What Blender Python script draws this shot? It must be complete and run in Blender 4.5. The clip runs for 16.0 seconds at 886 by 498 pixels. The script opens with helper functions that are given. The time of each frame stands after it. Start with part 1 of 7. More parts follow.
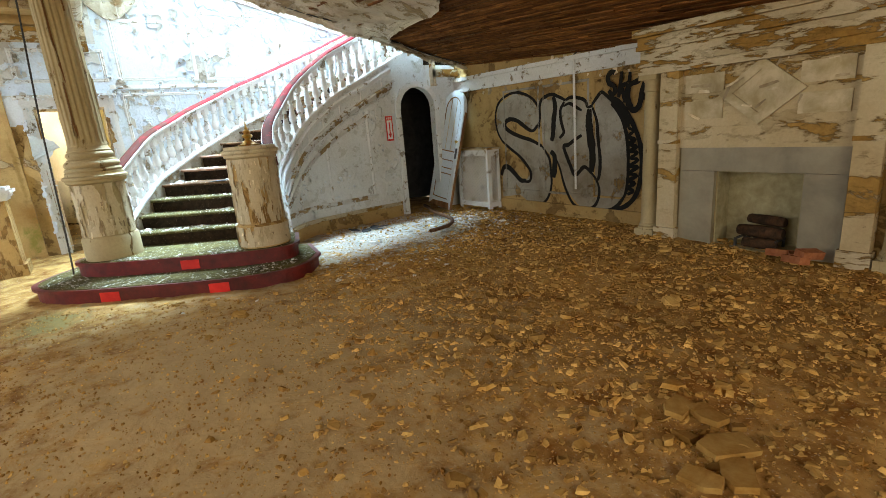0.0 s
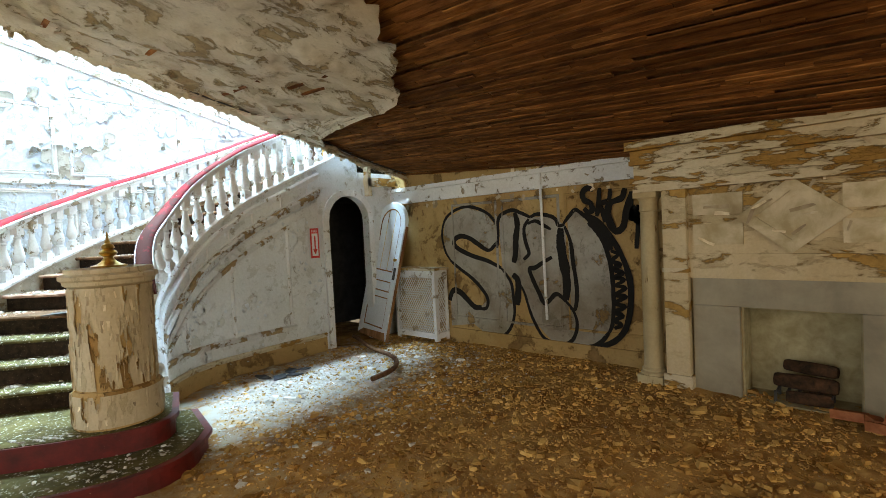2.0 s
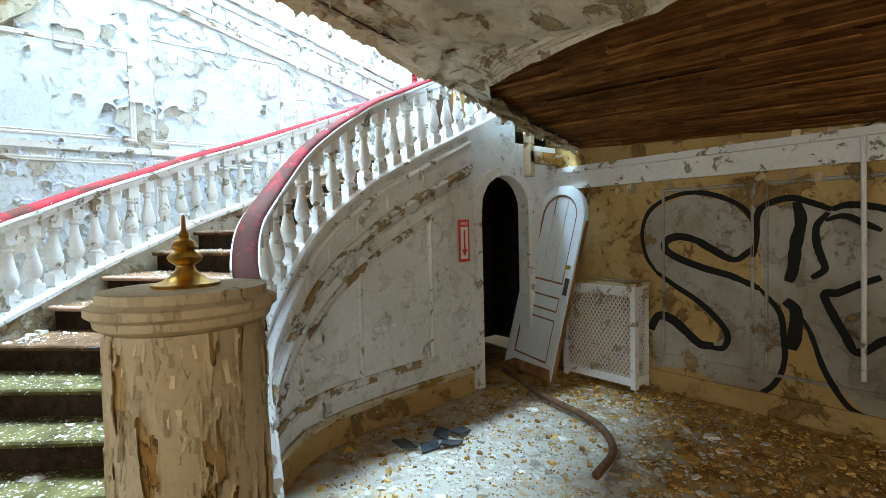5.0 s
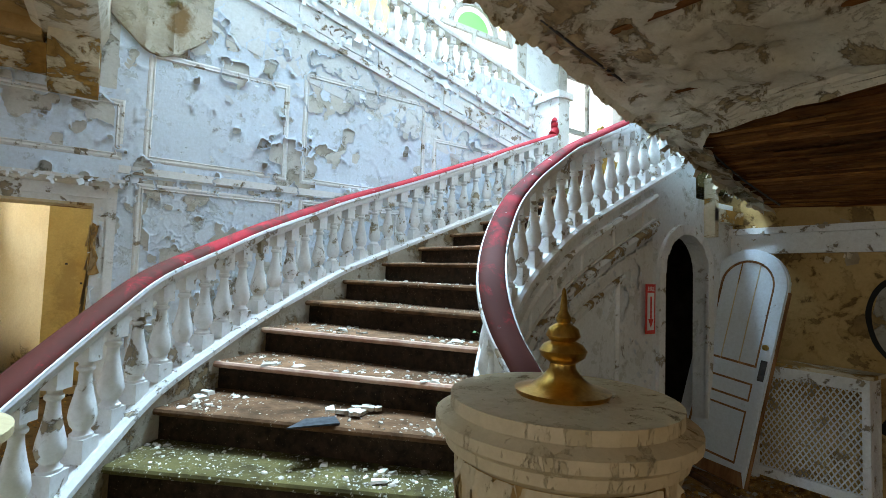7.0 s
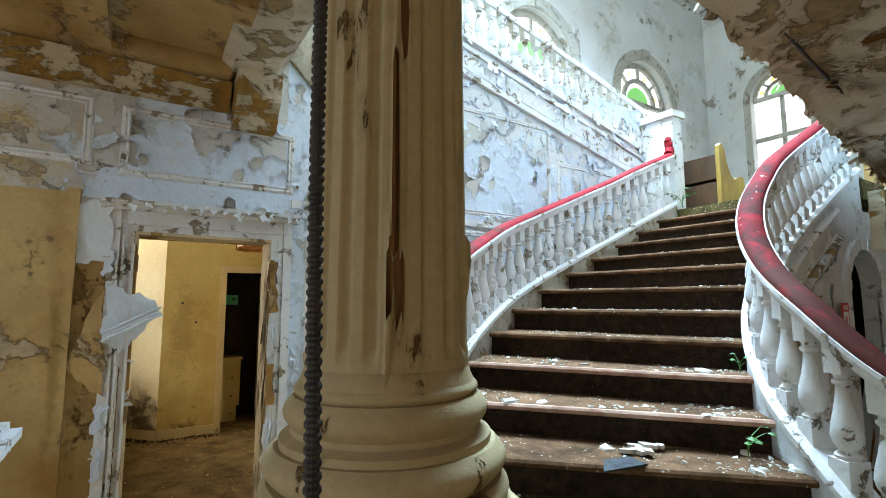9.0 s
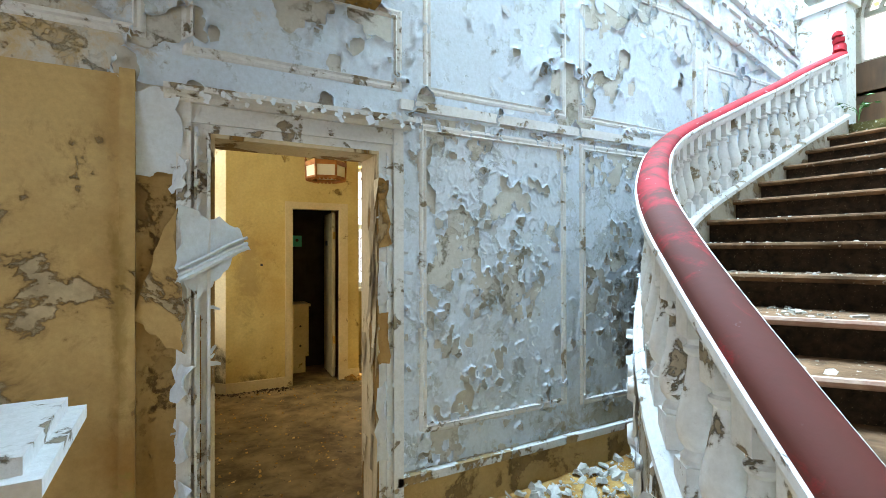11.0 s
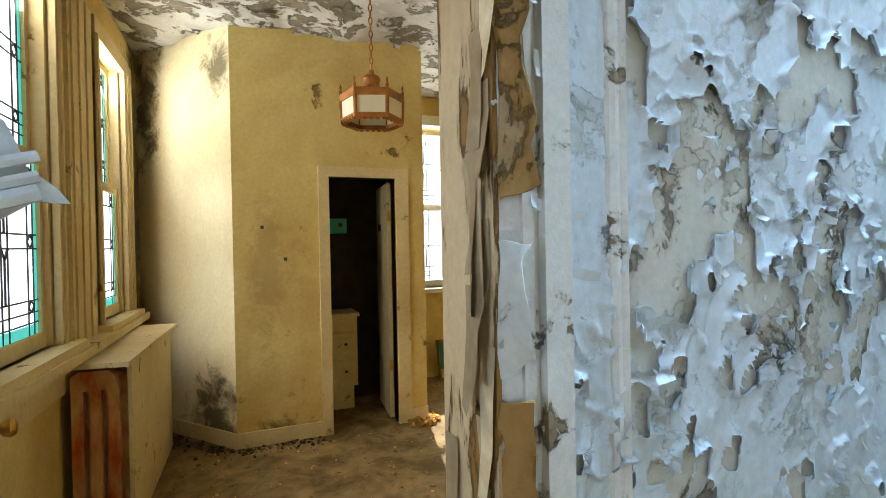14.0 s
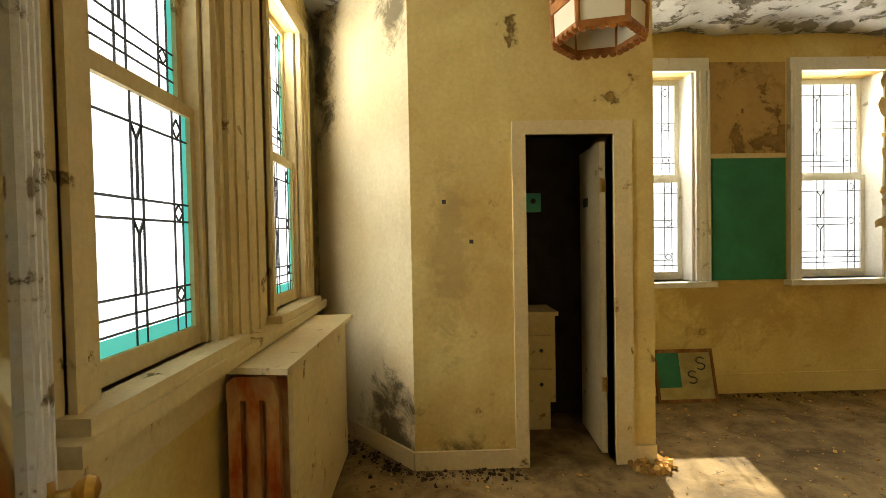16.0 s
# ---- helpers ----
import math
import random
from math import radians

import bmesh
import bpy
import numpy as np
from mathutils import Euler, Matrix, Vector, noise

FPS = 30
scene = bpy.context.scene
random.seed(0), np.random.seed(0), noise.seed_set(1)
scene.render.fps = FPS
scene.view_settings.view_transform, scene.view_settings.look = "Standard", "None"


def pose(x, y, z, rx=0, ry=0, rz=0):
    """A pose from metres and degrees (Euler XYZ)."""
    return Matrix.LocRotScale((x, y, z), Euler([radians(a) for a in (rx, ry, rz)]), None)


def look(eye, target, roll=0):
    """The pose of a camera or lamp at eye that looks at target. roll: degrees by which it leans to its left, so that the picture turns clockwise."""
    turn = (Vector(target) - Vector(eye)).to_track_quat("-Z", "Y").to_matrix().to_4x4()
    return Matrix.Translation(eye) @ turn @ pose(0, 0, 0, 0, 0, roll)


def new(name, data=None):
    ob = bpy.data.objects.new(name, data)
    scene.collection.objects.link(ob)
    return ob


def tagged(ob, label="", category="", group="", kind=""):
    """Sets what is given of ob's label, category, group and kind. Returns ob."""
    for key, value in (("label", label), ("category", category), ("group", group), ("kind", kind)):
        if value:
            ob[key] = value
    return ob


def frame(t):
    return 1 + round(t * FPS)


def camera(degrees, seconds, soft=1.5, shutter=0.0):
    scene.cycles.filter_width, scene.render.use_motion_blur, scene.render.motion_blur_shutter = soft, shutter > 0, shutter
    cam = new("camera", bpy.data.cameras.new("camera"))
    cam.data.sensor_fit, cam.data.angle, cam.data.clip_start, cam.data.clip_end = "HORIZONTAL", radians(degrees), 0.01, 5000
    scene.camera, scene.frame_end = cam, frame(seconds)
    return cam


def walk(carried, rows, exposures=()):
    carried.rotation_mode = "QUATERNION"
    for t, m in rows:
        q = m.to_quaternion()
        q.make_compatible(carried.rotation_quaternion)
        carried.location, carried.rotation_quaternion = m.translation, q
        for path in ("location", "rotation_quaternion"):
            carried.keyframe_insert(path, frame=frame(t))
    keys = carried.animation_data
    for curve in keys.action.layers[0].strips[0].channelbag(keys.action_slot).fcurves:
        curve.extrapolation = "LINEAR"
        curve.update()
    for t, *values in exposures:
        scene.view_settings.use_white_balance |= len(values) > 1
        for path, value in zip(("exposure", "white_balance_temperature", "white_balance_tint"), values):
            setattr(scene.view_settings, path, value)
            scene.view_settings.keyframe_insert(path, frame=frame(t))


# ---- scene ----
cam = camera(85.5, 16.0, soft=0.7)
METRES, EYE, TILT, LEAN, TURN = 10.638, 1.5, 0.0, 0.0, -35.0
ROWS = [
    (0.0, 0.0, 0.0, 0.0, -1.18, -14.6, 4.54),
    (0.5, -0.0099, 0.0343, 0.0028, -6.75, -13.22, 3.94),
    (1.0, -0.0276, 0.0703, 0.0065, -8.18, -10.73, 2.69),
    (1.5, -0.0312, 0.1008, 0.0067, -11.94, -6.11, 2.07),
    (2.0, -0.0385, 0.1445, 0.0078, -12.38, -2.22, 2.94),
    (2.5, -0.0436, 0.1804, 0.0054, -13.13, -2.33, 2.85),
    (3.0, -0.0518, 0.2137, 0.0068, -15.77, -3.47, 2.34),
    (3.5, -0.0624, 0.2544, 0.0098, -14.46, -3.81, 1.72),
    (4.0, -0.0723, 0.2894, 0.0094, -10.63, -3.32, 1.39),
    (4.5, -0.0911, 0.3192, 0.0105, -7.96, -2.89, 1.15),
    (5.0, -0.1182, 0.3476, 0.012, -4.31, -2.54, 1.46),
    (7.5, -0.2467, 0.4064, 0.0225, 1.43, 4.59, -1.94),
    (8.0, -0.2779, 0.4054, 0.0233, 0.88, 6.15, -2.16),
    (8.5, -0.3102, 0.4026, 0.0228, 0.64, 6.32, -0.91),
    (9.0, -0.3414, 0.4104, 0.0199, 2.63, 6.26, 0.07),
    (9.5, -0.3703, 0.4223, 0.0167, 5.36, 4.48, 0.45),
    (12.0, -0.4467, 0.5387, 0.0063, 6.28, -1.4, 0.6),
    (12.5, -0.4493, 0.57, 0.0051, 6.96, -2.32, 1.63),
    (13.0, -0.4548, 0.5993, 0.006, 10.1, -2.41, 0.82),
    (13.5, -0.4625, 0.6305, 0.008, 11.99, -0.69, 0.68),
    (14.0, -0.4689, 0.6597, 0.0039, 13.43, -0.45, 1.09),
    (14.5, -0.4778, 0.6825, 0.0025, 18.84, -1.32, 1.32),
    (15.0, -0.4942, 0.6975, 0.0036, 23.83, -1.62, 1.24),
    (15.5, -0.5099, 0.7112, 0.0014, 28.53, -1.92, 1.08),
    (16.0, -0.5215, 0.7291, -0.0013, 33.27, -1.35, 1.07),
]
EXPOSURES = [(0.0, 0.85, 6600, 10), (2.0, 0.78, 6600, 10), (4.0, 0.74, 6550, 10), (5.2, 0.4, 6500, 10), (7.5, -0.5, 6400, 12), (9.0, -0.3, 6450, 12), (9.7, -0.1, 6450, 11), (11.8, 0.05, 6250, 10), (13.0, 0.1, 5980, 10), (13.6, 0.07, 5900, 10), (14.2, 0.02, 5950, 10), (15.0, 0.0, 6350, 10), (16.0, -0.08, 6450, 10)]
walk(cam, [(t, pose(0, 0, EYE, TILT, LEAN, TURN) @ pose(METRES * x, METRES * y, METRES * z, 90 + pitch, roll, yaw)) for t, x, y, z, yaw, pitch, roll in ROWS], exposures=EXPOSURES)

# ---- light ----
scene.view_settings.exposure = 0.0
world = bpy.data.worlds.new("sky")
scene.world = world
world.use_nodes = True
wn = world.node_tree.nodes
sky = wn.new("ShaderNodeTexSky")
sky.sky_type, sky.sun_disc, sky.sun_elevation, sky.sun_rotation = "NISHITA", False, radians(52), radians(20)
world.node_tree.links.new(sky.outputs[0], wn["Background"].inputs[0])
wn["Background"].inputs[1].default_value = 0.15


def lamp(name, kind, m, power, colour, size=None, size_y=None):
    data = bpy.data.lights.new(name, kind)
    data.energy, data.color = power, colour
    if kind == "AREA":
        data.shape, data.size, data.size_y = "RECTANGLE", size, size_y
    ob = new(name, data)
    ob.matrix_world = m
    return ob


sun = lamp("sun", "SUN", look((0, 0, 0), (-0.24, -1.1, -1.0)), 15.0, (1.0, 0.92, 0.76))
sun.data.angle = radians(1.0)
# fill lamp added over the stairwell, in an invented roof opening
lamp("stairwell_fill", "AREA", look((4.2, 10.1, 11.0), (4.2, 10.1, 0)), 3600, (0.53, 0.78, 1.0), 7.0, 3.0)
bpy.data.objects["stairwell_fill"].data.spread = radians(110)
# fill lamps in openings added to the unseen hall walls
lamp("hall_fill", "AREA", look((-3.95, 1.8, 2.0), (1.5, 2.4, -1.2)), 70, (1.0, 0.86, 0.6), 4.6, 2.2)
lamp("hall_fill", "AREA", look((-3.95, 7.5, 1.95), (2, 7.6, 0.6)), 55, (0.78, 0.9, 1.0), 2.2, 2.2)
lamp("front_fill", "AREA", look((1.0, -3.95, 2.0), (0.8, 1.5, -1.4)), 110, (1.0, 0.85, 0.58), 5.0, 2.2)
# daylight in the window openings of the yellow room
for wy, size, power in ((11.08, 0.62, 38), (12.44, 0.5, 80)):
    lamp("study_window_daylight", "AREA", look((-1.1, wy, 1.98), (3, wy, 1.6)), power, (1.0, 0.92, 0.74), size, 1.7)
for wx, power in ((1.83, 50), (3.5, 60)):
    lamp("back_window_daylight", "AREA", look((wx, 13.88, 1.95), (wx - 0.2, 9, 1.2)), power, (1.0, 0.93, 0.76), 0.52, 1.7)

# ---- materials ----
def ramp(nt, src, stops):
    r = nt.nodes.new("ShaderNodeValToRGB")
    e = r.color_ramp.elements
    while len(e) < len(stops):
        e.new(0.5)
    for el, (p, c) in zip(e, stops):
        el.position, el.color = p, (*c, 1) if len(c) == 3 else c
    nt.links.new(src, r.inputs[0])
    return r.outputs[0]


def noise_tex(nt, scale, detail=6.0, rough=0.6, dist=0.0, stretch=None):
    n = nt.nodes.new("ShaderNodeTexNoise")
    n.inputs["Scale"].default_value, n.inputs["Detail"].default_value = scale, detail
    n.inputs["Roughness"].default_value, n.inputs["Distortion"].default_value = rough, dist
    g = nt.nodes.new("ShaderNodeNewGeometry")
    if stretch:
        m = nt.nodes.new("ShaderNodeMapping")
        m.inputs["Scale"].default_value = stretch
        nt.links.new(g.outputs["Position"], m.inputs[0])
        nt.links.new(m.outputs[0], n.inputs[0])
    else:
        nt.links.new(g.outputs["Position"], n.inputs[0])
    return n.outputs[0]


def blend(nt, fac, a, b, mode="MIX"):
    m = nt.nodes.new("ShaderNodeMix")
    m.data_type, m.blend_type = "RGBA", mode
    for sock, v in ((m.inputs[0], fac), (m.inputs[6], a), (m.inputs[7], b)):
        if isinstance(v, (int, float)):
            sock.default_value = v
        elif isinstance(v, tuple):
            sock.default_value = (*v, 1)
        else:
            nt.links.new(v, sock)
    return m.outputs[2]


def start_mat(name, rough=0.8, metal=0.0):
    m = bpy.data.materials.new(name)
    m.use_nodes = True
    nt = m.node_tree
    b = nt.nodes["Principled BSDF"]
    b.inputs["Roughness"].default_value, b.inputs["Metallic"].default_value = rough, metal
    if rough >= 0.65 and not metal:
        b.inputs["Specular IOR Level"].default_value = 0.15  # dusty, dull surfaces
    return m, nt, b


def bump(nt, b, height, dist, strength=1.0):
    n = nt.nodes.new("ShaderNodeBump")
    n.inputs["Distance"].default_value, n.inputs["Strength"].default_value = dist, strength
    nt.links.new(height, n.inputs["Height"])
    nt.links.new(n.outputs[0], b.inputs["Normal"])


def stain_mask(nt, centre, radius, solid=0.9):
    """1 within a stain of its own ragged shape, 0 outside; radius along x, y, z."""
    g = nt.nodes.new("ShaderNodeNewGeometry")
    sub = nt.nodes.new("ShaderNodeVectorMath")
    sub.operation = "SUBTRACT"
    sub.inputs[1].default_value = centre
    nt.links.new(g.outputs["Position"], sub.inputs[0])
    div = nt.nodes.new("ShaderNodeVectorMath")
    div.operation = "DIVIDE"
    div.inputs[1].default_value = radius
    nt.links.new(sub.outputs[0], div.inputs[0])
    ln = nt.nodes.new("ShaderNodeVectorMath")
    ln.operation = "LENGTH"
    nt.links.new(div.outputs[0], ln.inputs[0])
    add = nt.nodes.new("ShaderNodeMath")
    add.operation = "MULTIPLY_ADD"
    add.inputs[1].default_value = 2.4
    nt.links.new(noise_tex(nt, 5.0, 9, 0.72, 0.5), add.inputs[0])
    nt.links.new(ln.outputs["Value"], add.inputs[2])
    return ramp(nt, scaled(nt, add.outputs[0], 0.4), [(0.57, (solid, solid, solid)), (0.73, (0, 0, 0))])


def scaled(nt, src, k):
    m = nt.nodes.new("ShaderNodeMath")
    m.operation = "MULTIPLY"
    m.inputs[1].default_value = k
    nt.links.new(src, m.inputs[0])
    return m.outputs[0]


def peeling(name, paint, under, amount=0.45, scale=2.2, stain=(0.5, 0.4, 0.25), stain_amt=0.5, rough=0.7, stretch=None, mould=0.0, spots=(), coats=0.0):
    """Old paint that has come off in patches from the coat below."""
    m, nt, b = start_mat(name, rough)
    big = noise_tex(nt, scale * 1.5, 10, 0.66, 0.35, stretch)
    mask = ramp(nt, big, [(amount - 0.012, (1, 1, 1)), (amount + 0.012, (0, 0, 0))])
    edge = ramp(nt, big, [(amount, (0.42, 0.38, 0.33)), (amount + 0.018, (0.8, 0.78, 0.75)), (amount + 0.05, (1, 1, 1))])
    fine = noise_tex(nt, 38, 5, 0.7)
    tone = ramp(nt, noise_tex(nt, 0.9, 5, 0.6, 0.4), [(0.32, stain), (0.62, (1, 1, 1))])
    grain = ramp(nt, fine, [(0.3, (0.8, 0.79, 0.77)), (0.7, (1.0, 1.0, 1.0))])
    top = blend(nt, 1.0, paint, edge, "MULTIPLY")
    # torn edges of the coats that still hold
    plate = fine
    if coats:
        coat1 = ramp(nt, noise_tex(nt, scale * 1.7, 10, 0.7, 0.2, stretch), [(0.415, (0, 0, 0)), (0.43, (1, 1, 1))])
        coat2 = ramp(nt, noise_tex(nt, scale * 5.0, 9, 0.7, 0.2, stretch), [(0.375, (0, 0, 0)), (0.4, (1, 1, 1))])
        top = blend(nt, coat1, blend(nt, 1.0, top, (0.84, 0.83, 0.79), "MULTIPLY"), top)
        top = blend(nt, coat2, blend(nt, 1.0, top, (0.9, 0.89, 0.87), "MULTIPLY"), top)
        plate = blend(nt, 0.3, coat1, coat2)
    low = blend(nt, ramp(nt, noise_tex(nt, 6, 6, 0.7), [(0.35, (0, 0, 0)), (0.65, (1, 1, 1))]), under, tuple(c * 0.6 for c in under))
    col = blend(nt, mask, top, low)
    col = blend(nt, stain_amt, col, blend(nt, 1.0, col, tone, "MULTIPLY"))
    col = blend(nt, 0.8, col, blend(nt, 1.0, col, grain, "MULTIPLY"))
    if mould:
        dark = ramp(nt, noise_tex(nt, 2.6, 8, 0.7, 0.6), [(0.62 - mould, (0, 0, 0)), (0.72 - mould * 0.5, (1, 1, 1))])
        col = blend(nt, blend(nt, 1.0, dark, (0.85, 0.85, 0.85), "MULTIPLY"), col, (0.035, 0.032, 0.02))
    for centre, radius, colour, solid in spots:
        col = blend(nt, stain_mask(nt, centre, radius, solid), col, colour)
    nt.links.new(col, b.inputs["Base Color"])
    h = blend(nt, 0.2, ramp(nt, big, [(amount - 0.012, (0, 0, 0)), (amount + 0.015, (1, 1, 1))]), fine)
    h = blend(nt, 0.5 * coats, h, plate)
    bump(nt, b, h, 0.012)
    return m


def grainy(name, a, c, scale=8.0, rough=0.85, relief=0.004, stretch=None, metal=0.0, spread=(0.35, 0.65), island=False, speckle=None, spots=()):
    """Two tones of one surface, with fine relief; island: each loose piece its own tone."""
    m, nt, b = start_mat(name, rough, metal)
    n = noise_tex(nt, scale, 7, 0.65, 0.3, stretch)
    col = ramp(nt, n, [(spread[0], a), (spread[1], c)])
    big = ramp(nt, noise_tex(nt, scale * 0.13, 5, 0.6), [(0.3, (0.62, 0.62, 0.62)), (0.65, (1.08, 1.08, 1.08))])
    col = blend(nt, 1.0, col, big, "MULTIPLY")
    if island:
        g = nt.nodes.new("ShaderNodeNewGeometry")
        tint = ramp(nt, g.outputs["Random Per Island"], [(0.0, (0.52, 0.46, 0.4)), (0.6, (0.8, 0.75, 0.68)), (1.0, (1.4, 1.4, 1.36))])
        col = blend(nt, 1.0, col, tint, "MULTIPLY")
    if speckle:
        col = blend(nt, ramp(nt, noise_tex(nt, speckle[1], 4, 0.75), [(speckle[2], (0, 0, 0)), (speckle[2] + 0.03, (1, 1, 1))]), col, speckle[0])
    for centre, radius, colour, solid in spots:
        col = blend(nt, stain_mask(nt, centre, radius, solid), col, colour)
    nt.links.new(col, b.inputs["Base Color"])
    bump(nt, b, n, relief)
    return m


M_WHITE = peeling("peeling_white_wall", (0.76, 0.79, 0.8), (0.7, 0.68, 0.6), 0.36, 2.6, (0.75, 0.73, 0.7), 0.5, coats=1.0)
M_UPPER = peeling("patchy_white_upper_wall", (0.8, 0.81, 0.81), (0.5, 0.45, 0.36), 0.37, 0.7, (0.72, 0.7, 0.65), 0.5, coats=0.6)
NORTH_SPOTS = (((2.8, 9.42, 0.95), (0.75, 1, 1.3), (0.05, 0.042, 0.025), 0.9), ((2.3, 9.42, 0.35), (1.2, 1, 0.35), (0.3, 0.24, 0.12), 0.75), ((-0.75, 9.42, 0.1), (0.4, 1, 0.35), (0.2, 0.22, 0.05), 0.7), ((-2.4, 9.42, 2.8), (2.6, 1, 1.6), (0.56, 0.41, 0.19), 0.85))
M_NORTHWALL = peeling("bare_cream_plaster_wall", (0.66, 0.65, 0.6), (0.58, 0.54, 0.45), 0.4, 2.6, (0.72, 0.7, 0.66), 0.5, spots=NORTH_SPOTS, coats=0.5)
M_COAT = peeling("blue_white_paint_film", (0.7, 0.79, 0.89), (0.68, 0.72, 0.76), 0.3, 2.6, (0.8, 0.79, 0.76), 0.5, spots=NORTH_SPOTS, coats=0.4)
M_TRIM = peeling("peeling_white_trim", (0.82, 0.83, 0.83), (0.5, 0.42, 0.3), 0.39, 5.5, (0.7, 0.66, 0.6), 0.5)
M_TAN = peeling("bare_tan_plaster", (0.6, 0.43, 0.19), (0.68, 0.56, 0.36), 0.43, 1.3, (0.5, 0.34, 0.16), 0.95, spots=(((-0.9, 9.4, 0.3), (0.2, 1, 0.5), (0.2, 0.22, 0.04), 0.7), ((-0.87, 9.4, 1.3), (0.06, 1, 0.9), (0.3, 0.2, 0.06), 0.7)))
M_JAMB = peeling("torn_cream_jamb_paint", (0.74, 0.62, 0.42), (0.42, 0.25, 0.08), 0.44, 2.6, (0.65, 0.55, 0.4), 0.6, stretch=(1.4, 1.4, 0.28))
M_TANWHITE = peeling("peeling_cream_over_tan", (0.66, 0.58, 0.42), (0.48, 0.28, 0.07), 0.47, 2.6, (0.62, 0.52, 0.36), 0.6, stretch=(1, 0.45, 1.7), coats=0.6)
M_PED = peeling("bare_tan_pedestal", (0.58, 0.4, 0.17), (0.46, 0.28, 0.1), 0.44, 6.0, (0.6, 0.5, 0.36), 0.6, stretch=(1.3, 1.3, 0.42), coats=0.6)
M_CREAMCOAT = peeling("torn_cream_paint_film", (0.66, 0.57, 0.4), (0.52, 0.4, 0.22), 0.34, 5.0, (0.66, 0.56, 0.42), 0.6, stretch=(1.3, 1.3, 0.42), coats=0.5)
M_WARMCOAT = peeling("torn_white_paint_film", (0.76, 0.78, 0.78), (0.66, 0.64, 0.58), 0.34, 3.0, (0.74, 0.7, 0.64), 0.6, coats=0.5)
M_OUTER = peeling("bare_grey_stair_plaster", (0.5, 0.46, 0.38), (0.4, 0.3, 0.17), 0.44, 2.4, (0.6, 0.54, 0.44), 0.6, coats=0.6)
M_CHIPTRIM = peeling("badly_chipped_white_trim", (0.74, 0.75, 0.74), (0.42, 0.3, 0.15), 0.455, 4.0, (0.7, 0.64, 0.56), 0.6)
M_WINWHITE = peeling("white_window_paint", (0.8, 0.79, 0.72), (0.6, 0.5, 0.32), 0.32, 4.0, (0.75, 0.7, 0.6), 0.5)
M_FRIEZE = peeling("torn_cream_woodwork", (0.62, 0.52, 0.34), (0.54, 0.34, 0.1), 0.435, 1.9, (0.66, 0.55, 0.38), 0.6, stretch=(1, 0.5, 1.5), coats=0.5)
M_STONE = peeling("grey_window_surround", (0.56, 0.55, 0.5), (0.4, 0.36, 0.28), 0.4, 3.0, (0.7, 0.66, 0.6), 0.6, coats=0.5)
M_COL = peeling("cream_column_paint", (0.5, 0.41, 0.24), (0.3, 0.18, 0.06), 0.37, 3.2, (0.65, 0.58, 0.45), 0.6, stretch=(1.5, 1.5, 0.35))
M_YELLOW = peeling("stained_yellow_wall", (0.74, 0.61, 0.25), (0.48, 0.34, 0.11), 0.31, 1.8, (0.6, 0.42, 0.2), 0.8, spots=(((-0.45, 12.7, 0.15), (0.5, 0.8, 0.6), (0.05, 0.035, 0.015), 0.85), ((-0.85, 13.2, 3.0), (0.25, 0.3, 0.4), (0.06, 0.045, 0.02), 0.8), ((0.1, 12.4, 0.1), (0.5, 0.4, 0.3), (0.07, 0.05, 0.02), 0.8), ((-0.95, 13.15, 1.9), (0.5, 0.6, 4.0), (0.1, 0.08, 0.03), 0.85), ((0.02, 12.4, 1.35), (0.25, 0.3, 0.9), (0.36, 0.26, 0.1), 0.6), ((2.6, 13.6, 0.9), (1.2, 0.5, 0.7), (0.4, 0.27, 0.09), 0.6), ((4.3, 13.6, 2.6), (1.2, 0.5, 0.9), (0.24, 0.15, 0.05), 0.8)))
# yellow wall again, with window light put into a paler colour
M_LITYELLOW = peeling("lit_yellow_wall", (0.8, 0.72, 0.5), (0.5, 0.36, 0.14), 0.27, 1.8, (0.7, 0.55, 0.3), 0.6, spots=(((-0.35, 12.58, 0.2), (0.5, 0.6, 0.7), (0.05, 0.035, 0.015), 0.85), ((-0.9, 13.2, 2.8), (0.4, 0.45, 0.9), (0.06, 0.045, 0.02), 0.85), ((-0.3, 12.5, 2.9), (0.25, 0.3, 0.45), (0.08, 0.06, 0.025), 0.8)))
M_YTRIM = peeling("cream_window_trim", (0.73, 0.62, 0.36), (0.42, 0.3, 0.12), 0.34, 4.0, (0.65, 0.52, 0.34), 0.6)
M_SOFFIT = peeling("flaking_soffit_plaster", (0.7, 0.63, 0.49), (0.52, 0.4, 0.22), 0.43, 2.4, (0.55, 0.46, 0.33), 0.7, coats=0.6)
M_COVE = peeling("mossy_cove_plaster", (0.66, 0.63, 0.54), (0.4, 0.31, 0.17), 0.4, 3.0, (0.5, 0.4, 0.24), 0.8, spots=(((0.78, 9.3, 4.05), (0.14, 1, 0.3), (0.17, 0.2, 0.04), 0.9), ((0.85, 9.3, 3.75), (0.16, 1, 0.2), (0.22, 0.12, 0.03), 0.85)), coats=0.6)
M_GREYCEIL = peeling("flaking_grey_ceiling", (0.66, 0.66, 0.64), (0.3, 0.27, 0.2), 0.45, 3.0, (0.5, 0.46, 0.38), 0.7)
M_LATH = grainy("wooden_lath", (0.13, 0.046, 0.01), (0.34, 0.15, 0.042), 9, 0.85, 0.003, (3, 0.5, 3), island=True)
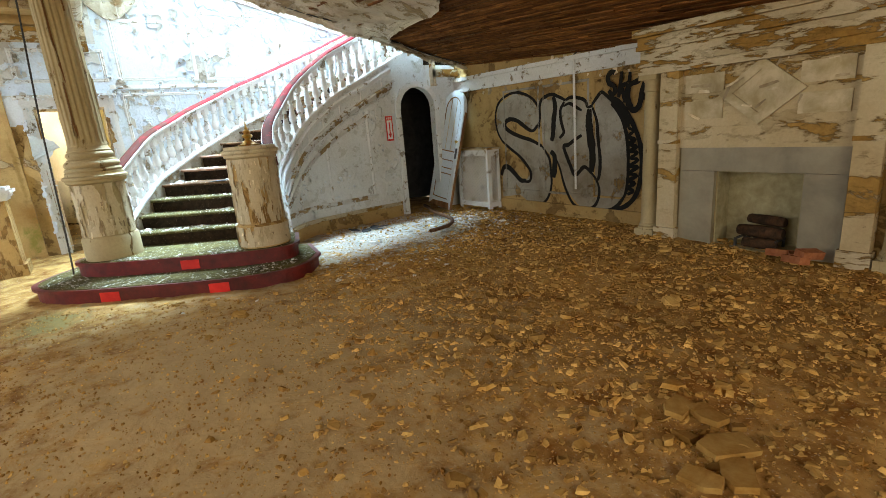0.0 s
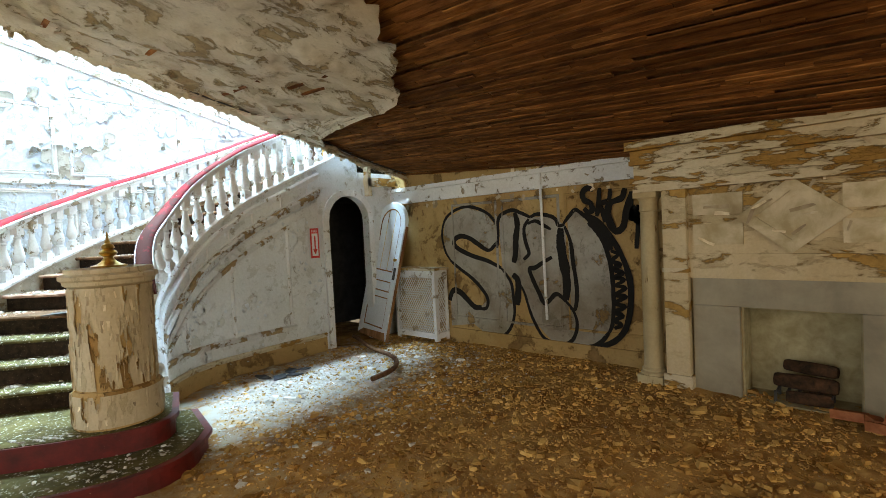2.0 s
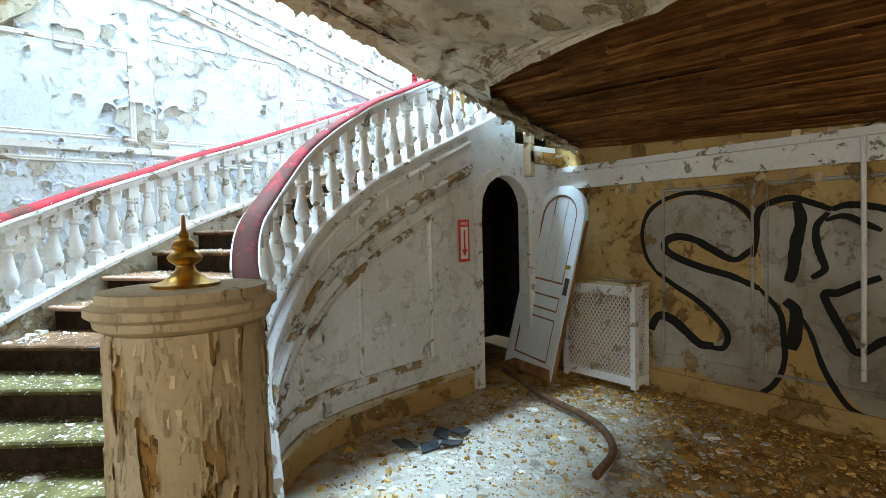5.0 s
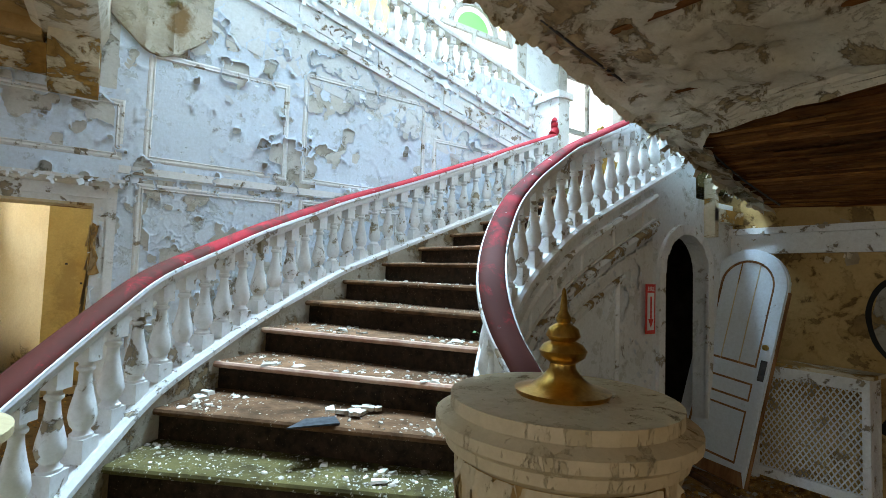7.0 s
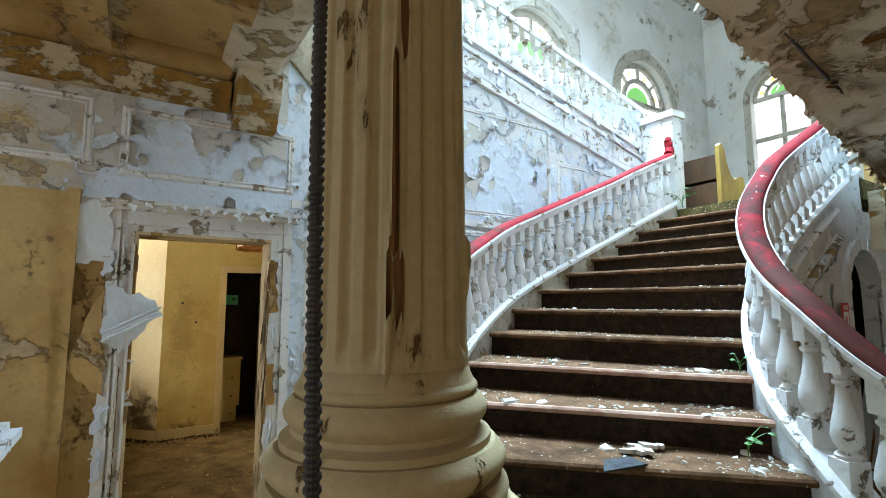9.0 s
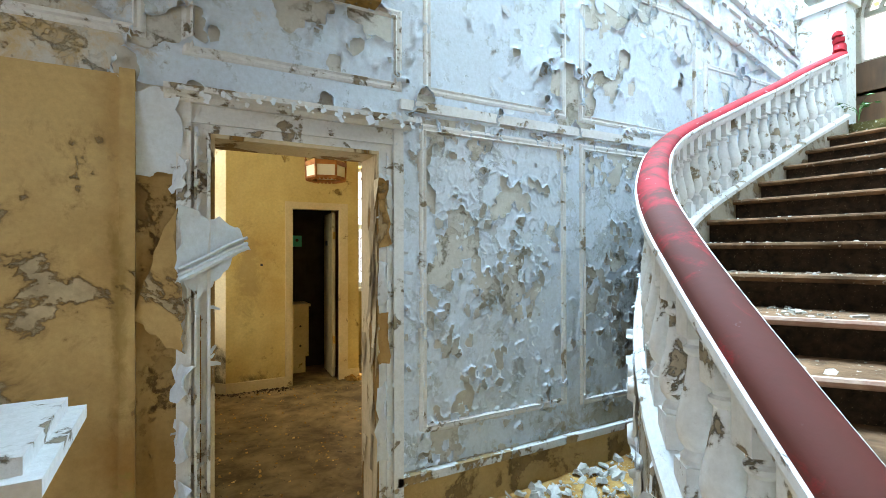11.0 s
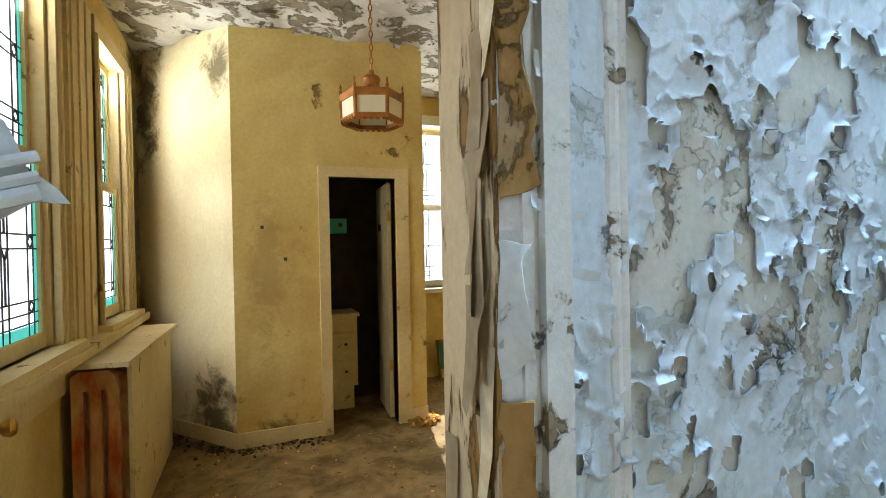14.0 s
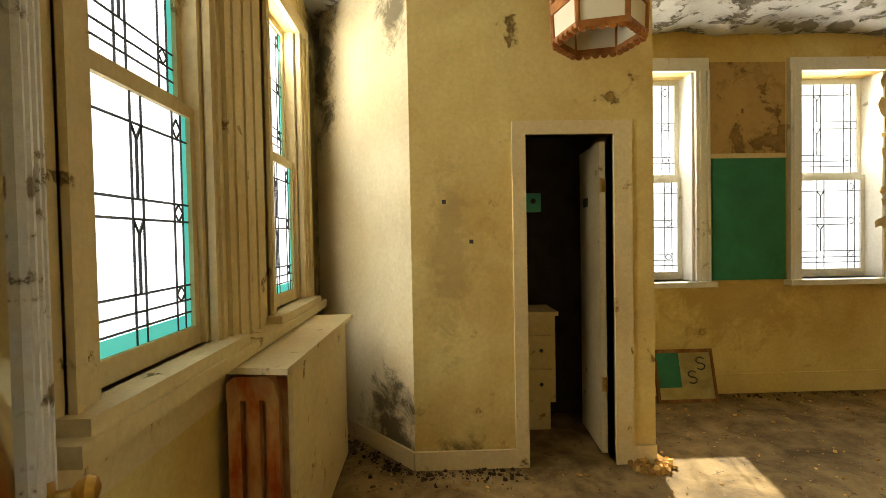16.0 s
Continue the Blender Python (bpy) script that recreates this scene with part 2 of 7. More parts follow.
# first spot: pale plaster dust, also painting in the stairwell's pool of light
M_DIRT = grainy("brown_plaster_dirt", (0.23, 0.1, 0.02), (0.58, 0.36, 0.12), 4.5, 0.95, 0.02, speckle=((0.5, 0.43, 0.3), 55, 0.62), spots=(((3.2, 6.1, 0), (3.8, 2.2, 3), (0.43, 0.41, 0.36), 0.85), ((2.6, 4.3, 0), (0.9, 0.8, 1), (0.36, 0.17, 0.04), 0.7), ((0.5, 3.2, 0), (3.4, 4.2, 3), (0.48, 0.36, 0.19), 0.8), ((2.4, 1.1, 0), (0.4, 0.4, 1), (0.36, 0.15, 0.03), 0.7), ((-0.6, 5.6, 0), (0.5, 0.7, 1), (0.2, 0.19, 0.07), 0.7)))
M_RUBBLE = grainy("broken_plaster", (0.4, 0.21, 0.045), (0.66, 0.44, 0.15), 7, 0.95, 0.004, island=True)
M_PALERUBBLE = grainy("white_plaster_chips", (0.5, 0.47, 0.4), (0.78, 0.77, 0.74), 9, 0.9, 0.004, island=True)
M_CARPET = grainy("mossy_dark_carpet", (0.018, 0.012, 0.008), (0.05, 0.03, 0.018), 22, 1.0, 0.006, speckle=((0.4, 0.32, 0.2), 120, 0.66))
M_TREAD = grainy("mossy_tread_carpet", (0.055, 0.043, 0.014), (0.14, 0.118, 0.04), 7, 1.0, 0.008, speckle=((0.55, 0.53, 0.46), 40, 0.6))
M_TREADBROWN = grainy("worn_brown_tread_carpet", (0.06, 0.032, 0.014), (0.19, 0.1, 0.05), 7, 1.0, 0.008, speckle=((0.5, 0.46, 0.38), 40, 0.64))
M_NOSE = grainy("worn_pink_nosing", (0.38, 0.2, 0.14), (0.58, 0.4, 0.29), 9, 0.9, 0.004)
M_REDSTEP = grainy("dark_red_painted_step", (0.07, 0.004, 0.003), (0.17, 0.01, 0.007), 6, 0.55, 0.004, speckle=((0.3, 0.2, 0.12), 30, 0.7))
M_FLAG = grainy("red_tape", (0.75, 0.01, 0.008), (0.85, 0.03, 0.02), 12, 0.5, 0.001)
M_RAIL = grainy("faded_red_handrail", (0.2, 0.005, 0.009), (0.32, 0.012, 0.018), 5, 0.8, 0.002, speckle=((0.7, 0.62, 0.58), 22, 0.665), spots=(((1.75, 6.0, 1.3), (4.4, 4.4, 3.5), (0.07, 0.018, 0.011), 0.97), ((0.15, 6.95, 1.25), (3.6, 3.6, 3.0), (0.08, 0.02, 0.012), 0.95)))
M_BRASS = grainy("tarnished_brass", (0.42, 0.25, 0.05), (0.7, 0.45, 0.12), 20, 0.3, 0.001, metal=1.0)
M_MARBLE = grainy("grey_marble", (0.24, 0.2, 0.13), (0.36, 0.31, 0.21), 3, 0.5, 0.001)
M_FIELD = grainy("rough_cream_plaster", (0.4, 0.32, 0.18), (0.64, 0.55, 0.38), 5, 0.9, 0.004)
M_FIREBRICK = grainy("pale_firebrick", (0.3, 0.25, 0.13), (0.46, 0.4, 0.24), 8, 0.95, 0.004)
M_CHAR = grainy("charred_wood", (0.02, 0.015, 0.01), (0.1, 0.05, 0.025), 14, 0.95, 0.01)
M_BRICK = grainy("orange_brick", (0.35, 0.12, 0.05), (0.5, 0.2, 0.09), 20, 0.95, 0.004)
M_DOORWHITE = peeling("white_painted_door", (0.74, 0.8, 0.85), (0.3, 0.16, 0.07), 0.3, 3.5, (0.75, 0.72, 0.68), 0.5)
M_WOOD = grainy("bare_brown_wood", (0.16, 0.07, 0.025), (0.36, 0.19, 0.08), 12, 0.7, 0.002, (1, 1, 0.12))
M_BLACK = peeling("black_spray_paint", (0.02, 0.019, 0.018), (0.34, 0.29, 0.2), 0.33, 5.0, (0.9, 0.85, 0.8), 0.5, rough=0.9)
M_SILVER = peeling("silver_grey_spray_paint", (0.43, 0.41, 0.36), (0.42, 0.29, 0.13), 0.39, 2.0, (0.5, 0.43, 0.33), 0.95, coats=1.0)
# plaster whose near-black colour holds the shade of unlit rooms
M_SHADE = grainy("shade_coloured_plaster", (0.03, 0.026, 0.02), (0.06, 0.05, 0.04), 5, 0.95, 0.002)
M_RUST = grainy("rusty_iron", (0.5, 0.1, 0.015), (0.74, 0.5, 0.22), 9, 0.7, 0.004, (1, 1, 0.35))
M_MIRROR = grainy("dusty_mirror", (0.62, 0.6, 0.52), (0.72, 0.7, 0.62), 3, 0.06, 0.0002, metal=1.0)
M_HOSE = grainy("rusty_pipe", (0.09, 0.045, 0.02), (0.2, 0.11, 0.06), 20, 0.7, 0.003)
M_IRON = grainy("black_cable", (0.02, 0.02, 0.02), (0.05, 0.045, 0.04), 20, 0.6, 0.002)
M_SIGN = grainy("red_sign", (0.6, 0.03, 0.02), (0.7, 0.06, 0.04), 10, 0.5, 0.0005)
M_SIGNWHITE = grainy("white_lettering", (0.75, 0.74, 0.7), (0.85, 0.84, 0.8), 10, 0.6, 0.0005)
M_GREEN = grainy("green_board", (0.006, 0.13, 0.07), (0.015, 0.21, 0.12), 3, 0.6, 0.001)
M_BOARDCREAM = grainy("soiled_cream_board", (0.3, 0.26, 0.09), (0.55, 0.46, 0.2), 6, 0.6, 0.001)
M_TEAL = grainy("teal_paint", (0.05, 0.5, 0.42), (0.08, 0.6, 0.5), 6, 0.5, 0.001)
M_COPPER = grainy("aged_copper", (0.28, 0.1, 0.025), (0.5, 0.22, 0.06), 10, 0.5, 0.002, metal=0.6)
M_OLDFLOOR = grainy("dusty_floorboards", (0.1, 0.064, 0.022), (0.31, 0.215, 0.09), 4, 0.8, 0.004, speckle=((0.08, 0.055, 0.03), 14, 0.62))
M_LEAD = grainy("lead_came", (0.03, 0.032, 0.03), (0.07, 0.07, 0.065), 20, 0.6, 0.001)
M_GRIME = grainy("dark_floor_grime", (0.03, 0.02, 0.01), (0.12, 0.085, 0.045), 12, 0.95, 0.004, island=True)
M_PEW = grainy("varnished_oak", (0.36, 0.21, 0.03), (0.54, 0.35, 0.07), 6, 0.5, 0.002, (1, 1, 0.2))
# the pew's oak with shade put into its colour, for the back
M_PEWSHADE = grainy("shaded_varnished_oak", (0.06, 0.025, 0.008), (0.13, 0.06, 0.02), 6, 0.5, 0.002, (1, 1, 0.2))
M_MOSS = grainy("bright_moss", (0.05, 0.09, 0.012), (0.16, 0.2, 0.05), 20, 1.0, 0.01)
M_LEAF = grainy("green_leaf", (0.03, 0.12, 0.015), (0.07, 0.2, 0.03), 30, 0.6, 0.001)
M_SLATE = grainy("dark_slate_scrap", (0.03, 0.033, 0.036), (0.08, 0.085, 0.09), 20, 0.7, 0.002)
M_BACKING = peeling("faint_tan_backing", (0.52, 0.36, 0.15), (0.34, 0.22, 0.09), 0.42, 2.0, (0.6, 0.5, 0.35), 0.7, coats=0.6)


def glowing(name, colour, strength):
    m, nt, b = start_mat(name, 0.4)
    b.inputs["Base Color"].default_value = (*colour, 1)
    b.inputs["Emission Color"].default_value = (*colour, 1)
    b.inputs["Emission Strength"].default_value = strength
    return m


# opaque panes that glow, in place of daylight behind obscured leaded glass
M_GLASS = glowing("glowing_obscured_glass", (0.95, 0.98, 1.0), 1.6)
M_TEALGLASS = glowing("teal_stained_glass", (0.1, 0.62, 0.55), 0.75)
M_GREENGLASS = glowing("green_stained_glass", (0.2, 0.55, 0.15), 0.9)
M_AMBERGLASS = glowing("amber_stained_glass", (0.9, 0.6, 0.2), 1.0)
M_MILK, _nt, _b = start_mat("milk_glass", 0.4)
_b.inputs["Base Color"].default_value = (0.72, 0.66, 0.5, 1)


# ---- mesh helpers ----
class Shape:
    """Vertices and faces gathered for one mesh."""

    def __init__(self):
        self.v, self.f = [], []

    def add(self, verts, faces):
        n = len(self.v)
        self.v += [tuple(p) for p in verts]
        self.f += [tuple(i + n for i in f) for f in faces]
        return self

    def box(self, x0, x1, y0, y1, z0, z1, m=None):
        p = [Vector((x, y, z)) for z in (z0, z1) for x, y in ((x0, y0), (x1, y0), (x1, y1), (x0, y1))]
        if m:
            p = [m @ q for q in p]
        return self.add(p, [(3, 2, 1, 0), (4, 5, 6, 7), (0, 1, 5, 4), (1, 2, 6, 5), (2, 3, 7, 6), (3, 0, 4, 7)])

    def lathe(self, prof, seg=16, m=None, flute=0.0, arc=None):
        v, f = [], []
        for r, z in prof:
            for i in range(seg):
                a = 2 * math.pi * i / seg
                rr = r * (1 - flute * (i % 2))
                v.append(Vector((rr * math.cos(a), rr * math.sin(a), z)))
        for j in range(len(prof) - 1):
            for i in range(seg):
                k = (i + 1) % seg
                f.append((j * seg + i, j * seg + k, (j + 1) * seg + k, (j + 1) * seg + i))
        f.append(tuple(range(seg - 1, -1, -1)))
        f.append(tuple((len(prof) - 1) * seg + i for i in range(seg)))
        if m:
            v = [m @ q for q in v]
        return self.add(v, f)

    def prism(self, poly, a, b, put):
        """poly in 2D, extruded from a to b; put(u, v, w) gives the place."""
        n = len(poly)
        v = [put(u, w, a) for u, w in poly] + [put(u, w, b) for u, w in poly]
        return self.add(v, [tuple(range(n)), tuple(range(2 * n - 1, n - 1, -1))] + [(i, i + n, (i + 1) % n + n, (i + 1) % n) for i in range(n)])

    def sweep(self, pts, prof, closed=False, up=None):
        """prof (side, up) carried along pts; side is to the right of the way, seen from above."""
        pts = [Vector(p) for p in pts]
        n, k = len(pts), len(prof)
        v = []
        for i, p in enumerate(pts):
            a, b = pts[max(i - 1, 0)], pts[min(i + 1, n - 1)]
            if closed:
                a, b = pts[i - 1], pts[(i + 1) % n]
            d = (b - a).normalized()
            if up:
                w = Vector(up)
                s = d.cross(w).normalized()
            else:
                s = Vector((d.y, -d.x, 0)).normalized() if abs(d.z) < 0.99 else Vector((1, 0, 0))
                w = Vector((0, 0, 1)) if abs(d.z) < 0.9 else s.cross(d)
            v += [p + s * u + w * h for u, h in prof]
        f = [(i * k + j, i * k + (j + 1) % k, (i + 1) % n * k + (j + 1) % k, (i + 1) % n * k + j) for i in range(n if closed else n - 1) for j in range(k)]
        if not closed:
            f += [tuple(range(k)), tuple((n - 1) * k + j for j in range(k - 1, -1, -1))]
        return self.add(v, f)

    def tube(self, pts, r, seg=6):
        pts = [Vector(p) for p in pts]
        v = []
        for i, p in enumerate(pts):
            d = (pts[min(i + 1, len(pts) - 1)] - pts[max(i - 1, 0)]).normalized()
            s = d.cross(Vector((0.13, 0.2, 1))).normalized()
            w = s.cross(d)
            v += [p + s * r * math.cos(2 * math.pi * j / seg) + w * r * math.sin(2 * math.pi * j / seg) for j in range(seg)]
        f = [(i * seg + j, i * seg + (j + 1) % seg, (i + 1) * seg + (j + 1) % seg, (i + 1) * seg + j) for i in range(len(pts) - 1) for j in range(seg)]
        f += [tuple(range(seg)), tuple((len(pts) - 1) * seg + j for j in range(seg - 1, -1, -1))]
        return self.add(v, f)

    def mesh(self, name, mat, smooth=False):
        me = bpy.data.meshes.new(name)
        me.from_pydata(self.v, [], self.f)
        b = bmesh.new()
        b.from_mesh(me)
        bmesh.ops.recalc_face_normals(b, faces=b.faces)
        b.to_mesh(me)
        b.free()
        me.materials.append(mat)
        if smooth:
            me.polygons.foreach_set("use_smooth", [True] * len(me.polygons))
            me.set_sharp_from_angle(angle=radians(38))
        return me


def part(name, shape, mat, parent=None, label="", smooth=False, at=None):
    """One mesh object, under a thing or a part when parent is given."""
    me = shape if isinstance(shape, bpy.types.Mesh) else shape.mesh(name, mat, smooth)
    ob = new(name, me)
    if at is not None:
        ob.matrix_world = at
    if parent:
        ob.parent = parent
    return tagged(ob, label)


def thing(name, label, category, group=""):
    return tagged(new(name), label, category, group)


def box(*a):
    return Shape().box(*a)


def structure(name, shape, mat, label, category, smooth=False):
    return tagged(part(name, shape, mat, smooth=smooth), label, category, kind="structure")


def spline(ctrl, per=8):
    """A smooth line through the points."""
    c = [Vector(p) for p in ctrl]
    c = [2 * c[0] - c[1]] + c + [2 * c[-1] - c[-2]]
    out = []
    for i in range(1, len(c) - 2):
        for k in range(per):
            t = k / per
            out.append(0.5 * (2 * c[i] + (c[i + 1] - c[i - 1]) * t + (2 * c[i - 1] - 5 * c[i] + 4 * c[i + 1] - c[i + 2]) * t * t + (3 * c[i] - c[i - 1] - 3 * c[i + 1] + c[i + 2]) * t ** 3))
    return out + [c[-2]]


MOULD = [(-0.03, 0), (-0.02, 0.012), (-0.008, 0.018), (0.008, 0.012), (0.02, 0.022), (0.03, 0)]


def moulding_frame(u0, u1, w0, w1, put, scale=1.0):
    """A mitred rectangle of moulding; put(u, w, out)."""
    s = Shape()
    prof = [(a * scale, h * scale) for a, h in MOULD]
    k = len(prof)
    corners = [(u0, w0, 1, 1), (u1, w0, -1, 1), (u1, w1, -1, -1), (u0, w1, 1, -1)]
    v = [put(u + su * a, w + sw * a, h) for u, w, su, sw in corners for a, h in prof]
    f = [(i * k + j, i * k + j + 1, (i + 1) % 4 * k + j + 1, (i + 1) % 4 * k + j) for i in range(4) for j in range(k - 1)]
    return s.add(v, f)

# ---- structure ----
FLOOR = 0.05


def ceil_z(x, y):
    """The sagging lath ceiling over the hall."""
    return 3.83 - 0.245 * x + 0.065 * (y - 6.9)


def wall_with_holes(u0, u1, w0, w1, holes, a, b, put):
    """A slab in the (u, w) plane from depth a to b, with rectangular openings (u0, u1, w0, w1)."""
    s = Shape()
    us = sorted({u0, u1, *[h[0] for h in holes], *[h[1] for h in holes]})
    for p, q in zip(us, us[1:]):
        mid = (p + q) / 2
        zs = [w0]
        for h in sorted((h for h in holes if h[0] < mid < h[1]), key=lambda h: h[2]):
            zs += [h[2], h[3]]
        zs.append(w1)
        for lo, hi in zip(zs[::2], zs[1::2]):
            if hi > lo:
                s.prism([(p, lo), (q, lo), (q, hi), (p, hi)], a, b, put)
    return s


def put_y(y):
    """Onto a wall that faces -y at y; out is towards the viewer."""
    return lambda u, w, out: Vector((u, y - out, w))


def put_x(x):
    """Onto a wall that faces -x at x."""
    return lambda u, w, out: Vector((x - out, u, w))


def uneven_floor(name, x0, x1, y0, y1, step, height, mat, label, kind="structure"):
    s = Shape()
    nx, ny = int((x1 - x0) / step), int((y1 - y0) / step)
    v = [(x0 + (x1 - x0) * i / nx, y0 + (y1 - y0) * j / ny, 0) for j in range(ny + 1) for i in range(nx + 1)]
    v = [(x, y, height(x, y)) for x, y, _ in v]
    f = [(j * (nx + 1) + i, j * (nx + 1) + i + 1, (j + 1) * (nx + 1) + i + 1, (j + 1) * (nx + 1) + i) for j in range(ny) for i in range(nx)]
    s.add(v, f)
    return tagged(part(name, s, mat, smooth=True), label, "floor", kind=kind)


def dirt_height(x, y):
    n = noise.noise(Vector((x * 0.9, y * 0.9, 0))) * 0.03 + noise.noise(Vector((x * 3.1, y * 3.1, 4))) * 0.014 + noise.noise(Vector((x * 9, y * 9, 9))) * 0.012
    mound = 0.05 * math.exp(-((x - 3.7) ** 2 / 2.6 + (y - 3.0) ** 2 / 5.0))
    return 0.01 + n + mound


uneven_floor("floor", -4.0, 5.75, -4.0, 9.6, 0.06, dirt_height, M_DIRT, "hall floor buried under brown plaster dirt")

# hall walls
structure("wall_east", box(5.6, 5.9, -4.2, 7.36, -0.1, 3.6), M_BACKING, "tan hall wall with cream paint peeling off", "wall")
hall_n = wall_with_holes(-4.2, 5.0, -0.1, 3.9, [(-0.5, 0.355, -0.1, 2.17)], 0, -0.16, put_y(9.42))
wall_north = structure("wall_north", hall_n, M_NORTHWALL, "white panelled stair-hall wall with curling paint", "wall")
# unseen walls that close the hall, with openings added for the fill lamps
structure("wall_west", wall_with_holes(-4.2, 9.6, -0.1, 3.9, [(-0.6, 4.2, 0.8, 3.1), (6.3, 8.7, 0.8, 3.1)], 0, -0.25, lambda u, w, o: Vector((-4.0 + o, u, w))), M_TAN, "plain tan hall wall with openings added for fill light", "wall")
structure("wall_south", wall_with_holes(-4.2, 5.9, -0.1, 3.9, [(-1.6, 3.6, 0.8, 3.1)], 0, -0.25, lambda u, w, o: Vector((u, -4.0 + o, w))), M_TAN, "plain tan hall wall with openings added for fill light", "wall")

# sagging lath ceiling: slats with gaps between them, in one mesh, over a dark deck
lath = Shape()
rng = random.Random(5)
x = -4.0
while x < 5.6:
    y = -4.0 + rng.uniform(-1, 0)
    while y < 6.9:
        y1 = min(y + rng.uniform(0.6, 1.4), 6.9)
        if rng.random() > 0.04 and y1 > -4:
            drop = rng.uniform(-0.004, 0.006) - (0.02 if rng.random() < 0.04 else 0)
            tilt = rng.uniform(-0.01, 0.008)
            w = 0.037 if rng.random() > 0.12 else rng.uniform(0.05, 0.075)
            p = [Vector((a, b, ceil_z(a, b) + e + drop + (tilt if b == y1 - 0.004 else 0))) for e in (-0.009, 0.0) for a, b in ((x, y), (x + w, y), (x + w, y1 - 0.004), (x, y1 - 0.004))]
            lath.add(p, [(3, 2, 1, 0), (4, 5, 6, 7), (0, 1, 5, 4), (1, 2, 6, 5), (2, 3, 7, 6), (3, 0, 4, 7)])
        y = y1
    x += 0.044
tagged(part("ceiling", lath, M_LATH), "sagging ceiling of bare brown wooden laths", "ceiling", kind="structure")
deck = Shape()
deck.add([(x, y, ceil_z(x, y) + h) for h in (0.03, 0.35) for x, y in ((-4.2, -4.2), (5.9, -4.2), (5.9, 6.9), (1.1, 6.9), (0.6, 6.3), (-4.2, 6.3))], [(5, 4, 3, 2, 1, 0), (6, 7, 8, 9, 10, 11)] + [(i, (i + 1) % 6, (i + 1) % 6 + 6, i + 6) for i in range(6)])
structure("ceiling_deck", deck, M_WOOD, "dark boards above the bare laths", "ceiling")

# remains of plaster along the open edge of that ceiling, ragged towards the laths
soffit = Shape()
nx, ny = 210, 70
WIDE_X = (-0.6, 2.4, 3.05, 3.3, 3.45, 3.62, 3.68, 3.8, 3.9, 4.2, 5.6)
WIDE = (3.4, 3.2, 2.75, 2.45, 2.3, 2.0, 1.3, 0.8, 0.35, 0.2, 0.1)
for side in (0, 1):
    v = []
    for j in range(ny + 1):
        for i in range(nx + 1):
            x = -0.6 + 6.2 * i / nx
            wide = float(np.interp(x, WIDE_X, WIDE)) * (1 + 0.06 * noise.noise(Vector((x * 2.3, 1, 0))) + 0.05 * noise.noise(Vector((x * 9, 2, 0))))
            edge = 6.93 + 0.05 * noise.noise(Vector((x * 6, 7, 0))) - 0.6 * max(0, 1.1 - x)
            yy = edge - wide * j / ny
            q = Vector((x * 1.5, yy * 1.5, 3))
            # torn layers: the outer skim has come off in patches
            skim = noise.noise(q) + 0.5 * noise.noise(q * 2.3) + 0.3 * noise.noise(q * 5.1)
            layer = 0.022 / (1 + math.exp(-skim * 60)) + 0.016 / (1 + math.exp(-(skim - 0.35) * 70))
            z = ceil_z(x, yy) - 0.03 - layer + 0.02 * noise.noise(Vector((x * 3, yy * 3, 3))) + 0.006 * noise.noise(Vector((x * 21, yy * 21, 3))) - 0.04 * (j / ny) ** 10 + 0.014 * side
            if j == 0:
                z -= 0.03 + 0.07 * abs(noise.noise(Vector((x * 14, 3, 3))))
            v.append((x, yy, z))
    k = nx + 1
    soffit.add(v, [(j * k + i, j * k + i + 1, (j + 1) * k + i + 1, (j + 1) * k + i) for j in range(ny) for i in range(nx)])
tagged(part("ceiling_plaster", soffit, M_SOFFIT, smooth=True), "flaking tan plaster left along the ceiling edge", "ceiling", kind="structure")
fascia = Shape()
for i in range(60):
    xa, xb = 0.9 + 4.7 * i / 60, 0.9 + 4.7 * (i + 1) / 60
    fascia.prism([(xa, ceil_z(xa, 6.9) - 0.02), (xb, ceil_z(xb, 6.9) - 0.02), (xb, ceil_z(xb, 6.9) + 0.34), (xa, ceil_z(xa, 6.9) + 0.34)], 0.0, -0.05, put_y(6.91))
structure("ceiling_fascia", fascia, M_WHITE, "peeling white edge of the upper floor", "trim")

# upper hall that the stairwell opens to
# two plain walls added to close the stairwell above
structure("wall_upper_south", box(-4.2, 15.0, 6.7, 6.9, 4.2, 11.0), M_UPPER, "plain white wall added to close the stairwell edge", "wall")
structure("wall_upper_west", box(-0.2, -0.0, 6.9, 13.9, 3.9, 11.0), M_UPPER, "plain white wall added to close the upper hall", "wall")


def arch_poly(cx, half, z0, top, seg=14):
    spring = top - half
    return [(cx - half, z0), (cx + half, z0)] + [(cx + half * math.cos(math.pi * i / seg), spring + half * math.sin(math.pi * i / seg)) for i in range(seg + 1)]


def wall_with_arch(u0, u1, w0, w1, arches, a, b, put, seg=14):
    """As wall_with_holes, for round-headed openings (centre, half width, sill, top)."""
    s = Shape()
    edges = [u0]
    for cx, half, z0, top in sorted(arches):
        s.prism([(edges[-1], w0), (cx - half, w0), (cx - half, w1), (edges[-1], w1)], a, b, put)
        if z0 > w0:
            s.prism([(cx - half, w0), (cx + half, w0), (cx + half, z0), (cx - half, z0)], a, b, put)
        spring = top - half
        for i in range(seg):
            t0, t1 = math.pi * i / seg, math.pi * (i + 1) / seg
            p = [(cx + half * math.cos(t), spring + half * math.sin(t)) for t in (t0, t1)]
            s.prism([p[0], (p[0][0], w1), (p[1][0], w1), p[1]], a, b, put)
        edges.append(cx + half)
    s.prism([(edges[-1], w0), (u1, w0), (u1, w1), (edges[-1], w1)], a, b, put)
    return s


